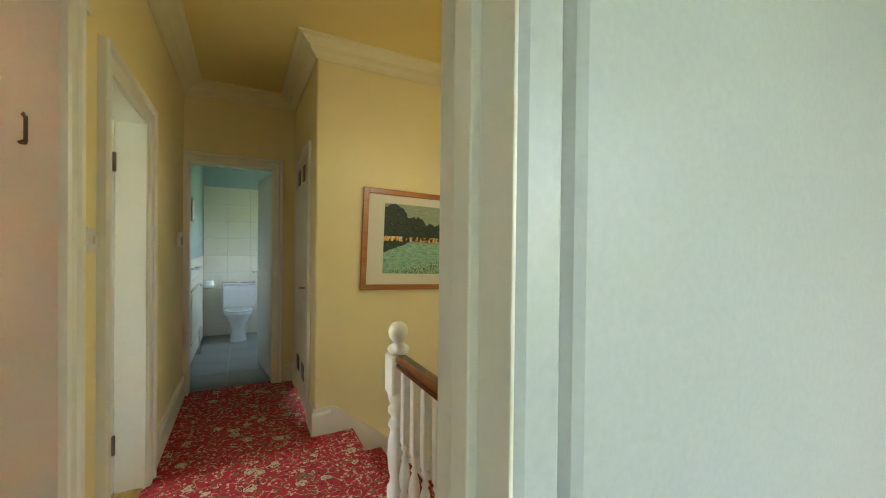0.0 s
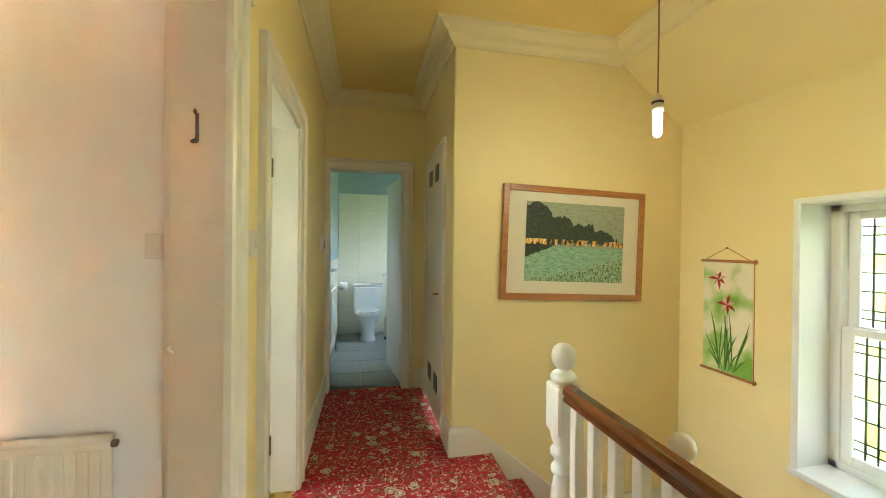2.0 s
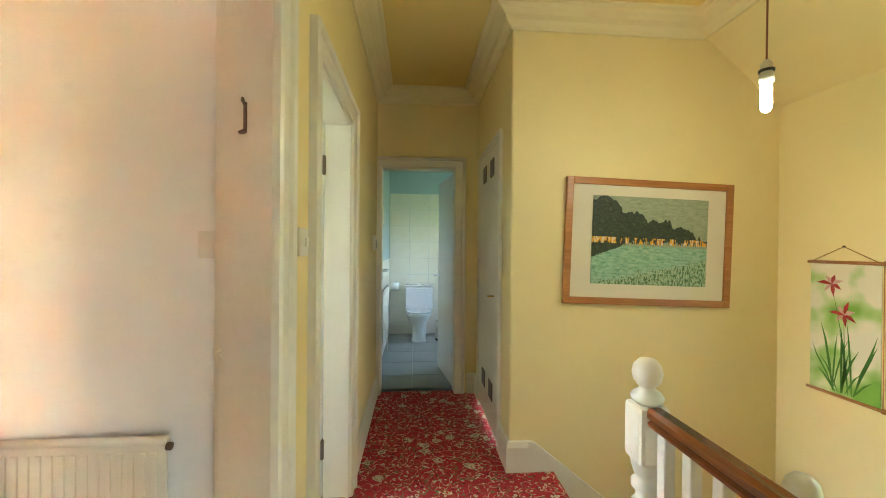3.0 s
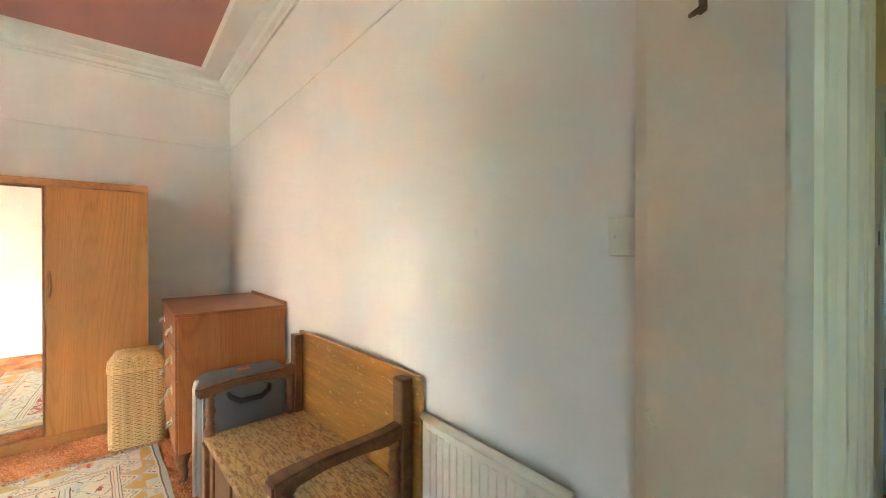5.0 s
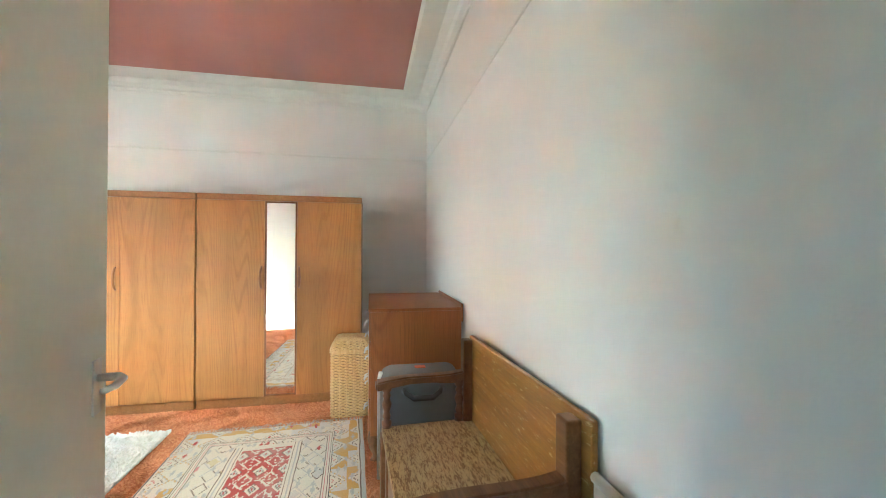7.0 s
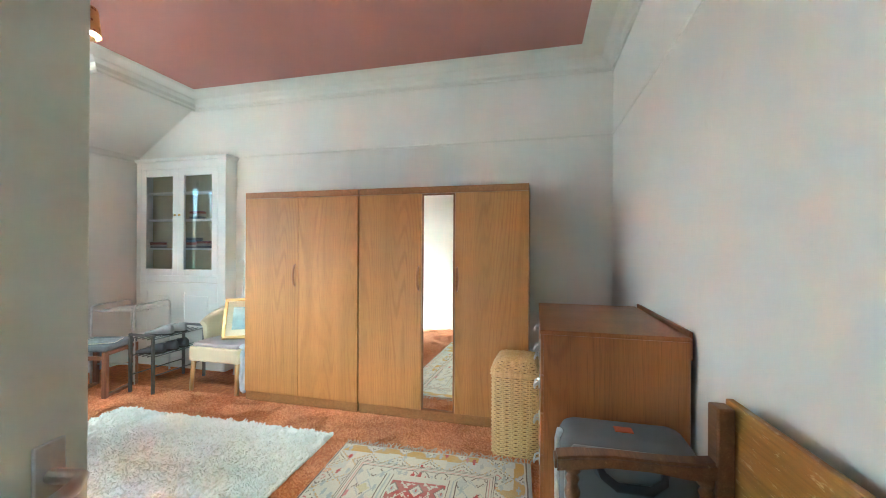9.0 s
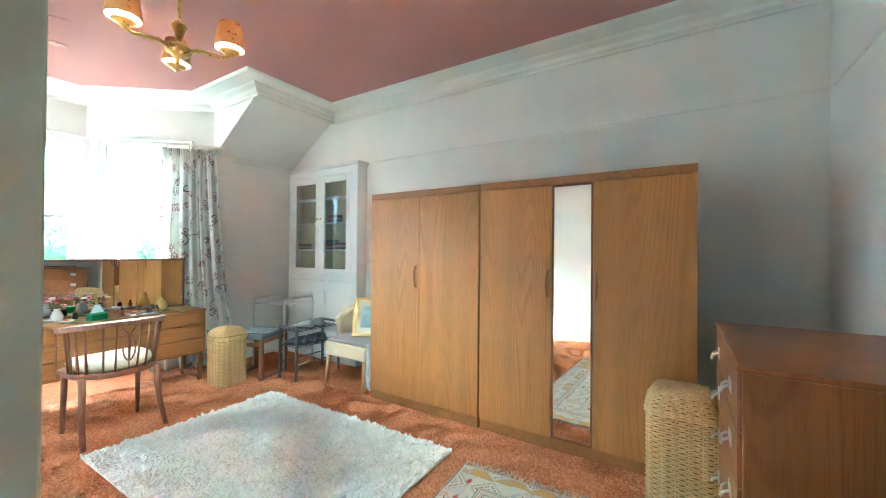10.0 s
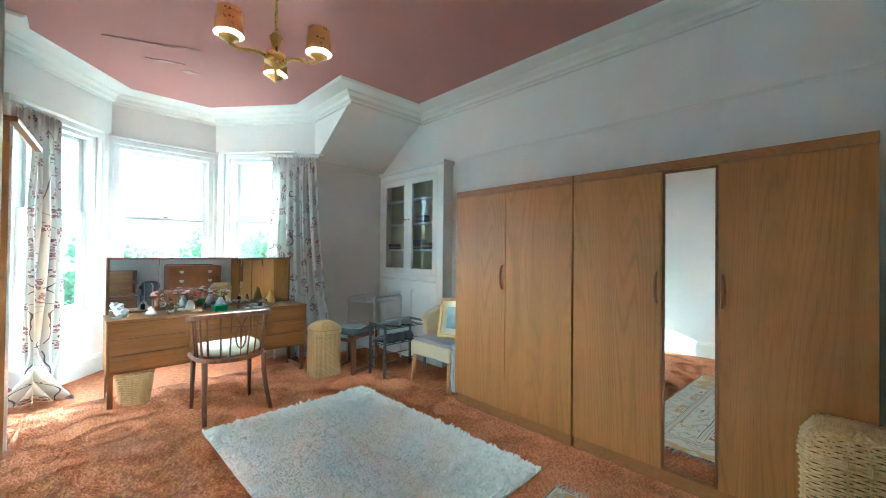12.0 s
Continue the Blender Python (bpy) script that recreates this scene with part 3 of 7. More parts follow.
def tube(bm, pts, r, seg=8, closed=False):
    """A round bar along a line of points; r may be a list."""
    t = bmesh.new()
    pts = [Vector(p) for p in pts]
    n = len(pts)
    rs = r if isinstance(r, (list, tuple)) else [r] * n
    rings, up = [], None
    for i, p in enumerate(pts):
        if closed:
            d = pts[(i + 1) % n] - pts[i - 1]
        else:
            d = pts[min(i + 1, n - 1)] - pts[max(i - 1, 0)]
        d.normalize()
        if up is None:
            up = d.orthogonal().normalized()
        up = (up - d * up.dot(d)).normalized()
        side = d.cross(up)
        rings.append([t.verts.new(p + (up * math.cos(2 * math.pi * k / seg) + side * math.sin(2 * math.pi * k / seg)) * rs[i]) for k in range(seg)])
    pairs = list(zip(rings, rings[1:])) + ([(rings[-1], rings[0])] if closed else [])
    for p, q in pairs:
        for k in range(seg):
            j = (k + 1) % seg
            t.faces.new((p[k], p[j], q[j], q[k]))
    if not closed:
        t.faces.new(rings[0][::-1])
        t.faces.new(rings[-1])
    for f in t.faces:
        f.smooth = True
    bmesh.ops.recalc_face_normals(t, faces=t.faces[:])
    join(bm, t)
    return bm


def moulding(bm, path, prof, closed=False):
    """Runs a profile along a plan path with mitres. prof: (out, z); out is to the left of the way walked."""
    t = bmesh.new()
    P = [Vector((x, y)) for x, y in path]
    n = len(P)
    rings = []
    for i in range(n):
        a = (P[i] - P[i - 1]).normalized() if (closed or i > 0) else None
        b = (P[(i + 1) % n] - P[i]).normalized() if (closed or i < n - 1) else None
        a, b = a or b, b or a
        na, nb = Vector((-a.y, a.x)), Vector((-b.y, b.x))
        m = na + nb
        m = m / max(0.2, m.dot(nb))
        rings.append([t.verts.new((P[i].x + m.x * o, P[i].y + m.y * o, z)) for o, z in prof])
    k = len(prof)
    for i in range(n if closed else n - 1):
        p, q = rings[i], rings[(i + 1) % n]
        for j in range(k):
            t.faces.new((p[j], p[(j + 1) % k], q[(j + 1) % k], q[j]))
    if not closed:
        t.faces.new(rings[0])
        t.faces.new(rings[-1][::-1])
    bmesh.ops.recalc_face_normals(t, faces=t.faces[:])
    join(bm, t)
    return bm


def finish(name, bm, material):
    me = bpy.data.meshes.new(name)
    bm.to_mesh(me)
    bm.free()
    me.materials.append(material)
    return new(name, me)


def structure(name, bm, material, label, category):
    return tagged(finish(name, bm, material), label, category, kind="structure")


def thing(name, at, label, category, rz=0.0, group="", kind=""):
    e = new(name)
    e.empty_display_size = 0.1
    e.matrix_basis = pose(at[0], at[1], at[2], 0, 0, rz)
    return tagged(e, label, category, group, kind)


def part(name, bm, material, parent, label=""):
    o = finish(name, bm, material)
    o.parent = parent
    return tagged(o, label)


def B(*blocks, bev=0.0):
    bm = bmesh.new()
    for a, b in blocks:
        box(bm, a, b, bev)
    return bm


def slab_with_holes(axis, lo, hi, t0, t1, z0, z1, holes):
    """A straight wall along axis with openings (from, to, sill, head), as one closed skin."""
    us = sorted({lo, hi, *[min(max(v, lo), hi) for h in holes for v in h[:2]]})
    ws = sorted({z0, z1, *[min(max(v, z0), z1) for h in holes for v in h[2:]]})
    solid = {}
    for i in range(len(us) - 1):
        for j in range(len(ws) - 1):
            um, wm = (us[i] + us[i + 1]) / 2, (ws[j] + ws[j + 1]) / 2
            solid[i, j] = not any(a < um < b and c < wm < d for a, b, c, d in holes)
    bm, made = bmesh.new(), {}

    def v(i, j, k):
        if (i, j, k) not in made:
            t = t1 if k else t0
            made[i, j, k] = bm.verts.new((us[i], t, ws[j]) if axis == "x" else (t, us[i], ws[j]))
        return made[i, j, k]
    for (i, j), on in solid.items():
        if not on:
            continue
        bm.faces.new((v(i, j, 0), v(i + 1, j, 0), v(i + 1, j + 1, 0), v(i, j + 1, 0)))
        bm.faces.new((v(i, j, 1), v(i, j + 1, 1), v(i + 1, j + 1, 1), v(i + 1, j, 1)))
        for (di, dj), (p, q) in (((-1, 0), ((i, j), (i, j + 1))), ((1, 0), ((i + 1, j), (i + 1, j + 1))), ((0, -1), ((i, j), (i + 1, j))), ((0, 1), ((i, j + 1), (i + 1, j + 1)))):
            if not solid.get((i + di, j + dj)):
                bm.faces.new((v(*p, 0), v(*q, 0), v(*q, 1), v(*p, 1)))
    bmesh.ops.recalc_face_normals(bm, faces=bm.faces[:])
    return bm


def parts(blocks, material, parent, bev=0.0):
    """Each block a part of its own: (name, corner, corner)."""
    for n, a, b in blocks:
        part(n, box(bmesh.new(), a, b, bev), material, parent)


# ---- the setting ----
XW, XE, YS, YN, HB = -4.70, -0.72, -3.65, 1.505, 2.945     # bedroom
XL, YLS, YP, XST, HL = -0.47, 0.23, 2.483, 2.17, 2.76      # landing
YBA = 3.72                                                 # bathroom wall
BAY = [(-3.72, -3.65), (-3.72, -3.70), (-2.90, -4.72), (-1.91, -4.72), (-1.09, -3.70), (-1.09, -3.65)]

structure("floor_bedroom", B(((XW - 0.1, -5.0, -0.2), (XE + 0.13, YN + 0.1, 0.0))), CARPET, "worn orange shag fitted carpet", "carpet")
bm = bmesh.new()
box(bm, (-0.59, -0.02, -0.2), (0.70, 3.78, 0.002))
box(bm, (0.70, YLS - 0.1, -0.2), (0.76, 1.60, 0.002))
structure("floor_landing", bm, RED_CARPET, "red floral patterned landing carpet", "carpet")
structure("floor_back_room", B(((-0.60, -4.6, -0.2), (2.3, -0.02, 0.0))), GREY_CARPET, "grey carpet of the room behind", "carpet")

# bedroom walls
structure("wall_north", B(((XW - 0.15, YN, -0.2), (XE, YN + 0.12, HB + 0.1))), WHITE_WALL, "white painted plaster wall with soft stains", "wall")
structure("wall_west", B(((XW - 0.15, YS - 0.2, -0.2), (XW, YN, HB + 0.1))), WHITE_WALL, "white painted plaster wall above the wardrobes", "wall")
bm = slab_with_holes("y", YS - 0.2, YN, XE, -0.595, -0.2, HB + 0.1, [(0.40, 1.45, -0.2, 2.12)])
structure("wall_east", bm, WHITE_WALL, "white painted plaster wall with the doorway", "wall")
bm = bmesh.new()
box(bm, (XW, YS - 0.15, -0.2), (-3.72, YS, 2.42))
box(bm, (-1.09, YS - 0.15, -0.2), (XE, YS, HB + 0.1))
structure("wall_south", bm, WHITE_WALL, "white painted wall beside the bay", "wall")


def along(p, q):
    p, q = Vector(p), Vector(q)
    d = (q - p)
    return p, d.normalized(), d.length


def bay_wall(i, holes, z1=HB + 0.05):
    """One face of the bay, thickness to the outside."""
    p, d, ln = along(BAY[i], BAY[i + 1])
    bm = slab_with_holes("x", 0.0, ln, -0.14, 0.0, -0.2, z1, holes)
    ang = math.atan2(d.y, d.x)
    bm.transform(Matrix.Translation((p.x, p.y, 0)) @ Matrix.Rotation(ang, 4, "Z"))
    return bm


WINDOWS = [(1, 0.30, 1.10, 0.62, 2.40), (2, 0.02, 0.97, 0.62, 2.40), (3, 0.21, 1.01, 0.62, 2.40)]
names_bay = {1: "wall_bay_west", 2: "wall_bay_front", 3: "wall_bay_east"}
for i, a, b, s, h in WINDOWS:
    structure(names_bay[i], bay_wall(i, [(a, b, s, h)]), WHITE_WALL, "white painted wall of the window bay", "wall")
# sloping ceiling in the corner with its cheek
bm = bmesh.new()
t = bmesh.new()
pr = [(-2.86, HB - 0.06), (YS, 2.36), (YS - 0.15, 2.36), (YS - 0.15, HB + 0.1), (-2.86, HB + 0.1)]
lo = [t.verts.new((XW, y, z)) for y, z in pr]
hi = [t.verts.new((-3.72, y, z)) for y, z in pr]
t.faces.new(lo)
t.faces.new(hi[::-1])
for i in range(5):
    t.faces.new((lo[i], hi[i], hi[(i + 1) % 5], lo[(i + 1) % 5]))
bmesh.ops.recalc_face_normals(t, faces=t.faces[:])
join(bm, t)
structure("ceiling_slope", bm, WHITE_WALL, "white sloping ceiling beside the dormer bay", "ceiling")

bm = bmesh.new()
prism(bm, [(XW - 0.1, -2.86), (XW - 0.1, YN + 0.1), (XE + 0.1, YN + 0.1), (XE + 0.1, YS - 0.1), (-1.09, YS - 0.1), (-1.09, -3.70), (-1.91, -4.72), (-2.90, -4.72), (-3.72, -3.70), (-3.72, -2.86)], HB, HB + 0.12)
structure("ceiling_bedroom", bm, PINK_CEIL, "dusky pink painted bedroom ceiling", "ceiling")

# cornice round the bedroom, its flat band out from the wall
CORN = [(0.0, HB - 0.115), (0.015, HB - 0.115), (0.02, HB - 0.095), (0.045, HB - 0.085), (0.06, HB - 0.055), (0.105, HB - 0.035), (0.115, HB - 0.022), (0.26, HB - 0.018), (0.275, HB - 0.008), (0.285, HB + 0.002), (0.0, HB + 0.002)]
ring = [(XE, YN), (XW, YN), (XW, -2.86), (-3.72, -2.86), (-3.72, -3.70), (-2.90, -4.72), (-1.91, -4.72), (-1.09, -3.70), (-1.09, YS), (XE, YS)]
structure("cornice_bedroom", moulding(bmesh.new(), ring, CORN, True), CORNICE, "moulded white plaster cornice with a flat band", "cornice")
RAILP = [(0.0, 2.28), (0.007, 2.28), (0.010, 2.288), (0.011, 2.296), (0.006, 2.302), (0.0, 2.302)]
bm = moulding(bmesh.new(), [(XE, YN), (XW, YN), (XW, -2.20)], RAILP)
structure("picture_rail", bm, CORNICE, "thin white painted picture rail", "trim")
moulding_b = moulding(bmesh.new(), [(XW, YS), (-3.90, YS)], RAILP)
structure("picture_rail", moulding_b, CORNICE, "thin white painted picture rail", "trim")
SKIRT = [(0.0, 0.0), (0.022, 0.0), (0.022, 0.15), (0.016, 0.165), (0.012, 0.18), (0.0, 0.185)]
bm = moulding(bmesh.new(), [(-0.722, YN), (XW, YN), (XW, YS), (-3.72, YS), (-3.72, -3.70), (-2.90, -4.72), (-1.91, -4.72), (-1.09, -3.70), (-1.09, YS), (XE, YS), (XE, 0.32)], SKIRT)
structure("baseboard_bedroom", bm, GLOSS_WHITE, "white painted moulded skirting board", "baseboard")

# landing walls
bm = slab_with_holes("y", YLS - 0.18, YBA, -0.593, XL, -0.2, HL + 0.1, [(0.40, 1.33, -0.2, 2.12), (1.60, 2.30, -0.2, 2.0)])
structure("wall_landing_west", bm, YELLOW_WALL, "yellow painted landing wall with two doorways", "wall")
bm = slab_with_holes("x", XL, XST + 0.3, YLS - 0.06, YLS, -3.0, HL + 0.1, [(-0.47, 0.285, 0.0, 2.12)])
structure("wall_landing_south", bm, YELLOW_WALL, "yellow painted landing wall", "wall")
bm = slab_with_holes("x", -0.59, XST + 0.3, 0.07, YLS - 0.062, -0.2, HL + 0.1, [(-0.47, 0.285, 0.0, 2.12)])
structure("wall_back_room_north", bm, GREY_PAINT, "pale grey painted wall of the room behind", "wall")
bm = bmesh.new()
prism(bm, [(0.45, YP + 0.12), (0.45, YP + 0.012), (0.454, YP + 0.004), (0.462, YP), (XST + 0.3, YP), (XST + 0.3, YP + 0.12)], -3.0, HL + 0.1)
structure("wall_landing_north", bm, YELLOW_WALL, "yellow painted wall beside the stairs", "wall")
bm = slab_with_holes("y", YP + 0.12, YBA, 0.45, 0.57, -0.2, HL + 0.1, [(2.76, 3.50, 0.0, 2.08)])
structure("wall_corridor_east", bm, YELLOW_WALL, "yellow painted wall round the cupboard door", "wall")
bm = slab_with_holes("x", -0.6, 2.0, YBA, YBA + 0.06, -0.2, HL + 0.1, [(-0.445, 0.262, 0.0, 2.065)])
structure("wall_corridor_end", bm, YELLOW_WALL, "yellow painted wall with the bathroom doorway", "wall")
WIN_E = (0.80, 1.70, 0.18, 1.60)
bm = slab_with_holes("y", YLS - 0.2, YP + 0.1, XST, XST + 0.34, -3.0, HL + 0.1, [WIN_E])
structure("wall_stair_east", bm, YELLOW_WALL, "yellow painted wall with a deep window", "wall")
structure("ceiling_landing", B(((-0.6, 0.0, HL), (XST + 0.3, YBA + 0.1, HL + 0.12))), YELLOW_CEIL, "yellow painted landing ceiling", "ceiling")
bm = bmesh.new()
t = bmesh.new()
pr = [(1.66, HL - 0.09), (1.66, HL + 0.02), (XST + 0.02, HL + 0.02), (XST + 0.02, 2.245), (XST, 2.245)]
lo = [t.verts.new((x, YLS - 0.01, z)) for x, z in pr]
hi = [t.verts.new((x, YP + 0.01, z)) for x, z in pr]
t.faces.new(lo)
t.faces.new(hi[::-1])
for i in range(5):
    t.faces.new((lo[i], hi[i], hi[(i + 1) % 5], lo[(i + 1) % 5]))
bmesh.ops.recalc_face_normals(t, faces=t.faces[:])
join(bm, t)
structure("ceiling_stair_slope", bm, YELLOW_WALL, "yellow sloping ceiling over the stairs", "ceiling")
CORN_L = [(0.0, HL - 0.115), (0.012, HL - 0.115), (0.02, HL - 0.095), (0.05, HL - 0.075), (0.06, HL - 0.05), (0.10, HL - 0.03), (0.115, HL - 0.015), (0.14, HL - 0.012), (0.145, HL + 0.002), (0.0, HL + 0.002)]
ring = [(XL, YBA), (XL, YLS), (1.66, YLS), (1.66, YP), (0.45, YP), (0.45, YBA)]
structure("cornice_landing", moulding(bmesh.new(), ring, CORN_L, True), CORNICE_Y, "moulded cream plaster cornice", "cornice")

# landing skirtings
bm = moulding(bmesh.new(), [(XL, YBA), (XL, 2.41)], SKIRT)
moulding(bm, [(0.56, YP), (0.45, YP), (0.45, 2.70)], SKIRT)
moulding(bm, [(0.45, 3.56), (0.45, YBA), (0.36, YBA)], SKIRT)
structure("baseboard_landing", bm, GLOSS, "cream painted skirting board", "baseboard")


def architrave(bm, o, u, n, w, h, wd=0.095, th=0.028):
    """A moulded door surround. o: foot of one jamb; u: the way across; n: out of the wall; w, h: the opening."""
    o, u, n = Vector(o), Vector(u), Vector(n)
    prof = [(0.0, 0.0), (0.0, th * 0.6), (wd * 0.12, th * 0.8), (wd * 0.6, th * 0.8), (wd * 0.68, th * 0.6), (wd * 0.78, th), (wd * 0.93, th * 1.2), (wd, th * 0.9), (wd, 0.0)]
    t = bmesh.new()
    corners = [((0, 0), (-1, 0)), ((0, h), (-1, 1)), ((w, h), (1, 1)), ((w, 0), (1, 0))]
    rings = []
    for (a, z), (da, dz) in corners:
        rings.append([t.verts.new(o + u * (a + da * p) + n * q + Vector((0, 0, z + dz * p))) for p, q in prof])
    for p, q in zip(rings, rings[1:]):
        for j in range(len(prof)):
            k = (j + 1) % len(prof)
            t.faces.new((p[j], p[k], q[k], q[j]))
    t.faces.new(rings[0])
    t.faces.new(rings[-1][::-1])
    bmesh.ops.recalc_face_normals(t, faces=t.faces[:])
    return join(bm, t)


# bedroom doorway: splayed jamb with its stop, and surrounds
bm = bmesh.new()
prism(bm, [(-0.735, YN), (-0.722, 1.43), (-0.69, 1.40), (-0.668, 1.345), (-0.475, 1.205), (-0.455, 1.205), (-0.455, 1.30), (-0.60, 1.42), (-0.72, YN)], 0.0, 2.14)
box(bm, (-0.735, 0.36, 0.0), (-0.455, 0.405, 2.14), 0.002)
box(bm, (-0.735, 0.405, 2.105), (-0.455, 1.40, 2.14), 0.002)
structure("door_frame", bm, GLOSS, "cream gloss painted door lining with old screw holes", "door frame")
bm = bmesh.new()
architrave(bm, (XL, 0.395, 0), (0, 1, 0), (1, 0, 0), 0.80, 2.11, 0.085, 0.03)
structure("architrave_bedroom", bm, GLOSS, "cream painted moulded door surround", "trim")
# doorway of the room behind
bm = bmesh.new()
box(bm, (0.27, 0.052, 0.0), (0.30, YLS + 0.004, 2.14), 0.002)
box(bm, (0.255, 0.12, 0.0), (0.272, 0.165, 2.105), 0.003)
box(bm, (-0.49, 0.052, 2.105), (0.27, YLS + 0.004, 2.14), 0.002)
box(bm, (-0.50, 0.052, 0.0), (-0.47, YLS - 0.002, 2.14), 0.002)
structure("door_frame", bm, GLOSS, "cream gloss painted door lining with a stop", "door frame")
bm = bmesh.new()
architrave(bm, (0.275, 0.07, 0), (-1, 0, 0), (0, -1, 0), 0.745, 2.12, 0.10, 0.03)
structure("architrave_back_room", bm, GREY_PAINT, "pale grey painted moulded door surround", "trim")
bm = bmesh.new()
architrave(bm, (-0.436, YLS, 0), (1, 0, 0), (0, 1, 0), 0.715, 2.12, 0.03, 0.02)
structure("architrave_landing", bm, GLOSS, "narrow cream door surround", "trim")
# second doorway of the landing
bm = bmesh.new()
box(bm, (-0.60, 2.285, 0.0), (XL + 0.004, 2.31, 2.0), 0.002)
box(bm, (-0.60, 1.59, 0.0), (XL + 0.004, 1.615, 2.0), 0.002)
box(bm, (-0.60, 1.615, 1.985), (XL + 0.004, 2.285, 2.01), 0.002)
structure("door_frame", bm, GLOSS, "cream painted deep door lining", "door frame")
bm = bmesh.new()
architrave(bm, (XL, 1.60, 0), (0, 1, 0), (1, 0, 0), 0.70, 2.0, 0.095, 0.03)
structure("architrave_side_room", bm, GLOSS, "cream painted moulded door surround", "trim")
structure("threshold", B(((-0.60, 1.60, 0.002), (-0.48, 2.30, 0.012)), bev=0.003), BRASS, "worn brass threshold strip", "threshold")
# bathroom doorway
bm = bmesh.new()
box(bm, (0.24, YBA - 0.004, 0.0), (0.265, YBA + 0.13, 2.09), 0.002)
box(bm, (-0.447, YBA - 0.004, 0.0), (-0.425, YBA + 0.13, 2.09), 0.002)
box(bm, (-0.425, YBA - 0.004, 2.06), (0.24, YBA + 0.13, 2.09), 0.002)
structure("door_frame", bm, GLOSS, "cream painted bathroom door lining", "door frame")
bm = bmesh.new()
architrave(bm, (-0.428, YBA, 0), (1, 0, 0), (0, -1, 0), 0.67, 2.065, 0.098, 0.03)
structure("architrave_bathroom", bm, GLOSS, "cream painted moulded door surround", "trim")


def leaf_handle(parent, x, z, side, y, knob=False):
    """Lever on a plate. side: +1 or -1 face of the leaf; the lever points to the hinge (towards smaller x)."""
    part("handle_plate", B(((x - 0.018, y, z - 0.062), (x + 0.018, y + side * 0.005, z + 0.062)), bev=0.002), CHROME, parent, "chrome handle plate")
    bm = tube(bmesh.new(), [(x, y, z + 0.02), (x, y + side * 0.045, z + 0.02), (x - 0.02, y + side * 0.058, z + 0.02), (x - 0.06, y + side * 0.060, z + 0.016), (x - 0.105, y + side * 0.056, z + 0.02)], [0.009, 0.009, 0.009, 0.008, 0.007], 10)
    part("lever_handle", bm, CHROME, parent, "chrome lever handle")


# bedroom door, open into the room
door = thing("bedroom_door", (-0.735, 0.42, 0.0), "open cream painted flush door with a chrome lever", "door", 188.9)
part("leaf", B(((0.0, 0.0, 0.008), (0.885, 0.038, 2.09)), bev=0.003), GLOSS, door)
leaf_handle(door, 0.835, 1.00, -1, 0.0)
leaf_handle(door, 0.835, 1.00, 1, 0.038)
part("lock_forend", B(((0.885, 0.008, 0.92), (0.8875, 0.030, 1.08))), CHROME, door, "chrome lock plate")
for z in (0.25, 1.80):
    part("hinge", lathe(bmesh.new(), [(0.008, 0), (0.008, 0.09)], (0.0, -0.005, z), 10), IRON, door)

# door of the side room, swung back
door = thing("side_room_door", (-0.608, 2.275, 0.0), "open cream painted panel door standing in a recess", "door", 176.0)
part("leaf", B(((0.0, -0.036, 0.012), (0.66, 0.0, 1.99)), bev=0.003), GLOSS_WHITE, door)
for z in (0.22, 1.72):
    part("hinge", B(((-0.012, -0.03, z), (0.004, 0.003, z + 0.1)), bev=0.002), IRON, door, "painted steel butt hinge")

# bathroom door
door = thing("bathroom_door", (0.238, YBA + 0.135, 0.0), "open white painted bathroom door", "door", 98.5)
part("leaf", B(((0.0, -0.036, 0.012), (0.66, 0.0, 2.05)), bev=0.003), GLOSS_WHITE, door)
leaf_handle(door, 0.60, 1.02, 1, 0.0)
for z in (0.25, 1.78):
    part("hinge", B(((-0.008, -0.01, z), (0.006, 0.006, z + 0.1)), bev=0.002), CHROME, door, "steel butt hinge")

# cupboard door with vents
door = thing("cupboard_door", (0.447, 2.77, 0.0), "cream painted cupboard door with small wire vents", "cupboard door")
part("leaf", B(((-0.012, 0.0, 0.03), (0.02, 0.72, 2.07)), bev=0.003), GLOSS, door)
bm = bmesh.new()
architrave(bm, (0.003, -0.005, 0), (0, 1, 0), (-1, 0, 0), 0.73, 2.08, 0.05, 0.02)
part("surround", bm, GLOSS, door)
for y in (0.14, 0.42):
    for z in (0.24, 1.86):
        v = part("vent", B(((-0.016, y, z), (-0.012, y + 0.13, z + 0.13)), bev=0.001), IRON, door, "dark wire mesh vent")
        for k in range(6):
            part("wire", B(((-0.019, y + 0.005, z + 0.012 + k * 0.02), (-0.016, y + 0.125, z + 0.02 + k * 0.02))), STEEL_DARK, v)
part("latch", tube(bmesh.new(), [(-0.012, 0.12, 1.0), (-0.05, 0.12, 1.0), (-0.05, 0.15, 1.0)], 0.007, 8), BRASS, door, "small brass latch")

# closing walls of the side room, back room and stair foot
bm = bmesh.new()
box(bm, (-2.0, 1.60, -0.2), (-0.722, 1.64, 2.6))
box(bm, (-2.0, 2.9, -0.2), (-0.6, 3.0, 2.6))
box(bm, (-2.0, 1.64, 2.5), (-0.6, 2.9, 2.6))
structure("wall_side_room_west", slab_with_holes("y", 1.64, 3.0, -2.1, -2.0, -0.2, 2.6, [(1.80, 2.75, 0.85, 2.2)]), WHITE_WALL, "white wall of the side room with a window opening", "wall")
structure("wall_side_room", bm, WHITE_WALL, "white walls of the side room", "wall")
structure("floor_side_room", B(((-2.0, 1.598, -0.2), (-0.59, 2.9, 0.004))), TILE_GREY, "grey floor of the side room", "floor")
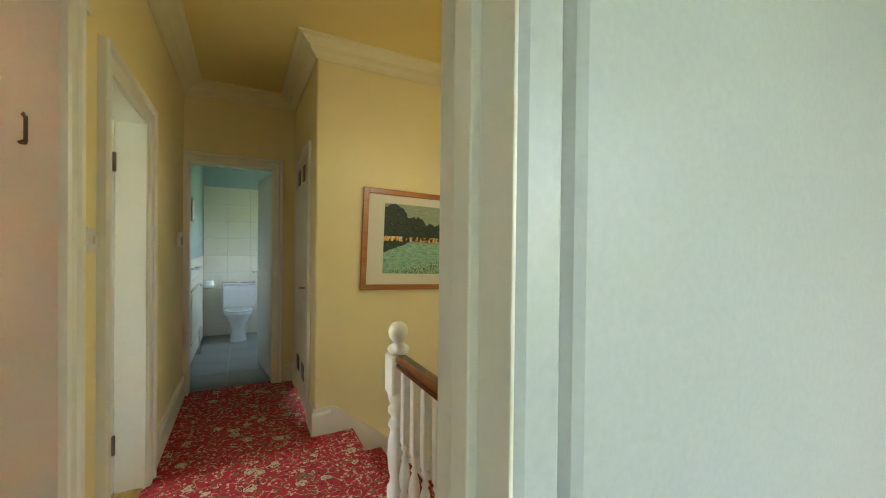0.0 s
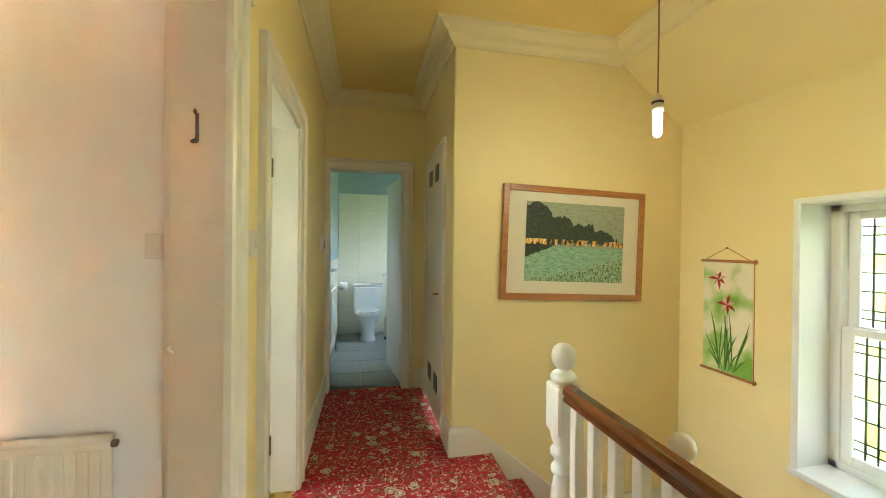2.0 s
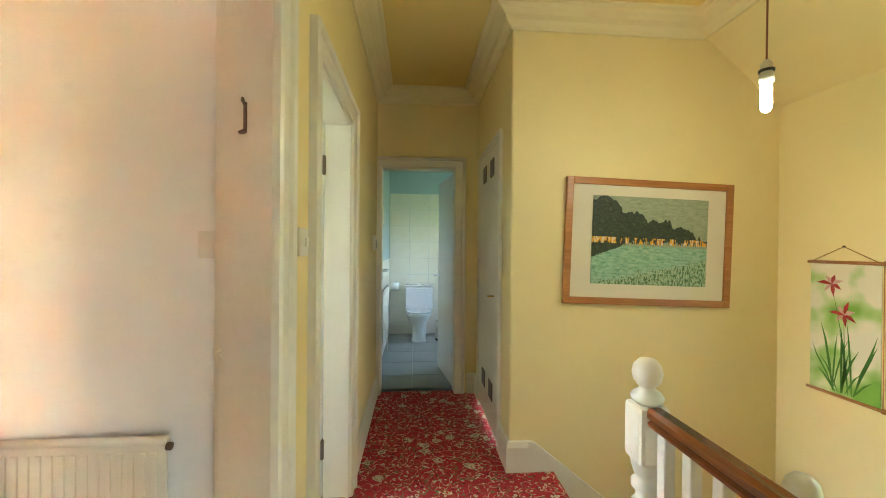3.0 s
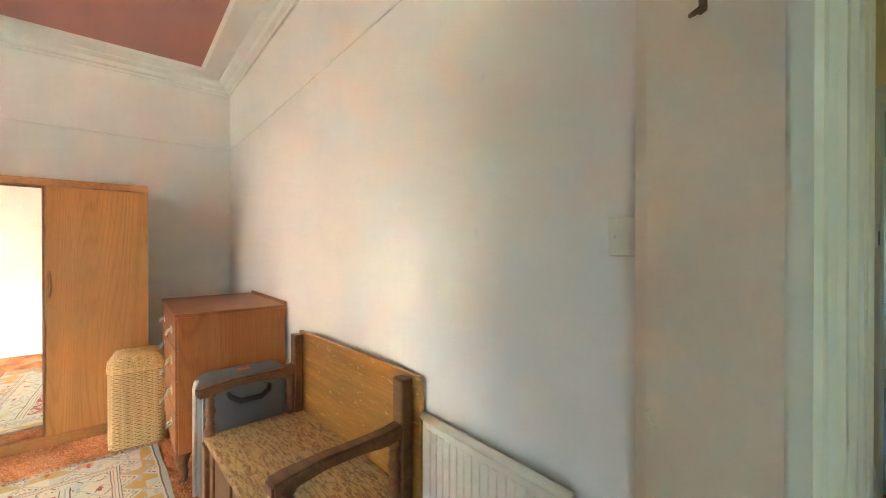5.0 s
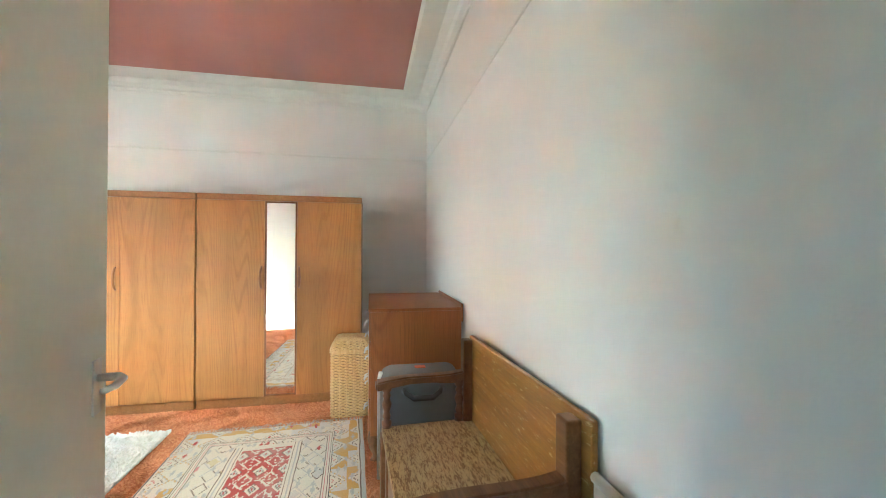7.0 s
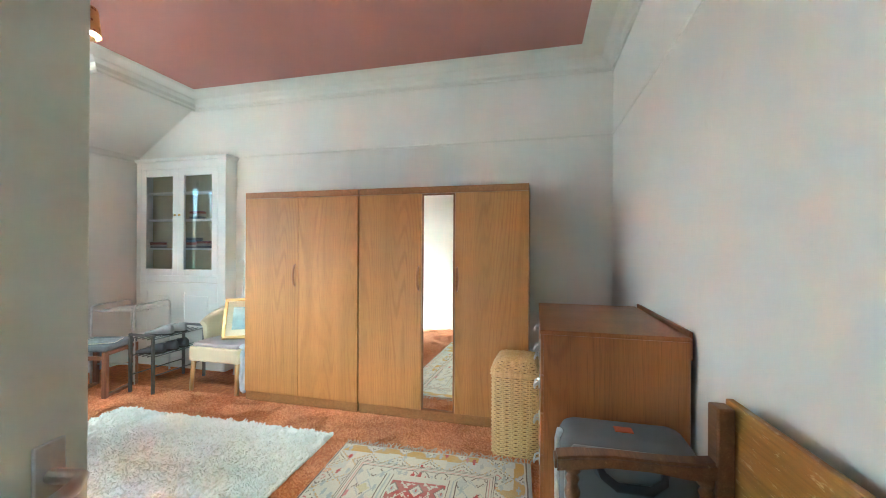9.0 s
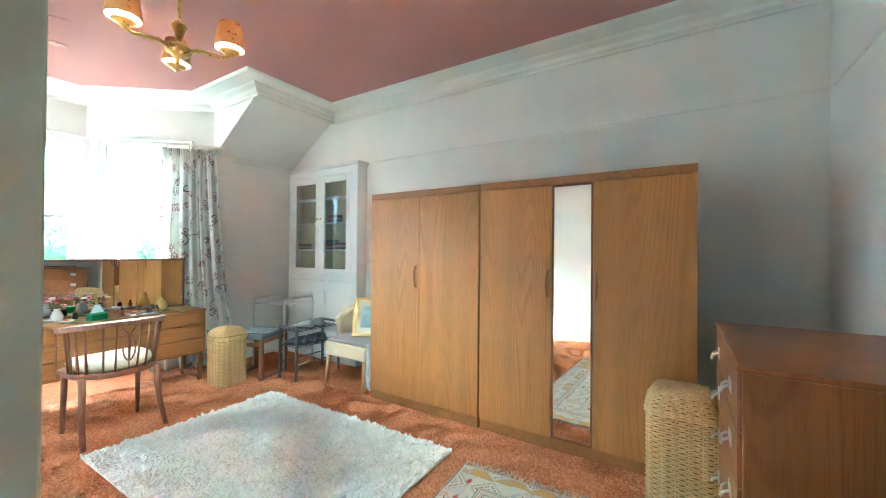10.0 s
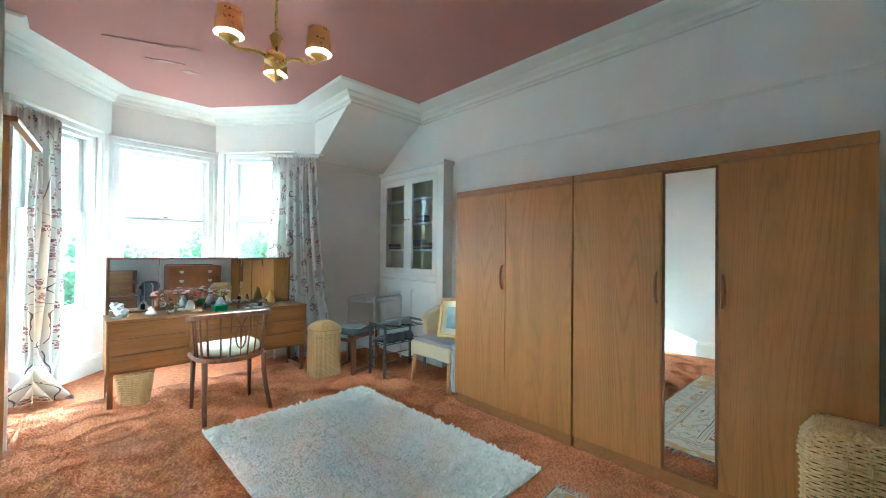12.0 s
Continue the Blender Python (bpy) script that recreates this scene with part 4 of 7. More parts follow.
bm = slab_with_holes("y", -4.7, 0.07, 2.3, 2.4, -0.2, 2.8, [(-4.3, -1.7, 0.6, 2.4)])
box(bm, (-0.59, -4.7, -0.2), (2.3, -4.6, 2.8))
box(bm, (-0.69, -4.7, -0.2), (-0.59, -3.85, 2.8))
structure("wall_back_room", bm, WHITE_WALL, "pale walls of the room behind", "wall")
structure("ceiling_back_room", B(((-0.69, -4.7, 2.80), (2.4, 0.06, 2.90))), WHITE_WALL, "white ceiling of the room behind", "ceiling")

# ---- stairs ----
stairs = tagged(new("stairs"), "stairs in red floral carpet turning down to a window", "stairs", kind="structure")
for k, (x0, x1) in enumerate(((0.70, 0.92), (0.92, 1.16))):
    z = -0.185 * (k + 1)
    part("step", B(((x0 - 0.03, 1.50, z - 0.5), (x1 + 0.02, YP, z)), bev=0.012), RED_CARPET, stairs)
part("quarter_landing", B(((1.12, 1.42, -1.0), (XST, YP, -0.555)), bev=0.012), RED_CARPET, stairs)
for k in range(5):
    y, z = 1.40 - 0.24 * k, -0.74 - 0.185 * k
    part("step", B(((1.22, y - 0.24, z - 0.6), (XST, y + 0.02, z)), bev=0.012), RED_CARPET, stairs)
bm = B(((0.64, 1.49, -0.10), (0.722, YP, 0.004)), bev=0.012)
structure("stair_nosing", bm, RED_CARPET, "carpeted edge of the landing at the first step", "stairs")
# raking skirt along the stair wall
t = bmesh.new()
pr = [(0.56, 0.185), (0.60, 0.18), (1.30, -0.385), (XST, -0.385), (XST, -0.6), (0.56, -0.6)]
lo = [t.verts.new((x, YP - 0.022, z)) for x, z in pr]
hi = [t.verts.new((x, YP, z)) for x, z in pr]
t.faces.new(lo)
t.faces.new(hi[::-1])
for i in range(6):
    t.faces.new((lo[i], hi[i], hi[(i + 1) % 6], lo[(i + 1) % 6]))
bmesh.ops.recalc_face_normals(t, faces=t.faces[:])
structure("stair_skirting", t, GLOSS, "cream painted raking stair skirting", "baseboard")
structure("stair_well_floor", B(((0.6, YLS - 0.1, -3.0), (XST + 0.3, YP + 0.1, -2.9))), RED_CARPET, "red carpet of the hall below", "carpet")
bm = B(((0.55, YLS, -2.9), (0.66, 1.60, -0.2)), ((0.60, 1.46, -0.9), (1.20, 1.50, -0.12)))
structure("stair_string", bm, GLOSS, "cream painted stair string and well side", "stairs")

NEWEL = [(0.052, 0.0), (0.052, 0.10), (0.040, 0.12), (0.034, 0.15), (0.046, 0.20), (0.051, 0.27), (0.046, 0.34), (0.034, 0.40), (0.048, 0.42), (0.048, 0.435), (0.036, 0.45), (0.034, 0.47), (0.050, 0.49), (0.050, 0.51), (0.036, 0.525), (0.044, 0.545), (0.053, 0.58), (0.057, 0.62)]
KNOB = [(0.036, 0.79), (0.050, 0.80), (0.056, 0.815), (0.046, 0.83), (0.024, 0.845), (0.030, 0.853), (0.045, 0.872), (0.051, 0.90), (0.045, 0.928), (0.028, 0.948), (0.004, 0.955)]


def newel_post(at, drop):
    e = thing("newel_post", at, "cream painted turned newel post with a ball finial", "newel post", group="newel posts")
    bm = lathe(bmesh.new(), [(0.052, -drop)] + NEWEL, (0, 0, 0), 28)
    part("shaft", bm, GLOSS, e)
    part("square_block", B(((-0.056, -0.056, 0.585), (0.056, 0.056, 0.79)), bev=0.016), GLOSS, e)
    part("ball_finial", lathe(bmesh.new(), KNOB, (0, 0, 0), 28), GLOSS, e)
    return e


newel_post((0.712, 1.546, 0.0), 0.15)
newel_post((1.178, 1.42, -0.36), 0.6)
BAL = [(0.021, 0.0), (0.021, 0.12), (0.013, 0.13), (0.024, 0.16), (0.028, 0.21), (0.021, 0.26), (0.011, 0.29), (0.019, 0.30), (0.011, 0.315), (0.010, 0.33), (0.020, 0.35), (0.012, 0.37)]
first = None
for k in range(10):
    y = 1.44 - 0.118 * k
    if first is None:
        first = thing("baluster", (0.712, y, 0.0), "cream painted turned baluster under the handrail", "baluster", group="landing balusters")
        part("turning", lathe(bmesh.new(), BAL, (0, 0, 0), 14), GLOSS, first)
        part("square_top", B(((-0.02, -0.02, 0.37), (0.02, 0.02, 0.735)), bev=0.006), GLOSS, first)
    else:
        copy_thing(first, pose(0.712, y, 0.0))
rail = thing("handrail", (0.712, 1.50, 0.735), "varnished dark red wooden handrail", "handrail")
HR = [(-0.032, 0.0), (-0.034, 0.012), (-0.026, 0.018), (-0.036, 0.030), (-0.034, 0.048), (-0.018, 0.058), (0.018, 0.058), (0.034, 0.048), (0.036, 0.030), (0.026, 0.018), (0.034, 0.012), (0.032, 0.0)]
bm = moulding(bmesh.new(), [(0, 0.0), (0, -1.27)], HR)
part("rail", bm, RAIL_WOOD, rail)
part("wall_rosette", lathe(bmesh.new(), [(0.06, 0.0), (0.06, 0.012), (0.045, 0.02)], (0, 0, 0), 18), RAIL_WOOD, rail).matrix_basis = pose(0, -1.265, 0.03, -90, 0, 0)

# stair window with leaded coloured glass
win = tagged(new("window_stair"), "white sash window with leaded coloured glass in a deep reveal", "window", kind="structure")
y0, y1, z0, z1 = WIN_E
bm = B(((XST - 0.03, y0 - 0.06, z0 - 0.03), (XST + 0.30, y1 + 0.03, z0 + 0.008)), bev=0.008)
part("window_sill", bm, GLOSS_WHITE, win, "deep white painted sill")
bm = B(((XST, y1 - 0.004, z0), (XST + 0.30, y1 + 0.02, z1)), ((XST, y0 - 0.02, z0), (XST + 0.30, y0 + 0.004, z1)), ((XST, y0, z1 - 0.004), (XST + 0.30, y1, z1 + 0.02)))
part("reveal_lining", bm, GLOSS_WHITE, win)
bm = B(((XST - 0.012, y1 - 0.01, z0), (XST + 0.004, y1 + 0.025, z1 + 0.03)), ((XST - 0.012, y0, z1), (XST + 0.004, y1, z1 + 0.03)), bev=0.004)
part("reveal_bead", bm, GLOSS_WHITE, win)
xg = XST + 0.26
bm = B(((xg - 0.05, y0, z0), (xg + 0.05, y0 + 0.05, z1)), ((xg - 0.05, y1 - 0.05, z0), (xg + 0.05, y1, z1)), ((xg - 0.05, y0, z1 - 0.04), (xg + 0.05, y1, z1)), ((xg - 0.05, y0, z0), (xg + 0.05, y1, z0 + 0.05)), bev=0.004)
part("window_frame", bm, GLOSS_WHITE, win)
zm = 0.93
for za, zb, dx in ((z0 + 0.05, zm + 0.02, -0.02), (zm - 0.02, z1 - 0.04, 0.02)):
    s = B(((xg + dx - 0.02, y0 + 0.05, za), (xg + dx + 0.02, y0 + 0.10, zb)), ((xg + dx - 0.02, y1 - 0.10, za), (xg + dx + 0.02, y1 - 0.05, zb)), ((xg + dx - 0.02, y0 + 0.10, za), (xg + dx + 0.02, y1 - 0.10, za + 0.05)), ((xg + dx - 0.02, y0 + 0.10, zb - 0.04), (xg + dx + 0.02, y1 - 0.10, zb)), bev=0.004)
    sash = part("sash", s, GLOSS_WHITE, win)
    ya, yb, zc, zd = y0 + 0.10, y1 - 0.10, za + 0.05, zb - 0.04
    cols = {"clear": glass("frosted_glass", (0.72, 0.75, 0.74), 0.35), "yellow": glass("yellow_glass", (0.85, 0.76, 0.30), 0.15), "green": glass("green_glass", (0.55, 0.78, 0.55), 0.15), "pink": glass("pink_glass", (0.90, 0.72, 0.66), 0.25)}
    lead = bmesh.new()
    ys = [ya, ya + 0.045, ya + 0.095, yb - 0.095, yb - 0.045, yb]
    zs = [zc, zc + 0.04, zc + 0.085] + [zc + 0.085 + (zd - zc - 0.17) * k / 4 for k in range(1, 4)] + [zd - 0.085, zd - 0.04, zd]
    for i in range(5):
        for j in range(8):
            edge = i in (0, 4) or j in (0, 7)
            band = not edge and (i in (1, 3) or j in (1, 6))
            col = "clear" if edge else ("yellow" if (i + j) % 2 else "green") if band else "pink" if j % 2 else "clear"
            g = part("pane", B(((xg + dx - 0.003, ys[i] + 0.003, zs[j] + 0.003), (xg + dx + 0.003, ys[i + 1] - 0.003, zs[j + 1] - 0.003))), cols[col], sash)
            g.visible_shadow = False
    for y in ys[1:-1]:
        box(lead, (xg + dx - 0.005, y - 0.004, zc), (xg + dx + 0.005, y + 0.004, zd))
    for z in zs[1:-1]:
        box(lead, (xg + dx - 0.0045, ya, z - 0.004), (xg + dx + 0.0045, yb, z + 0.004))
    part("lead_cames", lead, LEAD, sash)

# bay windows
def sash_window(name, m, w, h, lower_open=0.0):
    """Local x along the wall, y towards the room, z up from the sill."""
    e = new(name)
    e.matrix_basis = m
    tagged(e, "white painted sliding sash window letting in daylight", "window", kind="structure")
    f = 0.055
    bm = B(((0, -0.12, 0), (f, 0.012, h)), ((w - f, -0.12, 0), (w, 0.012, h)), ((f, -0.12, h - 0.04), (w - f, 0.012, h)), ((f, -0.12, 0), (w - f, 0.0, 0.03)), bev=0.004)
    part("window_frame", bm, GLOSS_WHITE, e)
    part("window_sill", B(((-0.03, -0.10, -0.03), (w + 0.03, 0.07, 0.002)), bev=0.006), GLOSS_WHITE, e)
    bm = bmesh.new()
    architrave(bm, (0.004, 0.0, 0), (1, 0, 0), (0, 1, 0), w - 0.008, h, 0.09, 0.03)
    part("surround", bm, GLOSS_WHITE, e)
    hm = h * 0.56
    for za, zb, y, gap in ((0.03, hm + 0.02, -0.045, 0.0), (hm - 0.02, h - 0.04, -0.09, 0.0)):
        bm = B(((f, y - 0.02, za), (f + 0.05, y + 0.02, zb)), ((w - f - 0.05, y - 0.02, za), (w - f, y + 0.02, zb)), ((f + 0.05, y - 0.02, za), (w - f - 0.05, y + 0.02, za + (0.07 if za < 0.1 else 0.035))), ((f + 0.05, y - 0.02, zb - 0.04), (w - f - 0.05, y + 0.02, zb)), bev=0.004)
        s = part("sash", bm, GLOSS_WHITE, e)
        g = part("pane", B(((f + 0.05, y - 0.002, za + 0.03), (w - f - 0.05, y + 0.002, zb - 0.03))), CLEAR, s)
        g.visible_shadow = False
    part("sash_fastener", B(((w / 2 - 0.03, -0.05, hm + 0.02), (w / 2 + 0.03, -0.02, hm + 0.04)), bev=0.004), BRASS, e, "small brass fastener")
    return e


for i, a, b, s, h in WINDOWS:
    p, d, ln = along(BAY[i], BAY[i + 1])
    sash_window({1: "window_1", 2: "window_2", 3: "window_3"}[i], Matrix.Translation((p.x + d.x * a, p.y + d.y * a, s)) @ Matrix.Rotation(math.atan2(d.y, d.x), 4, "Z"), b - a, h - s)


# ---- bedroom furniture ----
def wardrobe_handle(parent, y, side):
    """A shaped wooden pull; local y along the front."""
    pts = [(0.0, y, 0.99), (0.012, y, 1.0), (0.022, y + side * 0.004, 1.03), (0.024, y + side * 0.006, 1.08), (0.022, y + side * 0.004, 1.13), (0.012, y, 1.16), (0.0, y, 1.17)]
    part("handle", tube(bmesh.new(), pts, [0.006, 0.008, 0.010, 0.011, 0.010, 0.008, 0.006], 8), TEAK_PULL, parent, "shaped wooden pull")


WD = 0.60


def wardrobe_unit(y0, y1, doors, mirror, label):
    """Front at local x 0, body behind it."""
    e = thing("wardrobe", (-3.985, y0, 0.0), label, "wardrobe", group="teak wardrobes")
    w = y1 - y0
    H = 1.777
    parts([("side_panel", (-WD, 0.002, 0.075), (-0.022, 0.02, H - 0.05)), ("side_panel", (-WD, w - 0.02, 0.075), (-0.022, w - 0.002, H - 0.05)), ("back_panel", (-WD, 0.02, 0.075), (-WD + 0.01, w - 0.02, H - 0.05)), ("bottom_panel", (-WD + 0.01, 0.02, 0.075), (-0.03, w - 0.02, 0.09))], TEAK, e, 0.001)
    part("top", B(((-WD, 0.0, H - 0.05), (-0.002, w, H)), bev=0.002), TEAK_X, e)
    part("plinth", B(((-WD, 0.004, 0.0), (-0.012, w - 0.004, 0.075)), bev=0.002), TEAK_X, e)
    for a, b, hy, side in doors:
        d = part("door", B(((-0.020, a + 0.0015, 0.08), (0.0, b - 0.0015, H - 0.053)), bev=0.0015), TEAK, e)
        if hy is not None:
            wardrobe_handle(d, hy, side)
    if mirror:
        a, b = mirror
        part("mirror_backing", B(((-0.030, a, 0.078), (-0.012, b, H - 0.055))), TEAK_DARK, e)
        part("mirror_lipping", B(((-0.012, a, 0.078), (-0.002, a + 0.012, H - 0.055)), ((-0.012, b - 0.012, 0.078), (-0.002, b, H - 0.055)), ((-0.012, a + 0.012, H - 0.067), (-0.002, b - 0.012, H - 0.055)), ((-0.012, a + 0.012, 0.078), (-0.002, b - 0.012, 0.09))), TEAK_DARK, e)
        part("mirror", B(((-0.012, a + 0.012, 0.09), (-0.008, b - 0.012, H - 0.067))), MIRROR, e, "narrow tall mirror panel")
    return e


wardrobe_unit(-1.556, -0.502, [(0.0, 0.518, 0.49, -1), (0.518, 1.054, None, 1)], None, "tall teak veneered wardrobe with two plain doors")
wardrobe_unit(-0.492, 0.824, [(0.0, 0.520, 0.497, -1), (0.779, 1.316, 0.797, 1)], (0.522, 0.777), "tall teak veneered wardrobe with a narrow mirror")

# wardrobe with a mirror front near the bay
e = thing("wardrobe", (-1.356, -2.745, 0.0), "tall pale teak wardrobe with a full mirror front", "wardrobe", -3.7, group="teak wardrobes")
part("carcass", B(((0.0, -0.90, 0.03), (0.60, 0.0, 2.02)), bev=0.002), TEAK, e)
part("plinth", B(((0.02, -0.89, 0.0), (0.59, -0.01, 0.03))), TEAK_DARK, e)
part("top", B(((-0.035, -0.92, 2.02), (0.60, 0.01, 2.055)), bev=0.003), TEAK_X, e)
part("mirror", B(((-0.012, -0.895, 0.06), (-0.006, -0.015, 1.99)), bev=0.001), MIRROR, e, "full height mirror")
part("mirror_edge", B(((-0.014, -0.90, 0.05), (0.0, -0.893, 2.0)), ((-0.014, -0.017, 0.05), (0.0, -0.008, 2.0))), CHROME, e)


# built-in press with glazed doors
e = thing("press_cupboard", (-4.70, -3.50, 0.0), "white painted built-in cupboard with glazed upper doors", "cupboard")
XF, W = 0.15, 1.20
parts([("stile", (0.0, 0.0, 0.0), (XF, 0.06, 2.27)), ("stile", (0.0, W - 0.10, 0.0), (XF, W, 2.27)), ("head_rail", (0.0, 0.06, 2.17), (XF, W - 0.10, 2.27)), ("mid_rail", (0.0, 0.06, 0.93), (XF, W - 0.10, 1.00)), ("plinth", (0.0, 0.06, 0.0), (XF, W - 0.10, 0.10))], GLOSS_WHITE, e, 0.003)
bm = bmesh.new()
moulding(bm, [(0.0, W), (XF, W), (XF, 0.0)], [(0.0, 2.25), (0.02, 2.255), (0.03, 2.285), (0.0, 2.29)])
part("cap_moulding", bm, GLOSS_WHITE, e)
part("back_panel", B(((0.0, 0.06, 0.10), (0.008, W - 0.10, 2.17))), paint("olive_lining", (0.50, 0.46, 0.30), 0.8), e, "olive lining inside")
for z in (1.28, 1.60, 1.90):
    part("shelf", B(((0.008, 0.06, z), (XF - 0.035, W - 0.10, z + 0.02)), bev=0.002), GLOSS_WHITE, e)
ym = 0.06 + (W - 0.16) / 2
for a, b, hs in ((0.062, ym, 1), (ym, W - 0.102, -1)):
    bm = B(((XF - 0.03, a, 1.002), (XF, a + 0.075, 2.168)), ((XF - 0.03, b - 0.075, 1.002), (XF, b, 2.168)), ((XF - 0.03, a + 0.075, 1.002), (XF, b - 0.075, 1.07)), ((XF - 0.03, a + 0.075, 2.09), (XF, b - 0.075, 2.168)), bev=0.003)
    d = part("glazed_door", bm, GLOSS_WHITE, e)
    g = part("pane", B(((XF - 0.018, a + 0.07, 1.065), (XF - 0.014, b - 0.07, 2.095))), CLEAR, d)
    g.visible_shadow = False
    part("knob", lathe(bmesh.new(), [(0.006, 0), (0.010, 0.012), (0.012, 0.02), (0.004, 0.026)], (0, 0, 0), 10), BRASS, d).matrix_basis = pose(XF, (b - 0.03) if hs > 0 else (a + 0.03), 1.66, 0, 90, 0)
    bm = B(((XF - 0.03, a, 0.105), (XF - 0.006, b, 0.925)), bev=0.002)
    d = part("panel_door", bm, GLOSS_WHITE, e)
    parts([("stile", (XF - 0.006, a, 0.105), (XF, a + 0.09, 0.925)), ("stile", (XF - 0.006, b - 0.09, 0.105), (XF, b, 0.925)), ("rail", (XF - 0.006, a + 0.09, 0.105), (XF, b - 0.09, 0.22)), ("rail", (XF - 0.006, a + 0.09, 0.82), (XF, b - 0.09, 0.925))], GLOSS_WHITE, d)
    part("raised_field", B(((XF - 0.006, a + 0.125, 0.255), (XF - 0.001, b - 0.125, 0.785)), bev=0.002), GLOSS_WHITE, d)

rng = random.Random(4)
bookcols = [paint("book_cover", c, 0.6) for c in ((0.10, 0.10, 0.12), (0.40, 0.36, 0.30), (0.22, 0.06, 0.05), (0.08, 0.12, 0.20))]
for z, y0, n in ((1.302, -3.30, 3), (1.302, -2.80, 5), (1.302, -2.66, 3), (1.622, -2.75, 3)):
    zz = z
    for k in range(n):
        th = rng.uniform(0.015, 0.03)
        o = thing("folded_linen" if k % 2 else "book", (-4.64 + rng.uniform(-0.005, 0.005), y0 + rng.uniform(-0.01, 0.01), zz), "small book or folded cloth on the cupboard shelf", "book")
        part("block", B(((-0.045, -0.07, 0.0), (0.04, 0.07, th)), bev=0.003), bookcols[k % 4], o)
        part("cover", B(((-0.047, -0.073, th - 0.003), (0.042, 0.073, th))), bookcols[(k + 1) % 4], o)
        zz += th


# chest of drawers
e = thing("chest_of_drawers", (-3.82, 0.895, 0.0), "dark mahogany chest of drawers with worn polish", "chest of drawers")
CW, CD, CH = 0.88, 0.585, 0.95
parts([("side_panel", (0.0, 0.012, 0.17), (0.018, CD, CH - 0.02)), ("side_panel", (CW - 0.018, 0.012, 0.17), (CW, CD, CH - 0.02)), ("back_panel", (0.018, CD - 0.012, 0.17), (CW - 0.018, CD, CH - 0.02)), ("bottom_panel", (0.018, 0.02, 0.17), (CW - 0.018, CD - 0.012, 0.185))], MAHOGANY, e, 0.002)
part("top", B(((-0.006, -0.004, CH - 0.02), (CW + 0.004, CD + 0.002, CH)), bev=0.007), MAHOGANY, e)
part("back_board", B(((0.02, CD + 0.002, CH - 0.10), (CW - 0.02, CD + 0.016, CH + 0.02)), bev=0.006), MAHOGANY, e)
zs = [0.19, 0.39, 0.575, 0.745, 0.93]
for k in range(4):
    d = part("drawer", B(((0.022, 0.0, zs[k] + 0.003), (CW - 0.022, 0.022, zs[k + 1] - 0.003)), bev=0.004), MAHOGANY, e)
    for x in (0.20, CW - 0.20):
        p = part("handle_plate", B(((x - 0.035, -0.004, (zs[k] + zs[k + 1]) / 2 - 0.022), (x + 0.035, 0.0, (zs[k] + zs[k + 1]) / 2 + 0.022)), bev=0.002), CHROME, d, "tarnished pressed metal plate")
        zc = (zs[k] + zs[k + 1]) / 2 - 0.005
        part("drop_handle", tube(bmesh.new(), [(x - 0.026, -0.006, zc + 0.01), (x - 0.024, -0.022, zc), (x - 0.012, -0.028, zc - 0.020), (x + 0.012, -0.028, zc - 0.020), (x + 0.024, -0.022, zc), (x + 0.026, -0.006, zc + 0.01)], 0.005, 8), CHROME, p)
for x, sx in ((0.05, -1), (CW - 0.05, 1)):
    for y, sy in ((0.05, -1), (CD - 0.05, 1)):
        pts = [(x, y, 0.19), (x + sx * 0.020, y + sy * 0.020, 0.14), (x + sx * 0.018, y + sy * 0.018, 0.09), (x + sx * 0.004, y + sy * 0.004, 0.045), (x + sx * 0.008, y + sy * 0.008, 0.018), (x + sx * 0.02, y + sy * 0.02, 0.0)]
        part("leg", tube(bmesh.new(), pts, [0.045, 0.036, 0.026, 0.018, 0.018, 0.022], 10), OAK_DARK, e, "curved cabriole leg")
part("apron", B(((0.06, 0.006, 0.135), (CW - 0.06, 0.022, 0.19)), bev=0.005), MAHOGANY, e)


# hall settle
e = thing("settle", (-2.48, 0.928, 0.0), "worn oak settle with open arms and a plain board back", "settle", 2.96)
SW = 1.00
part("seat", B(((0.02, 0.03, 0.415), (SW - 0.02, 0.49, 0.445)), bev=0.008), OAK_WORN, e, "seat board with its varnish flaking off")
part("front_board", B(((0.06, 0.055, 0.12), (SW - 0.06, 0.075, 0.413)), bev=0.002), OAK_DARK, e)
for x in (0.08, 0.36, 0.70, SW - 0.10):
    part("front_stile", B(((x - 0.02, 0.045, 0.12), (x + 0.04, 0.055, 0.413)), bev=0.003), OAK_DARK, e)
part("back_board", B(((-0.005, 0.49, 0.38), (SW + 0.035, 0.512, 0.866)), bev=0.004), OAK_GOLD, e, "large golden oak back board")
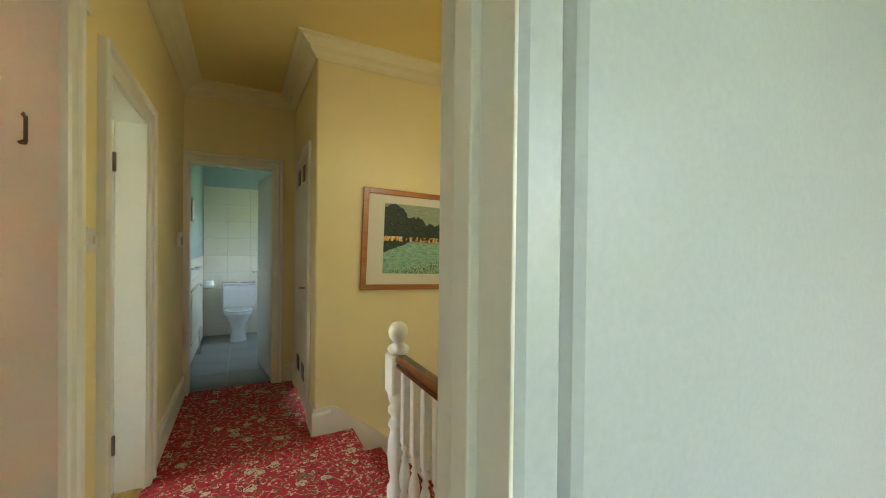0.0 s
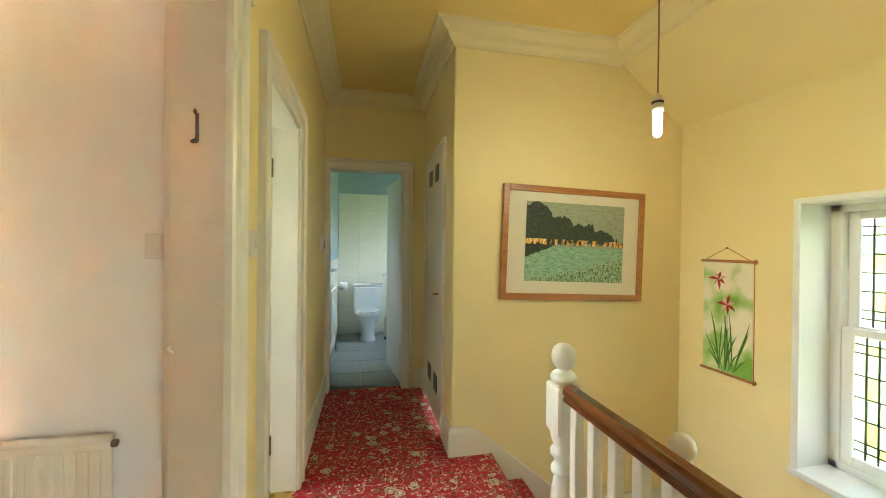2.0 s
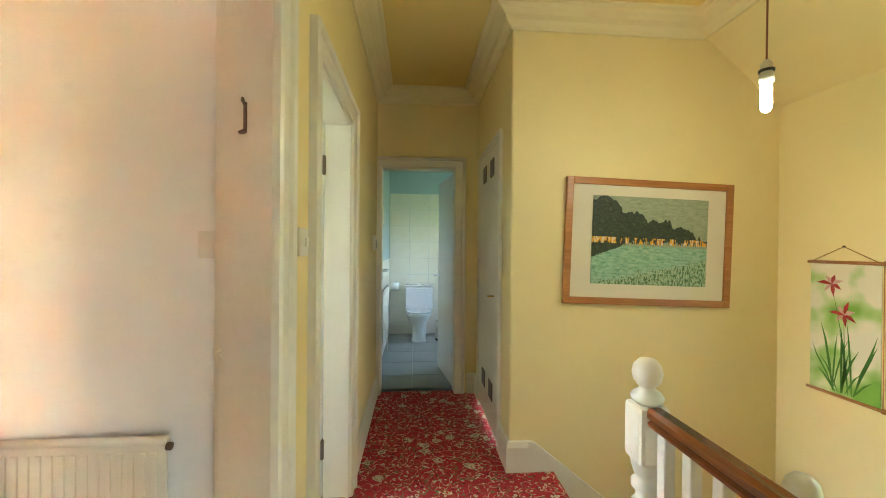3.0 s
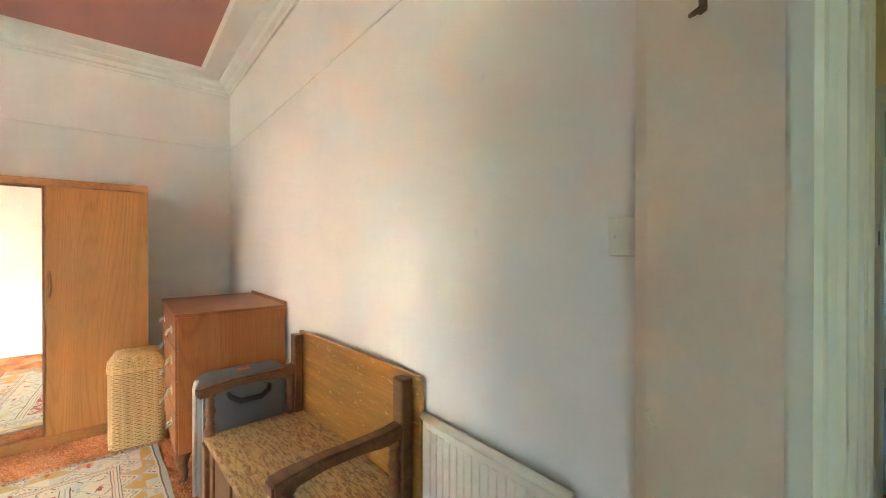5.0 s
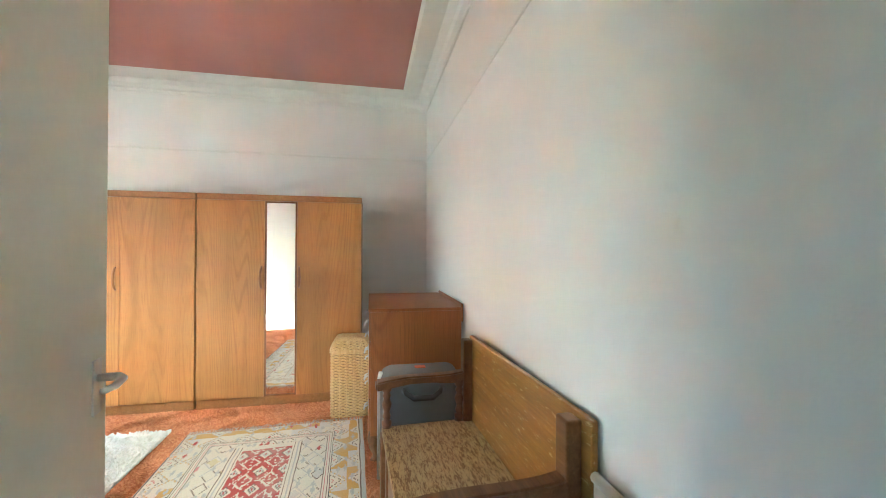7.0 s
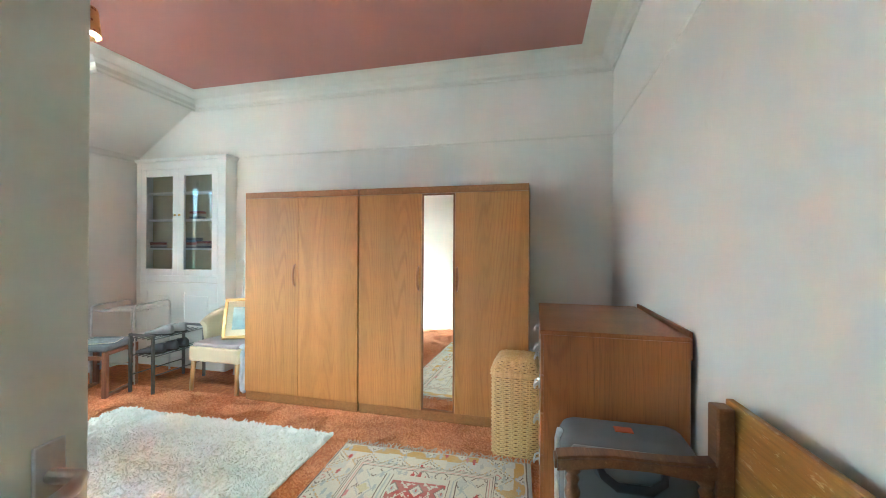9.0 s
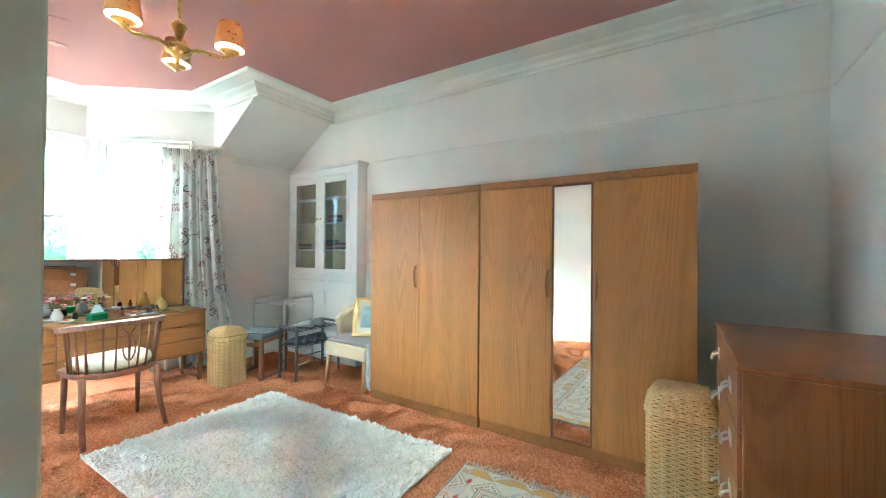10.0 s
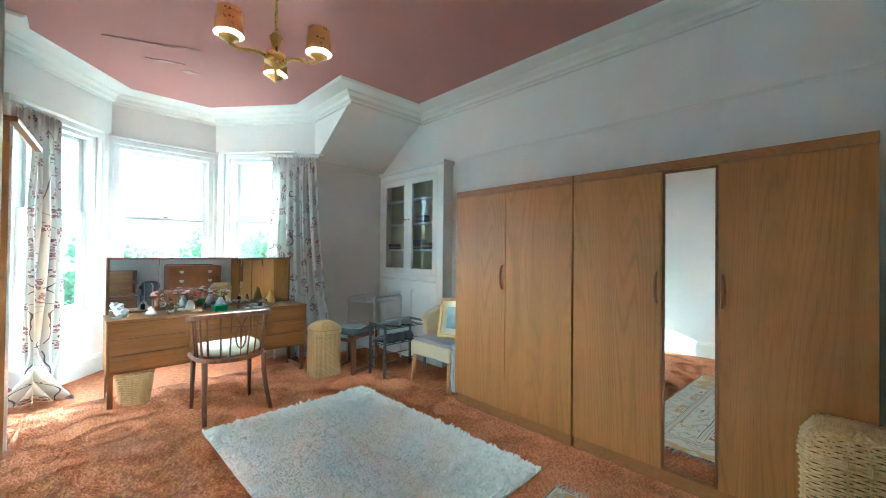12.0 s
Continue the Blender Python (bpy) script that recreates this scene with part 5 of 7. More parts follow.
for x in (0.03, SW - 0.03):
    part("side_panel", B(((x - 0.012, 0.07, 0.10), (x + 0.012, 0.46, 0.41)), bev=0.002), OAK_DARK, e)
    part("front_leg", B(((x - 0.03, 0.025, 0.0), (x + 0.03, 0.085, 0.412)), bev=0.006), OAK_DARK, e)
    part("back_leg", B(((x - 0.03, 0.44, 0.0), (x + 0.03, 0.487, 0.855)), bev=0.006), OAK_DARK, e)
    for y in (0.055, 0.425):
        prof = [(0.024, 0.0), (0.024, 0.03), (0.014, 0.035), (0.021, 0.055), (0.014, 0.075), (0.022, 0.10), (0.024, 0.115), (0.015, 0.14), (0.021, 0.155), (0.014, 0.17), (0.024, 0.18), (0.024, 0.205)]
        part("arm_post", lathe(bmesh.new(), prof, (x, y, 0.445), 18), OAK_DARK, e, "turned arm post")
    bm = bmesh.new()
    t = bmesh.new()
    prof = [(0.0, 0.630, 0.672), (0.06, 0.638, 0.682), (0.16, 0.652, 0.690), (0.28, 0.652, 0.688), (0.38, 0.640, 0.690), (0.45, 0.645, 0.700)]
    rows = []
    for y, za, zb in prof:
        w = 0.034 if y < 0.1 else 0.028
        rows.append([t.verts.new(p) for p in ((x - w, y, za), (x + w, y, za), (x + w, y, zb), (x - w, y, zb))])
    for p, q in zip(rows, rows[1:]):
        for k in range(4):
            t.faces.new((p[k], p[(k + 1) % 4], q[(k + 1) % 4], q[k]))
    t.faces.new(rows[0])
    t.faces.new(rows[-1][::-1])
    bmesh.ops.recalc_face_normals(t, faces=t.faces[:])
    bmesh.ops.bevel(t, geom=t.edges[:], offset=0.008, segments=2, affect="EDGES")
    join(bm, t)
    part("arm", bm, OAK_DARK, e, "shaped arm rubbed bare at the end")

# suitcase between settle and chest
e = thing("suitcase", (-2.70, 1.18, 0.0), "grey soft suitcase standing on end", "suitcase")
part("shell", box(bmesh.new(), (-0.12, -0.22, 0.03), (0.12, 0.22, 0.655), 0.06, 6), CASE, e)
part("front_pocket", B(((0.12, -0.18, 0.10), (0.145, 0.18, 0.40)), bev=0.012), CASE, e)
part("piping", tube(bmesh.new(), [(0.118, -0.19, 0.05), (0.118, -0.205, 0.1), (0.118, -0.205, 0.60), (0.118, -0.18, 0.635), (0.118, 0.18, 0.635), (0.118, 0.205, 0.60), (0.118, 0.205, 0.1), (0.118, 0.19, 0.05)], 0.006, 6), GREY_PLASTIC, e)
part("carry_handle", tube(bmesh.new(), [(0.125, -0.10, 0.58), (0.15, -0.09, 0.565), (0.16, -0.05, 0.54), (0.16, 0.05, 0.54), (0.15, 0.09, 0.565), (0.125, 0.10, 0.58)], [0.012, 0.014, 0.016, 0.016, 0.014, 0.012], 8), BLACK, e, "black moulded handle")
part("handle_recess", lathe(bmesh.new(), [(0.115, 0.0), (0.115, 0.004), (0.10, 0.006)], (0, 0, 0), 24), GREY_CLOTH, e).matrix_basis = pose(0.118, 0, 0.565, 0, 90, 0) @ Matrix.Diagonal((0.42, 1, 1, 1))
part("label_patch", B(((-0.02, -0.03, 0.654), (0.02, 0.03, 0.658))), paint("orange_patch", (0.55, 0.10, 0.03), 0.6), e, "small orange patch")
part("trolley_bar", tube(bmesh.new(), [(0.0, -0.225, 0.05), (0.0, -0.225, 0.60), (0.02, -0.22, 0.64)], 0.012, 8), CHROME, e, "bright metal edge bar")


# wicker
def wicker_row(outline, z, r, th, amp):
    """One woven rod round an outline (closed list of x, y)."""
    pts = []
    for i, (x, y) in enumerate(outline):
        k = amp if (i + r) % 2 else -amp
        ln = math.hypot(x, y)
        pts.append((x + x / ln * k, y + y / ln * k, z))
    return tube(bmesh.new(), pts, th, 5, True)


def rounded(w, d, n_side, r=0.04):
    pts = []
    for cx, cy, a0 in ((w / 2 - r, d / 2 - r, 0), (-w / 2 + r, d / 2 - r, 90), (-w / 2 + r, -d / 2 + r, 180), (w / 2 - r, -d / 2 + r, 270)):
        for k in range(3):
            a = radians(a0 + 45 * k)
            pts.append((cx + r * math.cos(a), cy + r * math.sin(a)))
    out = []
    for i, p in enumerate(pts):
        q = pts[(i + 1) % len(pts)]
        ln = math.hypot(q[0] - p[0], q[1] - p[1])
        steps = max(1, round(ln / n_side))
        for k in range(steps):
            out.append((p[0] + (q[0] - p[0]) * k / steps, p[1] + (q[1] - p[1]) * k / steps))
    if len(out) % 2:
        out.append(((out[-1][0] + out[0][0]) / 2, (out[-1][1] + out[0][1]) / 2))
    return out


def linen_basket(at, w, d, h, rz, label, dome=False):
    e = thing("linen_basket", at, label, "basket", rz, group="linen baskets")
    o = rounded(w, d, 0.026, 0.06 if dome else 0.04)
    if len(o) % 2:
        o.pop()
    n = int((h - 0.10) / 0.0125)
    for r in range(n):
        part("willow_rod", wicker_row(o, 0.008 + (h - 0.10) * (r + 0.5) / n, r, 0.0054, 0.0046), WICKER, e)
    for x, y in o[::2]:
        part("stake", tube(bmesh.new(), [(x, y, 0.0), (x, y, h - 0.09)], 0.0045, 5), WICKER, e)
    # solid filler behind the weave; its dark brown paints the shade between rods
    part("lining", prism(bmesh.new(), [(x * 0.95, y * 0.95) for x, y in o], 0.004, h - 0.095), WICKER_SHADE, e)
    lid = part("lid", prism(bmesh.new(), [(x * 1.0, y * 1.0) for x, y in o], h - 0.092, h - 0.068, 0.004), WICKER_SHADE, e, "hinged woven lid")
    for r in range(3):
        part("willow_rod", wicker_row([(x * 1.045, y * 1.045) for x, y in o], h - 0.090 + 0.0105 * r, r, 0.0062, 0.003), WICKER, lid)
    # sloping skirt, then the flat top
    slope = [(1.0, h - 0.060), (0.965, h - 0.051), (0.93, h - 0.042), (0.895, h - 0.033), (0.86, h - 0.024), (0.825, h - 0.015), (0.785, h - 0.007)]
    flat = [(0.785 - 0.062 * k, h - 0.002 + 0.0004 * k) for k in range(1, 12)]
    if dome:
        slope, flat = [(math.cos(radians(a)), h - 0.06 + 0.075 * math.sin(radians(a))) for a in range(4, 86, 6)], []
    for r, (s, z) in enumerate(slope + flat):
        pts = [(x * s, y * s, z + (0.003 if (i + r) % 2 else -0.003)) for i, (x, y) in enumerate(o)]
        part("willow_rod", tube(bmesh.new(), pts, 0.0058, 5, True), WICKER, lid)
    for x, y in (() if dome else o[::2]):
        part("rib", tube(bmesh.new(), [(x * 1.01, y * 1.01, h - 0.066), (x * 0.80, y * 0.80, h - 0.006), (x * 0.70, y * 0.70, h + 0.002), (x * 0.1, y * 0.1, h + 0.004)], 0.0042, 5), WICKER, lid)
    # dark block standing in for the shade under the woven top
    part("lid_core", prism(bmesh.new(), [(x * 0.78, y * 0.78) for x, y in o], h - 0.066, h - (0.03 if dome else 0.008)), WICKER_SHADE, lid)
    part("hasp", tube(bmesh.new(), [(0.03, -d / 2 - 0.014, h - 0.05), (0.03, -d / 2 - 0.02, h - 0.09), (-0.03, -d / 2 - 0.02, h - 0.09), (-0.03, -d / 2 - 0.014, h - 0.05)], 0.005, 6), WICKER, e)
    return e


linen_basket((-3.785, 0.755, 0.0), 0.30, 0.32, 0.60, 90, "tall square willow linen basket with a closed lid")
linen_basket((-3.50, -2.96, 0.0), 0.27, 0.27, 0.53, 90, "honey coloured willow linen basket with a domed lid", True)

# round wicker bin under the dresser
e = thing("waste_basket", (-2.02, -3.33, 0.0), "small round wicker waste basket under the dresser", "basket")
for r in range(17):
    z = 0.008 + r * 0.0148
    rad = 0.095 + 0.03 * z / 0.25
    part("willow_rod", tube(bmesh.new(), [((rad + 0.004 * (1 if (i + r) % 2 else -1)) * math.cos(i * math.pi / 14), (rad + 0.004 * (1 if (i + r) % 2 else -1)) * math.sin(i * math.pi / 14), z) for i in range(28)], 0.0065, 5, True), WICKER, e)
for i in range(14):
    a = i * math.pi / 7
    part("stake", tube(bmesh.new(), [(0.095 * math.cos(a), 0.095 * math.sin(a), 0), (0.126 * math.cos(a), 0.126 * math.sin(a), 0.258)], 0.0045, 5), WICKER, e)
part("base", lathe(bmesh.new(), [(0.09, 0.0), (0.09, 0.01)], (0, 0, 0), 20), WICKER, e)

# dressing table with long mirror
e = thing("dressing_table", (-3.43, -3.65, 0.0), "long low teak dressing table with six drawers", "dressing table")
DW, DD, DH = 1.60, 0.42, 0.70
parts([("side_panel", (0.0, 0.0, 0.27), (0.02, DD - 0.005, DH - 0.02)), ("side_panel", (DW - 0.02, 0.0, 0.27), (DW, DD - 0.005, DH - 0.02)), ("back_panel", (0.02, 0.0, 0.27), (DW - 0.02, 0.012, DH - 0.02)), ("bottom_panel", (0.02, 0.012, 0.27), (DW - 0.02, DD - 0.02, 0.29)), ("divider", (0.535, 0.012, 0.29), (0.55, DD - 0.025, DH - 0.02)), ("divider", (1.05, 0.012, 0.29), (1.065, DD - 0.025, DH - 0.02))], TEAK_X, e, 0.002)
part("top", B(((-0.004, -0.004, DH - 0.02), (DW + 0.004, DD + 0.004, DH)), bev=0.003), TEAK_X, e)
for a, b in ((0.022, 0.538), (0.548, 1.052), (1.062, DW - 0.022)):
    for z0_, z1_ in ((0.295, 0.415), (0.425, 0.545), (0.555, 0.672)):
        d = part("drawer", B(((a, DD - 0.02, z0_), (b, DD, z1_)), bev=0.002), TEAK_X, e)
        part("finger_pull", B(((a + 0.01, DD - 0.012, z1_), (b - 0.01, DD - 0.002, z1_ + 0.006))), TEAK_DARK, d)
for x in (0.03, DW - 0.03):
    for y in (0.04, DD - 0.04):
        part("leg", B(((x - 0.018, y - 0.018, 0.0), (x + 0.018, y + 0.018, 0.27)), bev=0.004), TEAK_DARK, e)
    part("leg_rail", B(((x - 0.012, 0.058, 0.02), (x + 0.012, DD - 0.058, 0.05)), bev=0.003), TEAK_DARK, e)

e = thing("dressing_mirror", (-3.40, -3.61, 0.70), "long three-part mirror in a dark frame on the dressing table", "mirror")
MW, MH = 1.56, 0.49
part("frame", B(((0.0, -0.02, 0.0), (0.018, 0.006, MH)), ((MW - 0.018, -0.02, 0.0), (MW, 0.006, MH)), ((0.018, -0.02, MH - 0.014), (MW - 0.018, 0.006, MH)), ((0.018, -0.02, 0.0), (MW - 0.018, 0.006, 0.014)), bev=0.002), TEAK_DARK, e)
for a, b in ((0.02, 0.40), (0.405, 1.195), (1.20, MW - 0.02)):
    p = part("mirror_panel", B(((a, -0.008, 0.016), (b, -0.002, MH - 0.016)), bev=0.001), MIRROR, e)
part("backing", B(((0.018, -0.02, 0.014), (MW - 0.018, -0.01, MH - 0.014))), TEAK_DARK, e)

# dresser clutter
PORC = paint("blue_white_china", (0.62, 0.66, 0.72), 0.15, 0.15, 18)
petal = [paint("silk_petal", c, 0.8) for c in ((0.60, 0.12, 0.20), (0.70, 0.36, 0.42), (0.72, 0.62, 0.50))]
LEAFM = paint("silk_leaf", (0.06, 0.14, 0.05), 0.7, 0.2, 12)


def vase(at, r, h, material, label, flowers=0, seed=1):
    g = random.Random(seed)
    e = thing("vase" if flowers else "jar", at, label, "vase" if flowers else "jar")
    part("body", lathe(bmesh.new(), [(r * 0.5, 0), (r * 0.9, h * 0.15), (r, h * 0.4), (r * 0.7, h * 0.75), (r * 0.45, h * 0.88), (r * 0.55, h)], (0, 0, 0), 18), material, e)
    if not flowers:
        part("lid", lathe(bmesh.new(), [(r * 0.56, 0), (r * 0.5, r * 0.3), (r * 0.15, r * 0.4), (r * 0.15, r * 0.6), (0.002, r * 0.66)], (0, 0, h), 14), material, e)
    for k in range(flowers):
        a, q = g.uniform(0, 6.28), g.uniform(0.02, r * 1.9)
        tip = (q * math.cos(a), q * math.sin(a) * 0.6, h + g.uniform(0.02, 0.10))
        s = part("flower_stem", tube(bmesh.new(), [(0, 0, h * 0.6), (tip[0] * 0.4, tip[1] * 0.4, h + 0.01), tip], 0.002, 5), LEAFM, e)
        bm = bmesh.new()
        for j in range(6):
            b_ = j * 1.047 + a
            t = bmesh.new()
            bmesh.ops.create_uvsphere(t, u_segments=6, v_segments=4, radius=0.011)
            join(bm, t, Matrix.Translation((tip[0] + 0.011 * math.cos(b_), tip[1] + 0.011 * math.sin(b_), tip[2])) @ Matrix.Diagonal((1, 0.8, 0.6, 1)))
        part("bloom", bm, petal[k % 3], s)
        t = bmesh.new()
        bmesh.ops.create_uvsphere(t, u_segments=6, v_segments=4, radius=0.02)
        bm = bmesh.new()
        join(bm, t, Matrix.Translation((tip[0] * 0.6, tip[1] * 0.6, tip[2] - 0.03)) @ Matrix.Rotation(a, 4, "Z") @ Matrix.Diagonal((1.2, 0.5, 0.15, 1)))
        part("leaf", bm, LEAFM, s)
    return e


TOPZ = 0.70
vase((-2.66, -3.42, TOPZ), 0.045, 0.11, PORC, "small china vase of pink silk flowers", 9, 2)
vase((-2.42, -3.45, TOPZ), 0.040, 0.10, CERAMIC, "small white vase of faded silk flowers", 8, 3)
vase((-2.26, -3.40, TOPZ), 0.035, 0.10, glass("cut_glass", (0.95, 0.97, 0.97), 0.05), "cut glass jar with a lid", 0, 4)
vase((-3.12, -3.42, TOPZ), 0.05, 0.13, GILT, "gilt lidded pot beside the mirror", 0, 5)
vase((-2.12, -3.36, TOPZ), 0.045, 0.05, CERAMIC, "low white china pot with a lid", 0, 6)
e = thing("trinket_box", (-2.62, -3.28, TOPZ), "small green box on the dressing table", "box", 10)
part("body", B(((-0.055, -0.04, 0), (0.055, 0.04, 0.04)), bev=0.003), paint("green_card", (0.03, 0.20, 0.06), 0.5), e)
part("lid", B(((-0.057, -0.042, 0.04), (0.057, 0.042, 0.055)), bev=0.003), paint("green_lid", (0.04, 0.24, 0.08), 0.5), e)
e = thing("tissue_heap", (-1.92, -3.40, TOPZ), "crumpled clear plastic bag on the dressing table", "plastic bag")
g = random.Random(8)
t = bmesh.new()
bmesh.ops.create_icosphere(t, subdivisions=3, radius=0.06)
for v in t.verts:
    k = 0.75 + 0.5 * noise.noise(v.co * 30)
    v.co = Vector((v.co.x * 1.1 * k, v.co.y * 0.9 * k, max(-0.045, v.co.z * 0.8 * k) + 0.045))
part("film", t, paint("milky_film", (0.70, 0.74, 0.78), 0.2, 0.1, 30), e)
part("fold", tube(bmesh.new(), [(-0.05, 0.03, 0.006), (0.0, 0.055, 0.01), (0.05, 0.03, 0.006)], 0.006, 6), paint("milky_fold", (0.66, 0.70, 0.74), 0.2), e)
for k in range(16):
    x, y = g.uniform(-3.30, -1.98), g.uniform(-3.50, -3.27)
    if abs(x + 2.62) < 0.09 and y > -3.36:
        continue
    m_ = [PORC, CERAMIC, BLACK, GREY_PLASTIC, BRASS, TEAK_DARK][k % 6]
    if k % 3 == 0:
        e = thing("hairbrush", (x, y, TOPZ), "hairbrush or comb lying on the dressing table", "brush", g.uniform(0, 180))
        part("handle", tube(bmesh.new(), [(-0.09, 0, 0.010), (-0.02, 0, 0.010), (0.0, 0, 0.012)], 0.008, 8), m_, e)
        part("head", B(((0.0, -0.022, 0.0), (0.09, 0.022, 0.018)), bev=0.008), m_, e)
    elif k % 3 == 1:
        e = thing("trinket_dish", (x, y, TOPZ), "small round trinket dish", "dish")
        part("bowl", lathe(bmesh.new(), [(0.025, 0), (0.045, 0.014), (0.050, 0.022), (0.045, 0.020), (0.02, 0.008)], (0, 0, 0), 18), m_, e)
        part("trinket", lathe(bmesh.new(), [(0.014, 0.008), (0.018, 0.018), (0.010, 0.028)], (0.005, 0, 0), 10), BRASS, e)
    else:
        e = thing("cosmetic_bottle", (x, y, TOPZ), "small bottle on the dressing table", "bottle")
        part("bottle", lathe(bmesh.new(), [(0.016, 0), (0.018, 0.01), (0.018, 0.045), (0.008, 0.055)], (0, 0, 0), 12), m_, e)
        part("cap", lathe(bmesh.new(), [(0.009, 0.055), (0.009, 0.072), (0.004, 0.074)], (0, 0, 0), 12), BLACK if k % 2 else BRASS, e)

# bow-backed dressing chair
e = thing("bow_back_chair", (-2.55, -2.66, 0.0), "dark polished bow-back chair with a cream seat pad", "chair", 2)
# seat faces local -y; back at +y
SE = [(0.25 * math.cos(radians(a)), -0.02 + 0.235 * math.sin(radians(a))) for a in range(0, 181, 15)] + [(-0.25, -0.20), (-0.22, -0.23), (0.22, -0.23), (0.25, -0.20)]
part("seat_frame", prism(bmesh.new(), SE, 0.42, 0.455, 0.008), CHAIR_WOOD, e)
t = prism(bmesh.new(), [(x * 0.88, y * 0.86) for x, y in SE], 0.455, 0.525, 0.028)
for f in t.faces:
    f.smooth = True
part("seat_pad", t, CUSHION, e, "cream patterned seat pad")
for x, y, dx, dy in ((0.21, 0.12, 0.02, 0.11), (-0.21, 0.12, -0.02, 0.11)):
    part("back_leg", tube(bmesh.new(), [(x, y, 0.43), (x, y + 0.01, 0.30), (x + dx * 0.5, y + 0.04, 0.15), (x + dx, y + dy, 0.0)], [0.022, 0.020, 0.018, 0.016], 8), CHAIR_WOOD, e, "sabre leg")
for x in (0.21, -0.21):
    part("front_leg", tube(bmesh.new(), [(x, -0.19, 0.43), (x * 1.03, -0.20, 0.0)], [0.021, 0.013], 8), CHAIR_WOOD, e)
bow = [(0.27 * math.cos(radians(a)), 0.0 + 0.25 * math.sin(radians(a))) for a in range(-14, 195, 8)]
bm = bmesh.new()
t = bmesh.new()
rows = []
for i, (x, y) in enumerate(bow):
    ln = math.hypot(x, y)
    nx, ny = x / ln, y / ln
    k = abs(i - (len(bow) - 1) / 2) / ((len(bow) - 1) / 2)
    zc = 0.785 - 0.05 * k ** 2
    w = 0.020 + (0.012 if k > 0.85 else 0)
    rows.append([t.verts.new((x + nx * s * w, y + ny * s * w, zc + z)) for s, z in ((-1, -0.022), (1, -0.018), (1.2, 0.015), (-0.8, 0.018))])
for p, q in zip(rows, rows[1:]):
    for j in range(4):
        t.faces.new((p[j], p[(j + 1) % 4], q[(j + 1) % 4], q[j]))
t.faces.new(rows[0])
t.faces.new(rows[-1][::-1])
bmesh.ops.recalc_face_normals(t, faces=t.faces[:])
part("bow_rail", t, CHAIR_WOOD, e, "curved polished top rail")
for a in (-2, 10, 24, 38, 60, 75, 105, 120, 142, 156, 170, 182):
    x, y = 0.265 * math.cos(radians(a)), 0.245 * math.sin(radians(a))
    x2, y2 = 0.235 * math.cos(radians(a)), -0.02 + 0.215 * math.sin(radians(a))
    k = abs(a - 90) / 104
    if y2 < -0.03:
        y2 = -0.03
    part("spindle", tube(bmesh.new(), [(x2, y2, 0.45), (x, y, 0.775 - 0.05 * k ** 2)], 0.008 if a not in (60, 75, 105, 120) else 0.006, 6), CHAIR_WOOD, e)
oval = [(0.035 * math.cos(radians(a)), 0.232, 0.61 + 0.085 * math.sin(radians(a))) for a in range(0, 360, 24)]
part("splat_oval", tube(bmesh.new(), oval, 0.006, 6, True), CHAIR_WOOD, e, "pierced oval splat")
part("splat_tulip", tube(bmesh.new(), [(-0.04, 0.24, 0.76), (-0.005, 0.235, 0.70), (0.0, 0.228, 0.455), (0.005, 0.235, 0.70), (0.04, 0.24, 0.76)], 0.006, 6), CHAIR_WOOD, e)

# stool with a magazine
e = thing("stool", (-3.82, -2.95, 0.0), "low dark teak stool with a grey padded seat", "stool", 20)
for y in (-0.17, 0.17):
    bm = B(((-0.20, y - 0.02, 0.0), (-0.165, y + 0.02, 0.40)), ((0.165, y - 0.02, 0.0), (0.20, y + 0.02, 0.40)), ((-0.165, y - 0.02, 0.365), (0.165, y + 0.02, 0.40)), ((-0.165, y - 0.02, 0.0), (0.165, y + 0.02, 0.03)), bev=0.004)
    part("end_frame", bm, CHAIR_WOOD, e)
part("stretcher", B(((-0.19, -0.15, 0.33), (-0.172, 0.15, 0.365)), ((0.172, -0.15, 0.33), (0.19, 0.15, 0.365)), bev=0.003), CHAIR_WOOD, e)
part("seat_pad", B(((-0.20, -0.19, 0.40), (0.20, 0.19, 0.455)), bev=0.02), GREY_CLOTH, e, "grey padded seat")
e = thing("magazine", (-3.80, -2.93, 0.455), "pale magazine lying on the stool", "magazine", 35)
part("pages", B(((-0.10, -0.14, 0.0), (0.10, 0.14, 0.006))), MAT_CREAM, e)
part("cover", B(((-0.102, -0.142, 0.006), (0.102, 0.142, 0.008)), bev=0.0008), paint("glossy_cover", (0.45, 0.48, 0.50), 0.2, 0.3, 25), e)

# chrome clothes airer
e = thing("clothes_airer", (-4.20, -3.08, 0.0), "chrome tube towel airer standing open", "clothes airer", 15)
for y in (-0.20, 0.20):
    part("hoop", tube(bmesh.new(), [(-0.24, y, 0.0), (-0.24, y, 0.70), (-0.235, y, 0.735), (-0.20, y, 0.75), (0.20, y, 0.75), (0.235, y, 0.735), (0.24, y, 0.70), (0.24, y, 0.0)], 0.010, 8), CHROME, e)
for x in (-0.18, -0.09, 0.0, 0.09, 0.18):
    part("rail", tube(bmesh.new(), [(x, -0.22, 0.69), (x, 0.22, 0.69)], 0.006, 6), CHROME, e)
for x in (-0.24, 0.24):
    part("stretcher", tube(bmesh.new(), [(x, -0.20, 0.20), (x, 0.20, 0.20)], 0.007, 6), CHROME, e)

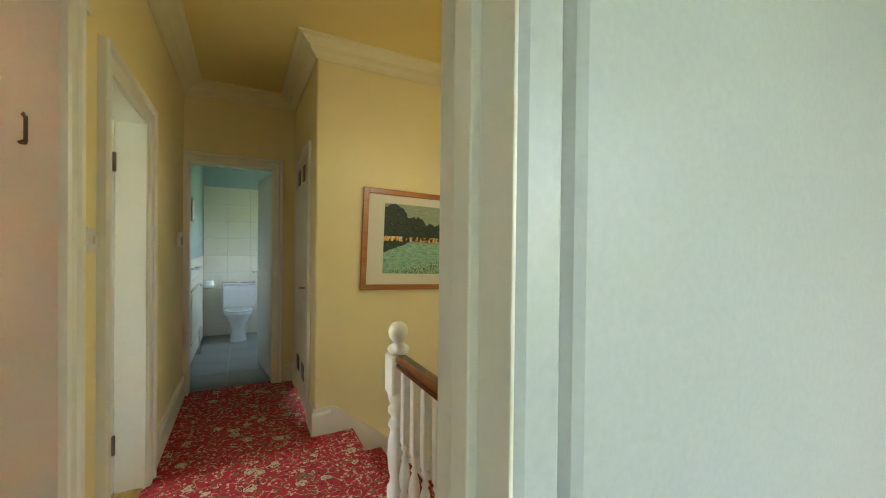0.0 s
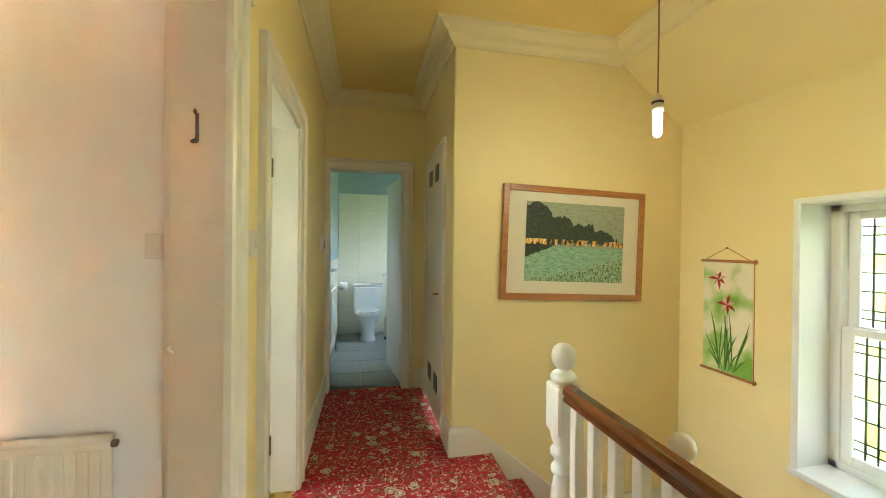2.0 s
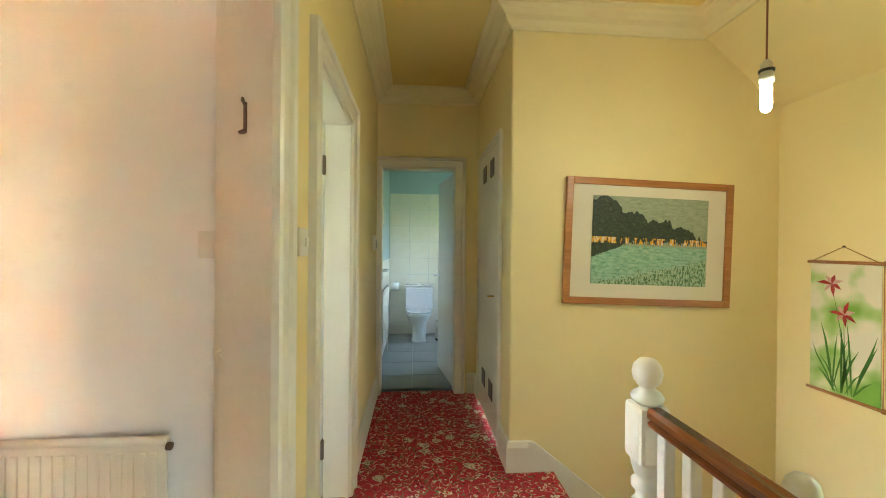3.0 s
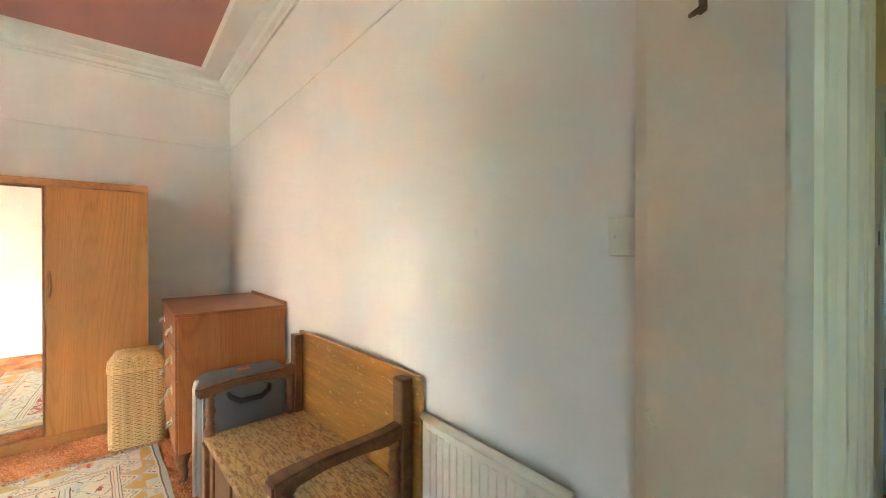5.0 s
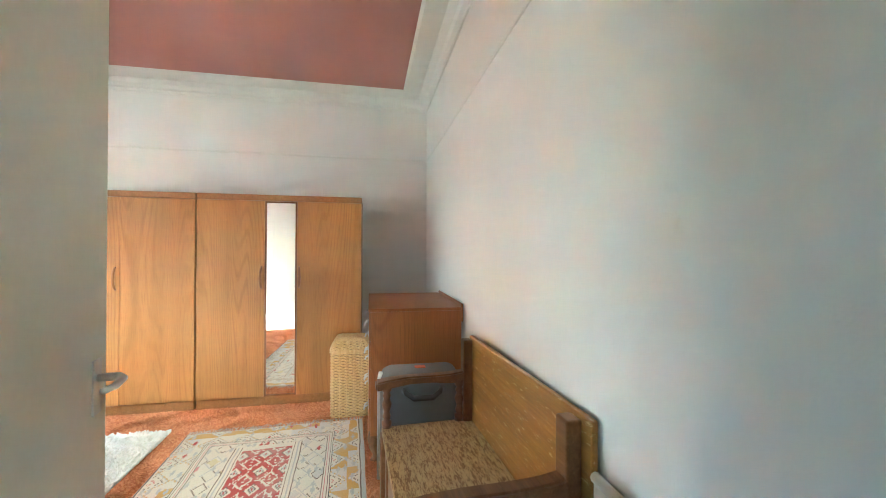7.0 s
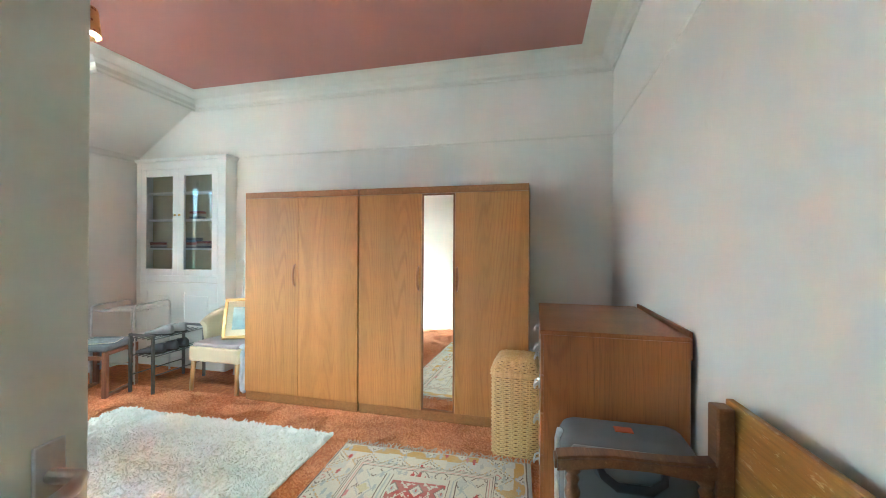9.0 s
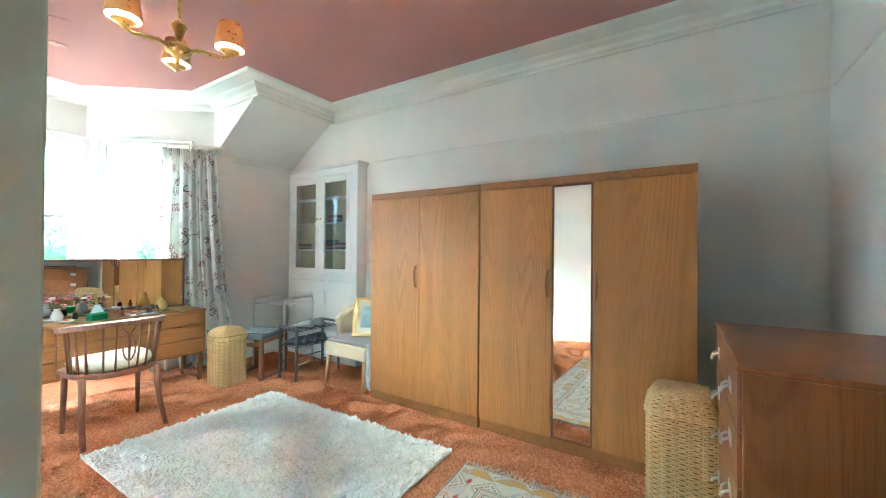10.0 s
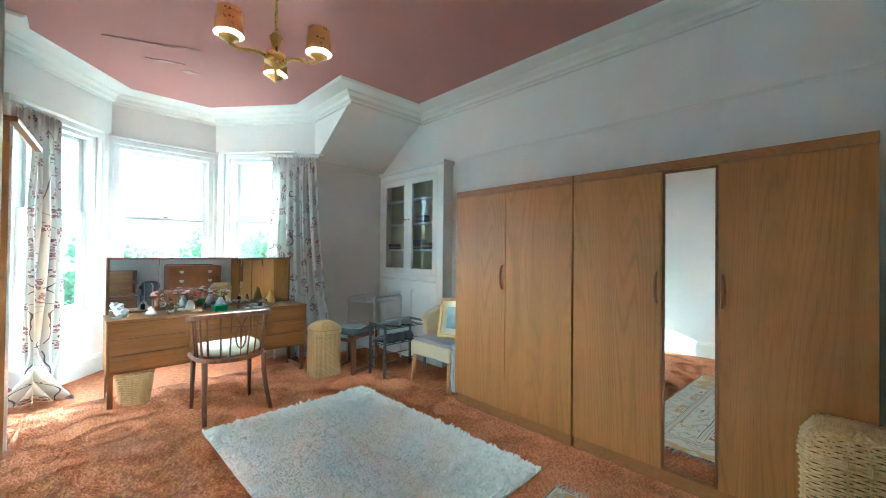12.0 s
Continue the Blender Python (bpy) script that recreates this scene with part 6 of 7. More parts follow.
# shoe rack and shoes
e = thing("shoe_rack", (-4.135, -2.54, 0.0), "dark metal two-tier shoe rack holding shoes", "shoe rack")
for x in (-0.265, 0.265):
    part("end_frame", B(((x - 0.011, -0.14, 0.0), (x + 0.011, -0.118, 0.53)), ((x - 0.011, 0.118, 0.0), (x + 0.011, 0.14, 0.53)), ((x - 0.011, -0.118, 0.508), (x + 0.011, 0.118, 0.53)), bev=0.002), STEEL_DARK, e)
for z in (0.16, 0.33, 0.485):
    for y in ((-0.12, 0.12) if z < 0.2 else (-0.12, -0.06, 0.0, 0.06, 0.12)):
        part("rod", tube(bmesh.new(), [(-0.26, y, z), (0.26, y, z)], 0.0055, 6), STEEL_DARK, e)


def shoe(m, col, label):
    e = thing("shoe", (0, 0, 0), label, "shoe", group="shoes on the rack")
    e.matrix_basis = m
    bm = bmesh.new()
    t = bmesh.new()
    rows = []
    for x, w, h0, h1 in ((-0.13, 0.025, 0.018, 0.075), (-0.10, 0.035, 0.016, 0.095), (-0.04, 0.036, 0.015, 0.085), (0.02, 0.038, 0.012, 0.062), (0.08, 0.043, 0.010, 0.046), (0.125, 0.033, 0.012, 0.036), (0.145, 0.014, 0.016, 0.026)):
        rows.append([t.verts.new(p) for p in ((x, -w, h0), (x, w, h0), (x, w * 0.95, (h0 + h1) / 2), (x, w * 0.5, h1), (x, -w * 0.5, h1), (x, -w * 0.95, (h0 + h1) / 2))])
    for p, q in zip(rows, rows[1:]):
        for j in range(6):
            f = t.faces.new((p[j], p[(j + 1) % 6], q[(j + 1) % 6], q[j]))
            f.smooth = True
    t.faces.new(rows[0])
    t.faces.new(rows[-1][::-1])
    bmesh.ops.recalc_face_normals(t, faces=t.faces[:])
    part("upper", t, col, e)
    part("sole", prism(bmesh.new(), [(-0.135, -0.03), (-0.04, -0.032), (0.08, -0.045), (0.14, -0.025), (0.15, 0), (0.14, 0.025), (0.08, 0.045), (-0.04, 0.032), (-0.135, 0.03)], 0.0, 0.016, 0.003), BLACK, e)
    part("laces", tube(bmesh.new(), [(-0.02, -0.02, 0.082), (0.0, 0.02, 0.076), (0.02, -0.02, 0.068), (0.04, 0.02, 0.062)], 0.003, 5), GREY_PLASTIC, e)


SH1, SH2 = paint("dark_grey_shoe_leather", (0.085, 0.088, 0.10), 0.45, 0.2, 8), paint("pale_grey_shoe_cloth", (0.30, 0.29, 0.28), 0.7, 0.2, 8)
for x, y, z, a, c, lab in ((-4.03, -2.53, 0.4905, -72, SH2, "pale grey laced trainer on the shoe rack"), (-4.15, -2.52, 0.4905, -66, SH2, "pale grey laced trainer on the shoe rack"), (-3.96, -2.54, 0.3355, -70, SH1, "dark grey laced shoe on the shoe rack"), (-4.07, -2.53, 0.3355, -64, SH1, "dark grey laced shoe on the shoe rack"), (-4.20, -2.54, 0.3355, -75, SH1, "dark grey laced shoe on the shoe rack")):
    shoe(pose(x, y, z, 0, 0, a) @ Matrix.Diagonal((0.88, 0.9, 1.0, 1)), c, lab)

# loom chair with a picture propped on it
e = thing("loom_chair", (-4.31, -1.94, 0.0), "cream woven loom armchair with a mauve seat", "armchair", 0)
e.scale = (1.05, 1.18, 1.0)
# faces local +x
arc = [(-0.02 + 0.27 * math.cos(radians(a)), 0.25 * math.sin(radians(a))) for a in range(70, 291, 10)]
t = bmesh.new()
rows = []
for i, (x, y) in enumerate(arc):
    k = abs(i - (len(arc) - 1) / 2) / ((len(arc) - 1) / 2)
    top = 0.78 - 0.20 * k ** 1.6
    ln = math.hypot(x, y)
    nx, ny = x / ln, y / ln
    rows.append([t.verts.new((x + nx * o, y + ny * o, z)) for o, z in ((0.0, 0.27), (0.03, top - 0.03), (0.05, top - 0.005), (0.045, top + 0.012), (0.02, top + 0.008), (-0.005, top - 0.03), (-0.02, 0.27))])
for p, q in zip(rows, rows[1:]):
    for j in range(7):
        f = t.faces.new((p[j], p[(j + 1) % 7], q[(j + 1) % 7], q[j]))
        f.smooth = True
t.faces.new(rows[0])
t.faces.new(rows[-1][::-1])
bmesh.ops.recalc_face_normals(t, faces=t.faces[:])
part("woven_back", t, LLOYD, e)
front = [(0.26, -0.225), (0.26, 0.225), (0.06, 0.245), (-0.22, 0.18), (-0.28, 0.0), (-0.22, -0.18), (0.06, -0.245)]
part("woven_apron", prism(bmesh.new(), front, 0.27, 0.40, 0.012), LLOYD, e)
part("seat", prism(bmesh.new(), [(x * 0.94, y * 0.92) for x, y in front], 0.40, 0.435, 0.012), MAUVE_CLOTH, e, "mauve padded seat")
for x, y, dx in ((0.23, -0.20, 0.02), (0.23, 0.20, 0.02), (-0.19, -0.15, -0.03), (-0.19, 0.15, -0.03)):
    part("leg", tube(bmesh.new(), [(x, y, 0.30), (x + dx, y * 1.05, 0.0)], [0.020, 0.015], 8), PALE_WOOD, e, "pale beech leg")
e = thing("framed_print", (-4.30, -1.88, 0.435), "small print in a gilt frame propped on the chair", "picture", 30)
bm = B(((0.0, -0.16, 0.0), (0.02, 0.16, 0.03)), ((0.0, -0.16, 0.37), (0.02, 0.16, 0.40)), ((0.0, -0.16, 0.03), (0.02, -0.13, 0.37)), ((0.0, 0.13, 0.03), (0.02, 0.16, 0.37)), bev=0.005)
for p_, b_, m_, l_ in (("frame", bm, GILT, "carved gilt frame"), ("mount", B(((0.004, -0.13, 0.03), (0.010, 0.13, 0.37))), MAT_CREAM, ""), ("print", B(((0.010, -0.08, 0.09), (0.012, 0.08, 0.31))), paint("faded_print", (0.25, 0.36, 0.42), 0.3, 0.4, 14), "faded blue print")):
    o = part(p_, b_, m_, e, l_)
    o.matrix_basis = pose(0.02, 0, 0.0, 0, -24, 0)

e = thing("walking_stick", (-4.60, -2.16, 0.0), "white painted walking stick leaning on the wall", "walking stick")
part("shaft", tube(bmesh.new(), [(0.10, 0.02, 0.0), (-0.075, 0.0, 1.10)], 0.010, 8), GLOSS_WHITE, e)
part("crook", tube(bmesh.new(), [(-0.075, 0.0, 1.10), (-0.078, -0.01, 1.16), (-0.078, -0.05, 1.19), (-0.078, -0.09, 1.16)], 0.011, 8), GLOSS_WHITE, e)
e = thing("plastic_bag", (-4.10, -1.66, 0.0), "clear plastic bag hanging beside the chair", "plastic bag")
t = bmesh.new()
bmesh.ops.create_icosphere(t, subdivisions=3, radius=0.1)
for v in t.verts:
    k = 0.8 + 0.5 * noise.noise(v.co * 18)
    v.co = Vector((v.co.x * 0.7 * k, v.co.y * 0.55 * k, max(0.0, (v.co.z + 0.1) * 1.9 * (0.9 + 0.2 * k))))
part("film", t, paint("milky_bag", (0.62, 0.66, 0.72), 0.25, 0.2, 20), e)
part("neck", tube(bmesh.new(), [(0, 0, 0.33), (0.0, 0.0, 0.40), (0.02, 0.0, 0.43)], [0.03, 0.012, 0.03], 8), paint("milky_neck", (0.66, 0.70, 0.75), 0.25), e)


# curtains
def curtain(at, rz, width, top, foot, label, seed, flare=0.0, pool=0.0):
    g = random.Random(seed)
    e = thing("curtain", at, label, "curtain", rz, group="bay curtains")
    n, mrows = 72, 26
    t = bmesh.new()
    grid = []
    ph = [g.uniform(0, 6.28) for _ in range(4)]
    for j in range(mrows + 1):
        f = j / mrows
        z = top + (foot - top) * f
        row = []
        for i in range(n + 1):
            u = i / n
            sp = 0.75 + 0.25 * f + flare * f * f
            x = (u - 0.5) * width * sp + flare * 0.3 * f * f
            amp = 0.018 + 0.045 * min(1, f * 2.5)
            y = amp * math.sin(u * 2 * math.pi * 6.5 + ph[0] + 0.5 * math.sin(f * 3 + ph[1])) + 0.35 * amp * math.sin(u * 2 * math.pi * 15 + ph[2] + f * 1.5)
            if f < 0.06:
                y += 0.02 * math.sin(u * 2 * math.pi * 22)
            zz = z
            if pool and f > 0.86:
                k = (f - 0.86) / 0.14
                zz = max(0.012 + 0.05 * (0.5 + 0.5 * math.sin(u * 19 + k * 4 + ph[3])) * (1 - 0.4 * k), z)
                y += pool * k * (0.6 + 0.5 * math.sin(u * 7 + ph[2]))
                x += pool * 0.5 * k * math.sin(u * 5 + ph[1])
            row.append(t.verts.new((x, y, zz)))
        grid.append(row)
    for p, q in zip(grid, grid[1:]):
        for i in range(n):
            f = t.faces.new((p[i], p[i + 1], q[i + 1], q[i]))
            f.smooth = True
    uv = t.loops.layers.uv.new("cloth")
    t.verts.index_update()
    for f in t.faces:
        for lp in f.loops:
            j, i = divmod(lp.vert.index, n + 1)
            lp[uv].uv = (i / n * width * 2.1 + seed, (1 - j / mrows) * (top - foot))
    bmesh.ops.recalc_face_normals(t, faces=t.faces[:])
    cloth = part("cloth", t, CURTAIN, e)
    thick = cloth.modifiers.new("thickness", "SOLIDIFY")
    thick.thickness = 0.003
    bm = bmesh.new()
    for k in range(9):
        x = (k / 8 - 0.5) * width * 0.75
        tube(bm, [(x, 0.0, top - 0.02), (x, -0.03, top + 0.01), (x, -0.035, top + 0.03)], 0.005, 6)
    part("hooks", bm, PLASTIC, e)
    part("track", B(((-width * 0.5, -0.05, top + 0.02), (width * 0.5, -0.035, top + 0.04)), bev=0.002), PLASTIC, e, "white curtain track")
    return e


curtain((-3.48, -3.72, 0.0), 140, 0.70, 2.36, 0.02, "flower printed cream curtain gathered beside the bay", 3, 0.25)
curtain((-1.43, -4.00, 0.0), 51, 0.46, 2.40, 0.02, "flower printed cream curtain pooling on the carpet", 7, 0.45, 0.30)

# chandelier
e = thing("chandelier", (-2.42, -1.435, 2.30), "brass three-arm ceiling light with printed shades, lit", "ceiling light")
part("rod", tube(bmesh.new(), [(0, 0, 0.16), (0, 0, HB - 2.30 - 0.01)], 0.008, 10), BRASS, e)
part("ceiling_rose", lathe(bmesh.new(), [(0.05, 0.0), (0.045, 0.025), (0.015, 0.03)], (0, 0, HB - 2.30 - 0.03), 18), BRASS, e)
part("hub", lathe(bmesh.new(), [(0.008, -0.045), (0.018, -0.04), (0.030, -0.02), (0.058, -0.01), (0.060, 0.012), (0.040, 0.03), (0.016, 0.05), (0.020, 0.08), (0.034, 0.12), (0.036, 0.128), (0.010, 0.16)], (0, 0, 0), 24), BRASS, e)
BULB = glow("warm_bulb", (1.0, 0.86, 0.62), 290.0)
for k in range(3):
    a = radians(10 + 120 * k)
    ca, sa = math.cos(a), math.sin(a)
    R_ = 0.245
    arm = part("arm", tube(bmesh.new(), [(0.05 * ca, 0.05 * sa, 0.0), (0.10 * ca, 0.10 * sa, 0.008), (0.16 * ca, 0.16 * sa, -0.006), (0.21 * ca, 0.21 * sa, -0.02), (R_ * ca, R_ * sa, -0.01)], [0.011, 0.011, 0.010, 0.009, 0.009], 8), BRASS, e)
    part("cup", lathe(bmesh.new(), [(0.012, -0.012), (0.022, 0.0), (0.045, 0.012), (0.047, 0.018), (0.016, 0.022), (0.016, 0.06)], (R_ * ca, R_ * sa, 0), 18), BRASS, arm)
    part("bulb", lathe(bmesh.new(), [(0.012, 0.06), (0.018, 0.075), (0.020, 0.10), (0.012, 0.125), (0.003, 0.13)], (R_ * ca, R_ * sa, 0), 14), BULB, arm)
    t = bmesh.new()
    rings = [[t.verts.new((R_ * ca + r * math.cos(j * math.pi / 16), R_ * sa + r * math.sin(j * math.pi / 16), z)) for j in range(32)] for r, z in ((0.070, 0.028), (0.055, 0.155), (0.016, 0.157), (0.016, 0.154), (0.052, 0.152), (0.067, 0.028))]
    for p, q in zip(rings, rings[1:] + rings[:1]):
        for j in range(32):
            f = t.faces.new((p[j], p[(j + 1) % 32], q[(j + 1) % 32], q[j]))
            f.smooth = True
    bmesh.ops.recalc_face_normals(t, faces=t.faces[:])
    part("shade", t, SHADE, arm, "orange flower printed shade")

# peeling ceiling paint
e = thing("peeling_paint", (-2.30, -3.45, HB - 0.006), "torn flaps of pink ceiling paper near the bay", "ceiling paper")
FLAP = paint("torn_paper", (0.60, 0.38, 0.33), 0.9, 0.15, 20)
g = random.Random(3)
for x, y, ln, w, a in ((0.10, 0.0, 0.30, 0.030, -20), (-0.10, -0.09, 0.15, 0.045, -14), (0.30, 0.25, 0.5, 0.006, -22), (0.10, 0.35, 0.4, 0.005, -26)):
    up = [((i / 8 - 0.5) * ln, w * (1.1 - abs(i / 4 - 1)) * g.uniform(0.4, 1.1)) for i in range(9)]
    dn = [(p[0], -w * (1.1 - abs(p[0] / ln * 2)) * g.uniform(0.3, 1.0)) for p in up[::-1]]
    part("flap", prism(bmesh.new(), dn + up, -0.003, 0.003), FLAP, e).matrix_basis = pose(x, y, 0, 0, 0, a)

# rugs
e = thing("wool_rug", (-2.95, -1.405, 0.0), "white shaggy wool rug on the orange carpet", "rug", 1.0)
RW, RL = 1.28, 1.86
part("backing", B(((-RW / 2, -RL / 2, 0.002), (RW / 2, RL / 2, 0.016)), bev=0.004), WOOL, e)


def tuft_mesh(name, x, y, z, h, r, ang, lean, material, parent):
    """Deep pile: a bent three-sided strand of yarn at every x, y."""
    n = len(x)
    rows = []
    for k, (up, out, wide) in enumerate(((0.0, 0.0, 1.0), (0.62, 0.35, 0.95), (1.0, 1.0, 0.45))):
        for c in range(3):
            q = ang + c * 2.0944 + 0.4 * k
            rows.append(np.stack((x + out * lean * np.cos(ang) + wide * r * np.cos(q), y + out * lean * np.sin(ang) + wide * r * np.sin(q), z + up * h), 1))
    co = np.stack(rows, 1).reshape(-1, 3)
    quads = [(0, 1, 4, 3), (1, 2, 5, 4), (2, 0, 3, 5), (3, 4, 7, 6), (4, 5, 8, 7), (5, 3, 6, 8)]
    base = (np.arange(n) * 9)[:, None, None]
    q4 = (base + np.array(quads)[None]).reshape(-1, 4)
    q3 = (base[:, :, 0] + np.array((6, 7, 8))[None])
    me = bpy.data.meshes.new(name)
    me.from_pydata(co.tolist(), [], q4.tolist() + q3.tolist())
    me.materials.append(material)
    o = new(name, me)
    o.parent = parent
    return tagged(o, kind="stuff")


def field_noise(x, y, scale, seed):
    return np.array([noise.noise(Vector((a * scale, b * scale, seed))) for a, b in zip(x, y)])


g = np.random.default_rng(5)
nx, ny = 78, 114
ii, jj = np.meshgrid(np.arange(nx), np.arange(ny), indexing="ij")
x = -RW / 2 + (ii.ravel() + 0.5 + g.uniform(-0.5, 0.5, nx * ny)) * RW / nx
y = -RL / 2 + (jj.ravel() + 0.5 + g.uniform(-0.5, 0.5, nx * ny)) * RL / ny
clump = field_noise(x, y, 24.0, 1.5)
ang = 9.0 * field_noise(x, y, 11.0, 7.5) + g.uniform(-0.7, 0.7, nx * ny)
tuft_mesh("wool_shag", x, y, 0.012, 0.015 + 0.014 * clump + g.uniform(0, 0.006, nx * ny), g.uniform(0.0085, 0.0115, nx * ny), ang, 0.011 + 0.006 * clump, WOOL_YARN, e)

# deep pile of the fitted carpet where the walk looks down on it
nx, ny = 280, 410
ii, jj = np.meshgrid(np.arange(nx), np.arange(ny), indexing="ij")
x = (-4.02 + (ii + 0.5 + g.uniform(-0.5, 0.5, ii.shape)) * 3.24 / nx).ravel()
y = (-3.60 + (jj + 0.5 + g.uniform(-0.5, 0.5, jj.shape)) * 4.75 / ny).ravel()
keep = ~((abs(x + 2.95) < 0.62) & (abs(y + 1.405) < 0.91)) & ~((abs(x + 2.60) < 0.96) & (abs(y - 0.29) < 0.58)) & ~((x < -3.985) & (y > -1.56)) & ~((x > -1.40) & (y < -2.73))
x, y = x[keep], y[keep]
clump = field_noise(x, y, 15.0, 3.5)
ang = 7.0 * field_noise(x, y, 4.0, 9.5) + g.uniform(-0.9, 0.9, len(x))
tuft_mesh("carpet_shag", x, y, -0.002, 0.008 + 0.006 * clump + g.uniform(0, 0.004, len(x)), g.uniform(0.0055, 0.0080, len(x)), ang, 0.008 + 0.004 * clump, CARPET_YARN, bpy.data.objects["floor_bedroom"])

e = thing("kilim_rug", (-2.60, 0.29, 0.0), "worn patterned kilim rug with a red centre panel", "rug", 2.5)
t = bmesh.new()
grid = []
for i in range(49):
    row = []
    for j in range(33):
        x, y = -0.95 + 1.9 * i / 48, -0.60 + 1.2 * j / 32
        k = noise.noise(Vector((x * 3, y * 3, 1.0)))
        row.append(t.verts.new((x, y + 0.008 * k, 0.010 + 0.004 * k)))
    grid.append(row)
for p, q in zip(grid, grid[1:]):
    for j in range(32):
        t.faces.new((p[j], q[j], q[j + 1], p[j + 1]))
bmesh.ops.recalc_face_normals(t, faces=t.faces[:])
if t.faces[:][0].normal.z < 0:
    bmesh.ops.reverse_faces(t, faces=t.faces[:])
bmesh.ops.solidify(t, geom=t.faces[:], thickness=0.006)
part("woven_field", t, KILIM, e)
g = random.Random(6)
bm = bmesh.new()
for s in (-1, 1):
    for k in range(80):
        y = -0.595 + 1.19 * k / 79
        a, b = g.uniform(-0.015, 0.015), g.uniform(-0.025, 0.025)
        tube(bm, [(s * 0.94, y, 0.010), (s * 0.965, y + a, 0.012), (s * g.uniform(0.985, 1.02), y + b, 0.006)], [0.004, 0.004, 0.002], 4)
tagged(part("fringe", bm, FRINGE, e, "ragged cotton fringe"), kind="stuff")


# radiators and small fixtures
def radiator(at, rz, w, h, label):
    e = thing("radiator", at, label, "radiator", rz, group="radiators")
    part("panel", B(((0.0, -0.055, 0.0), (w, -0.045, h)), bev=0.003), ENAMEL, e)
    n = int(w / 0.034)
    for k in range(n):
        x = 0.02 + (w - 0.04) * (k + 0.5) / n
        part("flute", B(((x - 0.010, -0.061, 0.045), (x + 0.010, -0.054, h - 0.045)), bev=0.003), ENAMEL, e)
    part("top_rail", tube(bmesh.new(), [(0.0, -0.05, h - 0.012), (w, -0.05, h - 0.012)], 0.014, 8), ENAMEL, e)
    part("bottom_rail", tube(bmesh.new(), [(0.0, -0.05, 0.012), (w, -0.05, 0.012)], 0.014, 8), ENAMEL, e)
    part("bleed_plug", tube(bmesh.new(), [(w, -0.05, h - 0.03), (w + 0.012, -0.05, h - 0.03)], 0.012, 10), IRON, e, "small metal bleed plug")
    for x in (0.12, w - 0.12):
        part("bracket", B(((x - 0.015, -0.045, 0.06), (x + 0.015, 0.0, h - 0.06)), bev=0.002), ENAMEL, e)
    part("pipe", tube(bmesh.new(), [(w - 0.03, -0.05, 0.01), (w - 0.03, -0.05, -at[2])], 0.008, 8), ENAMEL, e)
    return e


radiator((-1.43, YN, 0.22), 0, 0.56, 0.54, "cream painted panel radiator on the wall")


def wall_switch(name, at, rz, label, sz=0.086):
    e = thing(name, at, label, "switch", rz)
    part("plate", B(((-sz / 2, -0.010, -sz / 2), (sz / 2, 0.0, sz / 2)), bev=0.003), PLASTIC, e)
    part("rocker", B(((0.006, -0.016, -0.014), (0.03, -0.010, 0.014)), bev=0.002), PLASTIC, e)
    part("screw", lathe(bmesh.new(), [(0.003, 0), (0.003, 0.0015)], (0, 0, 0), 8), CHROME, e).matrix_basis = pose(-0.028, -0.010, 0, 90, 0, 0)
    return e


wall_switch("light_switch", (-0.765, YN, 1.345), 0, "aged white plastic light switch on the wall")
wall_switch("light_switch", (XL, 1.43, 1.355), 90, "aged white plastic light switch on the yellow wall")
e = thing("coat_hook", (-0.565, 1.268, 1.675), "rusty bent iron hook screwed to the door lining", "hook", -32)
part("plate", B(((-0.006, -0.004, -0.040), (0.006, 0.0, 0.040)), bev=0.0015), IRON, e)
part("hook", tube(bmesh.new(), [(0.0, -0.004, 0.034), (0.004, -0.014, 0.040), (0.016, -0.020, 0.042), (0.022, -0.021, 0.030)], 0.0032, 8), IRON, e)
part("lower_hook", tube(bmesh.new(), [(0, -0.004, -0.032), (-0.008, -0.014, -0.040), (0.006, -0.020, -0.046), (0.022, -0.018, -0.046)], 0.0032, 8), IRON, e)
for z in (0.022, -0.020):
    part("screw", lathe(bmesh.new(), [(0.0035, 0), (0.0035, 0.001), (0.002, 0.002)], (0, 0, 0), 8), IRON, e).matrix_basis = pose(0, -0.004, z, 90, 0, 0)
e = thing("door_bolt_stub", (-0.655, 1.334, 1.045), "old bolt stub on the door lining", "bolt", -32)
part("rod", tube(bmesh.new(), [(-0.012, -0.004, 0.0), (0.015, -0.006, -0.008)], 0.003, 6), GLOSS, e)
part("eye", tube(bmesh.new(), [(0.0, -0.002, 0.01), (0.0, -0.012, 0.005), (0, -0.004, -0.005)], 0.003, 6), GLOSS, e)


# ---- landing things ----
e = thing("pendant_lamp", (1.11, 1.50, 1.88), "bare lit energy-saving bulb on a twisted flex", "ceiling light")
part("flex", tube(bmesh.new(), [(0, 0, 0.13), (0.003, 0.002, 0.45), (0, 0, HL - 1.88 - 0.02)], 0.0035, 6), paint("brown_flex", (0.25, 0.10, 0.05), 0.7), e)
part("ceiling_rose", lathe(bmesh.new(), [(0.045, 0.0), (0.04, 0.02), (0.012, 0.022)], (0, 0, HL - 1.88 - 0.022), 18), PLASTIC, e)
part("lamp_holder", lathe(bmesh.new(), [(0.022, 0.055), (0.022, 0.085), (0.018, 0.09), (0.018, 0.12), (0.006, 0.135)], (0, 0, 0), 18), PLASTIC, e)
part("collar", lathe(bmesh.new(), [(0.024, 0.092), (0.024, 0.10)], (0, 0, 0), 18), BLACK, e)
LANDING_BULB = glow("white_bulb", (1.0, 0.95, 0.80), 6.0)
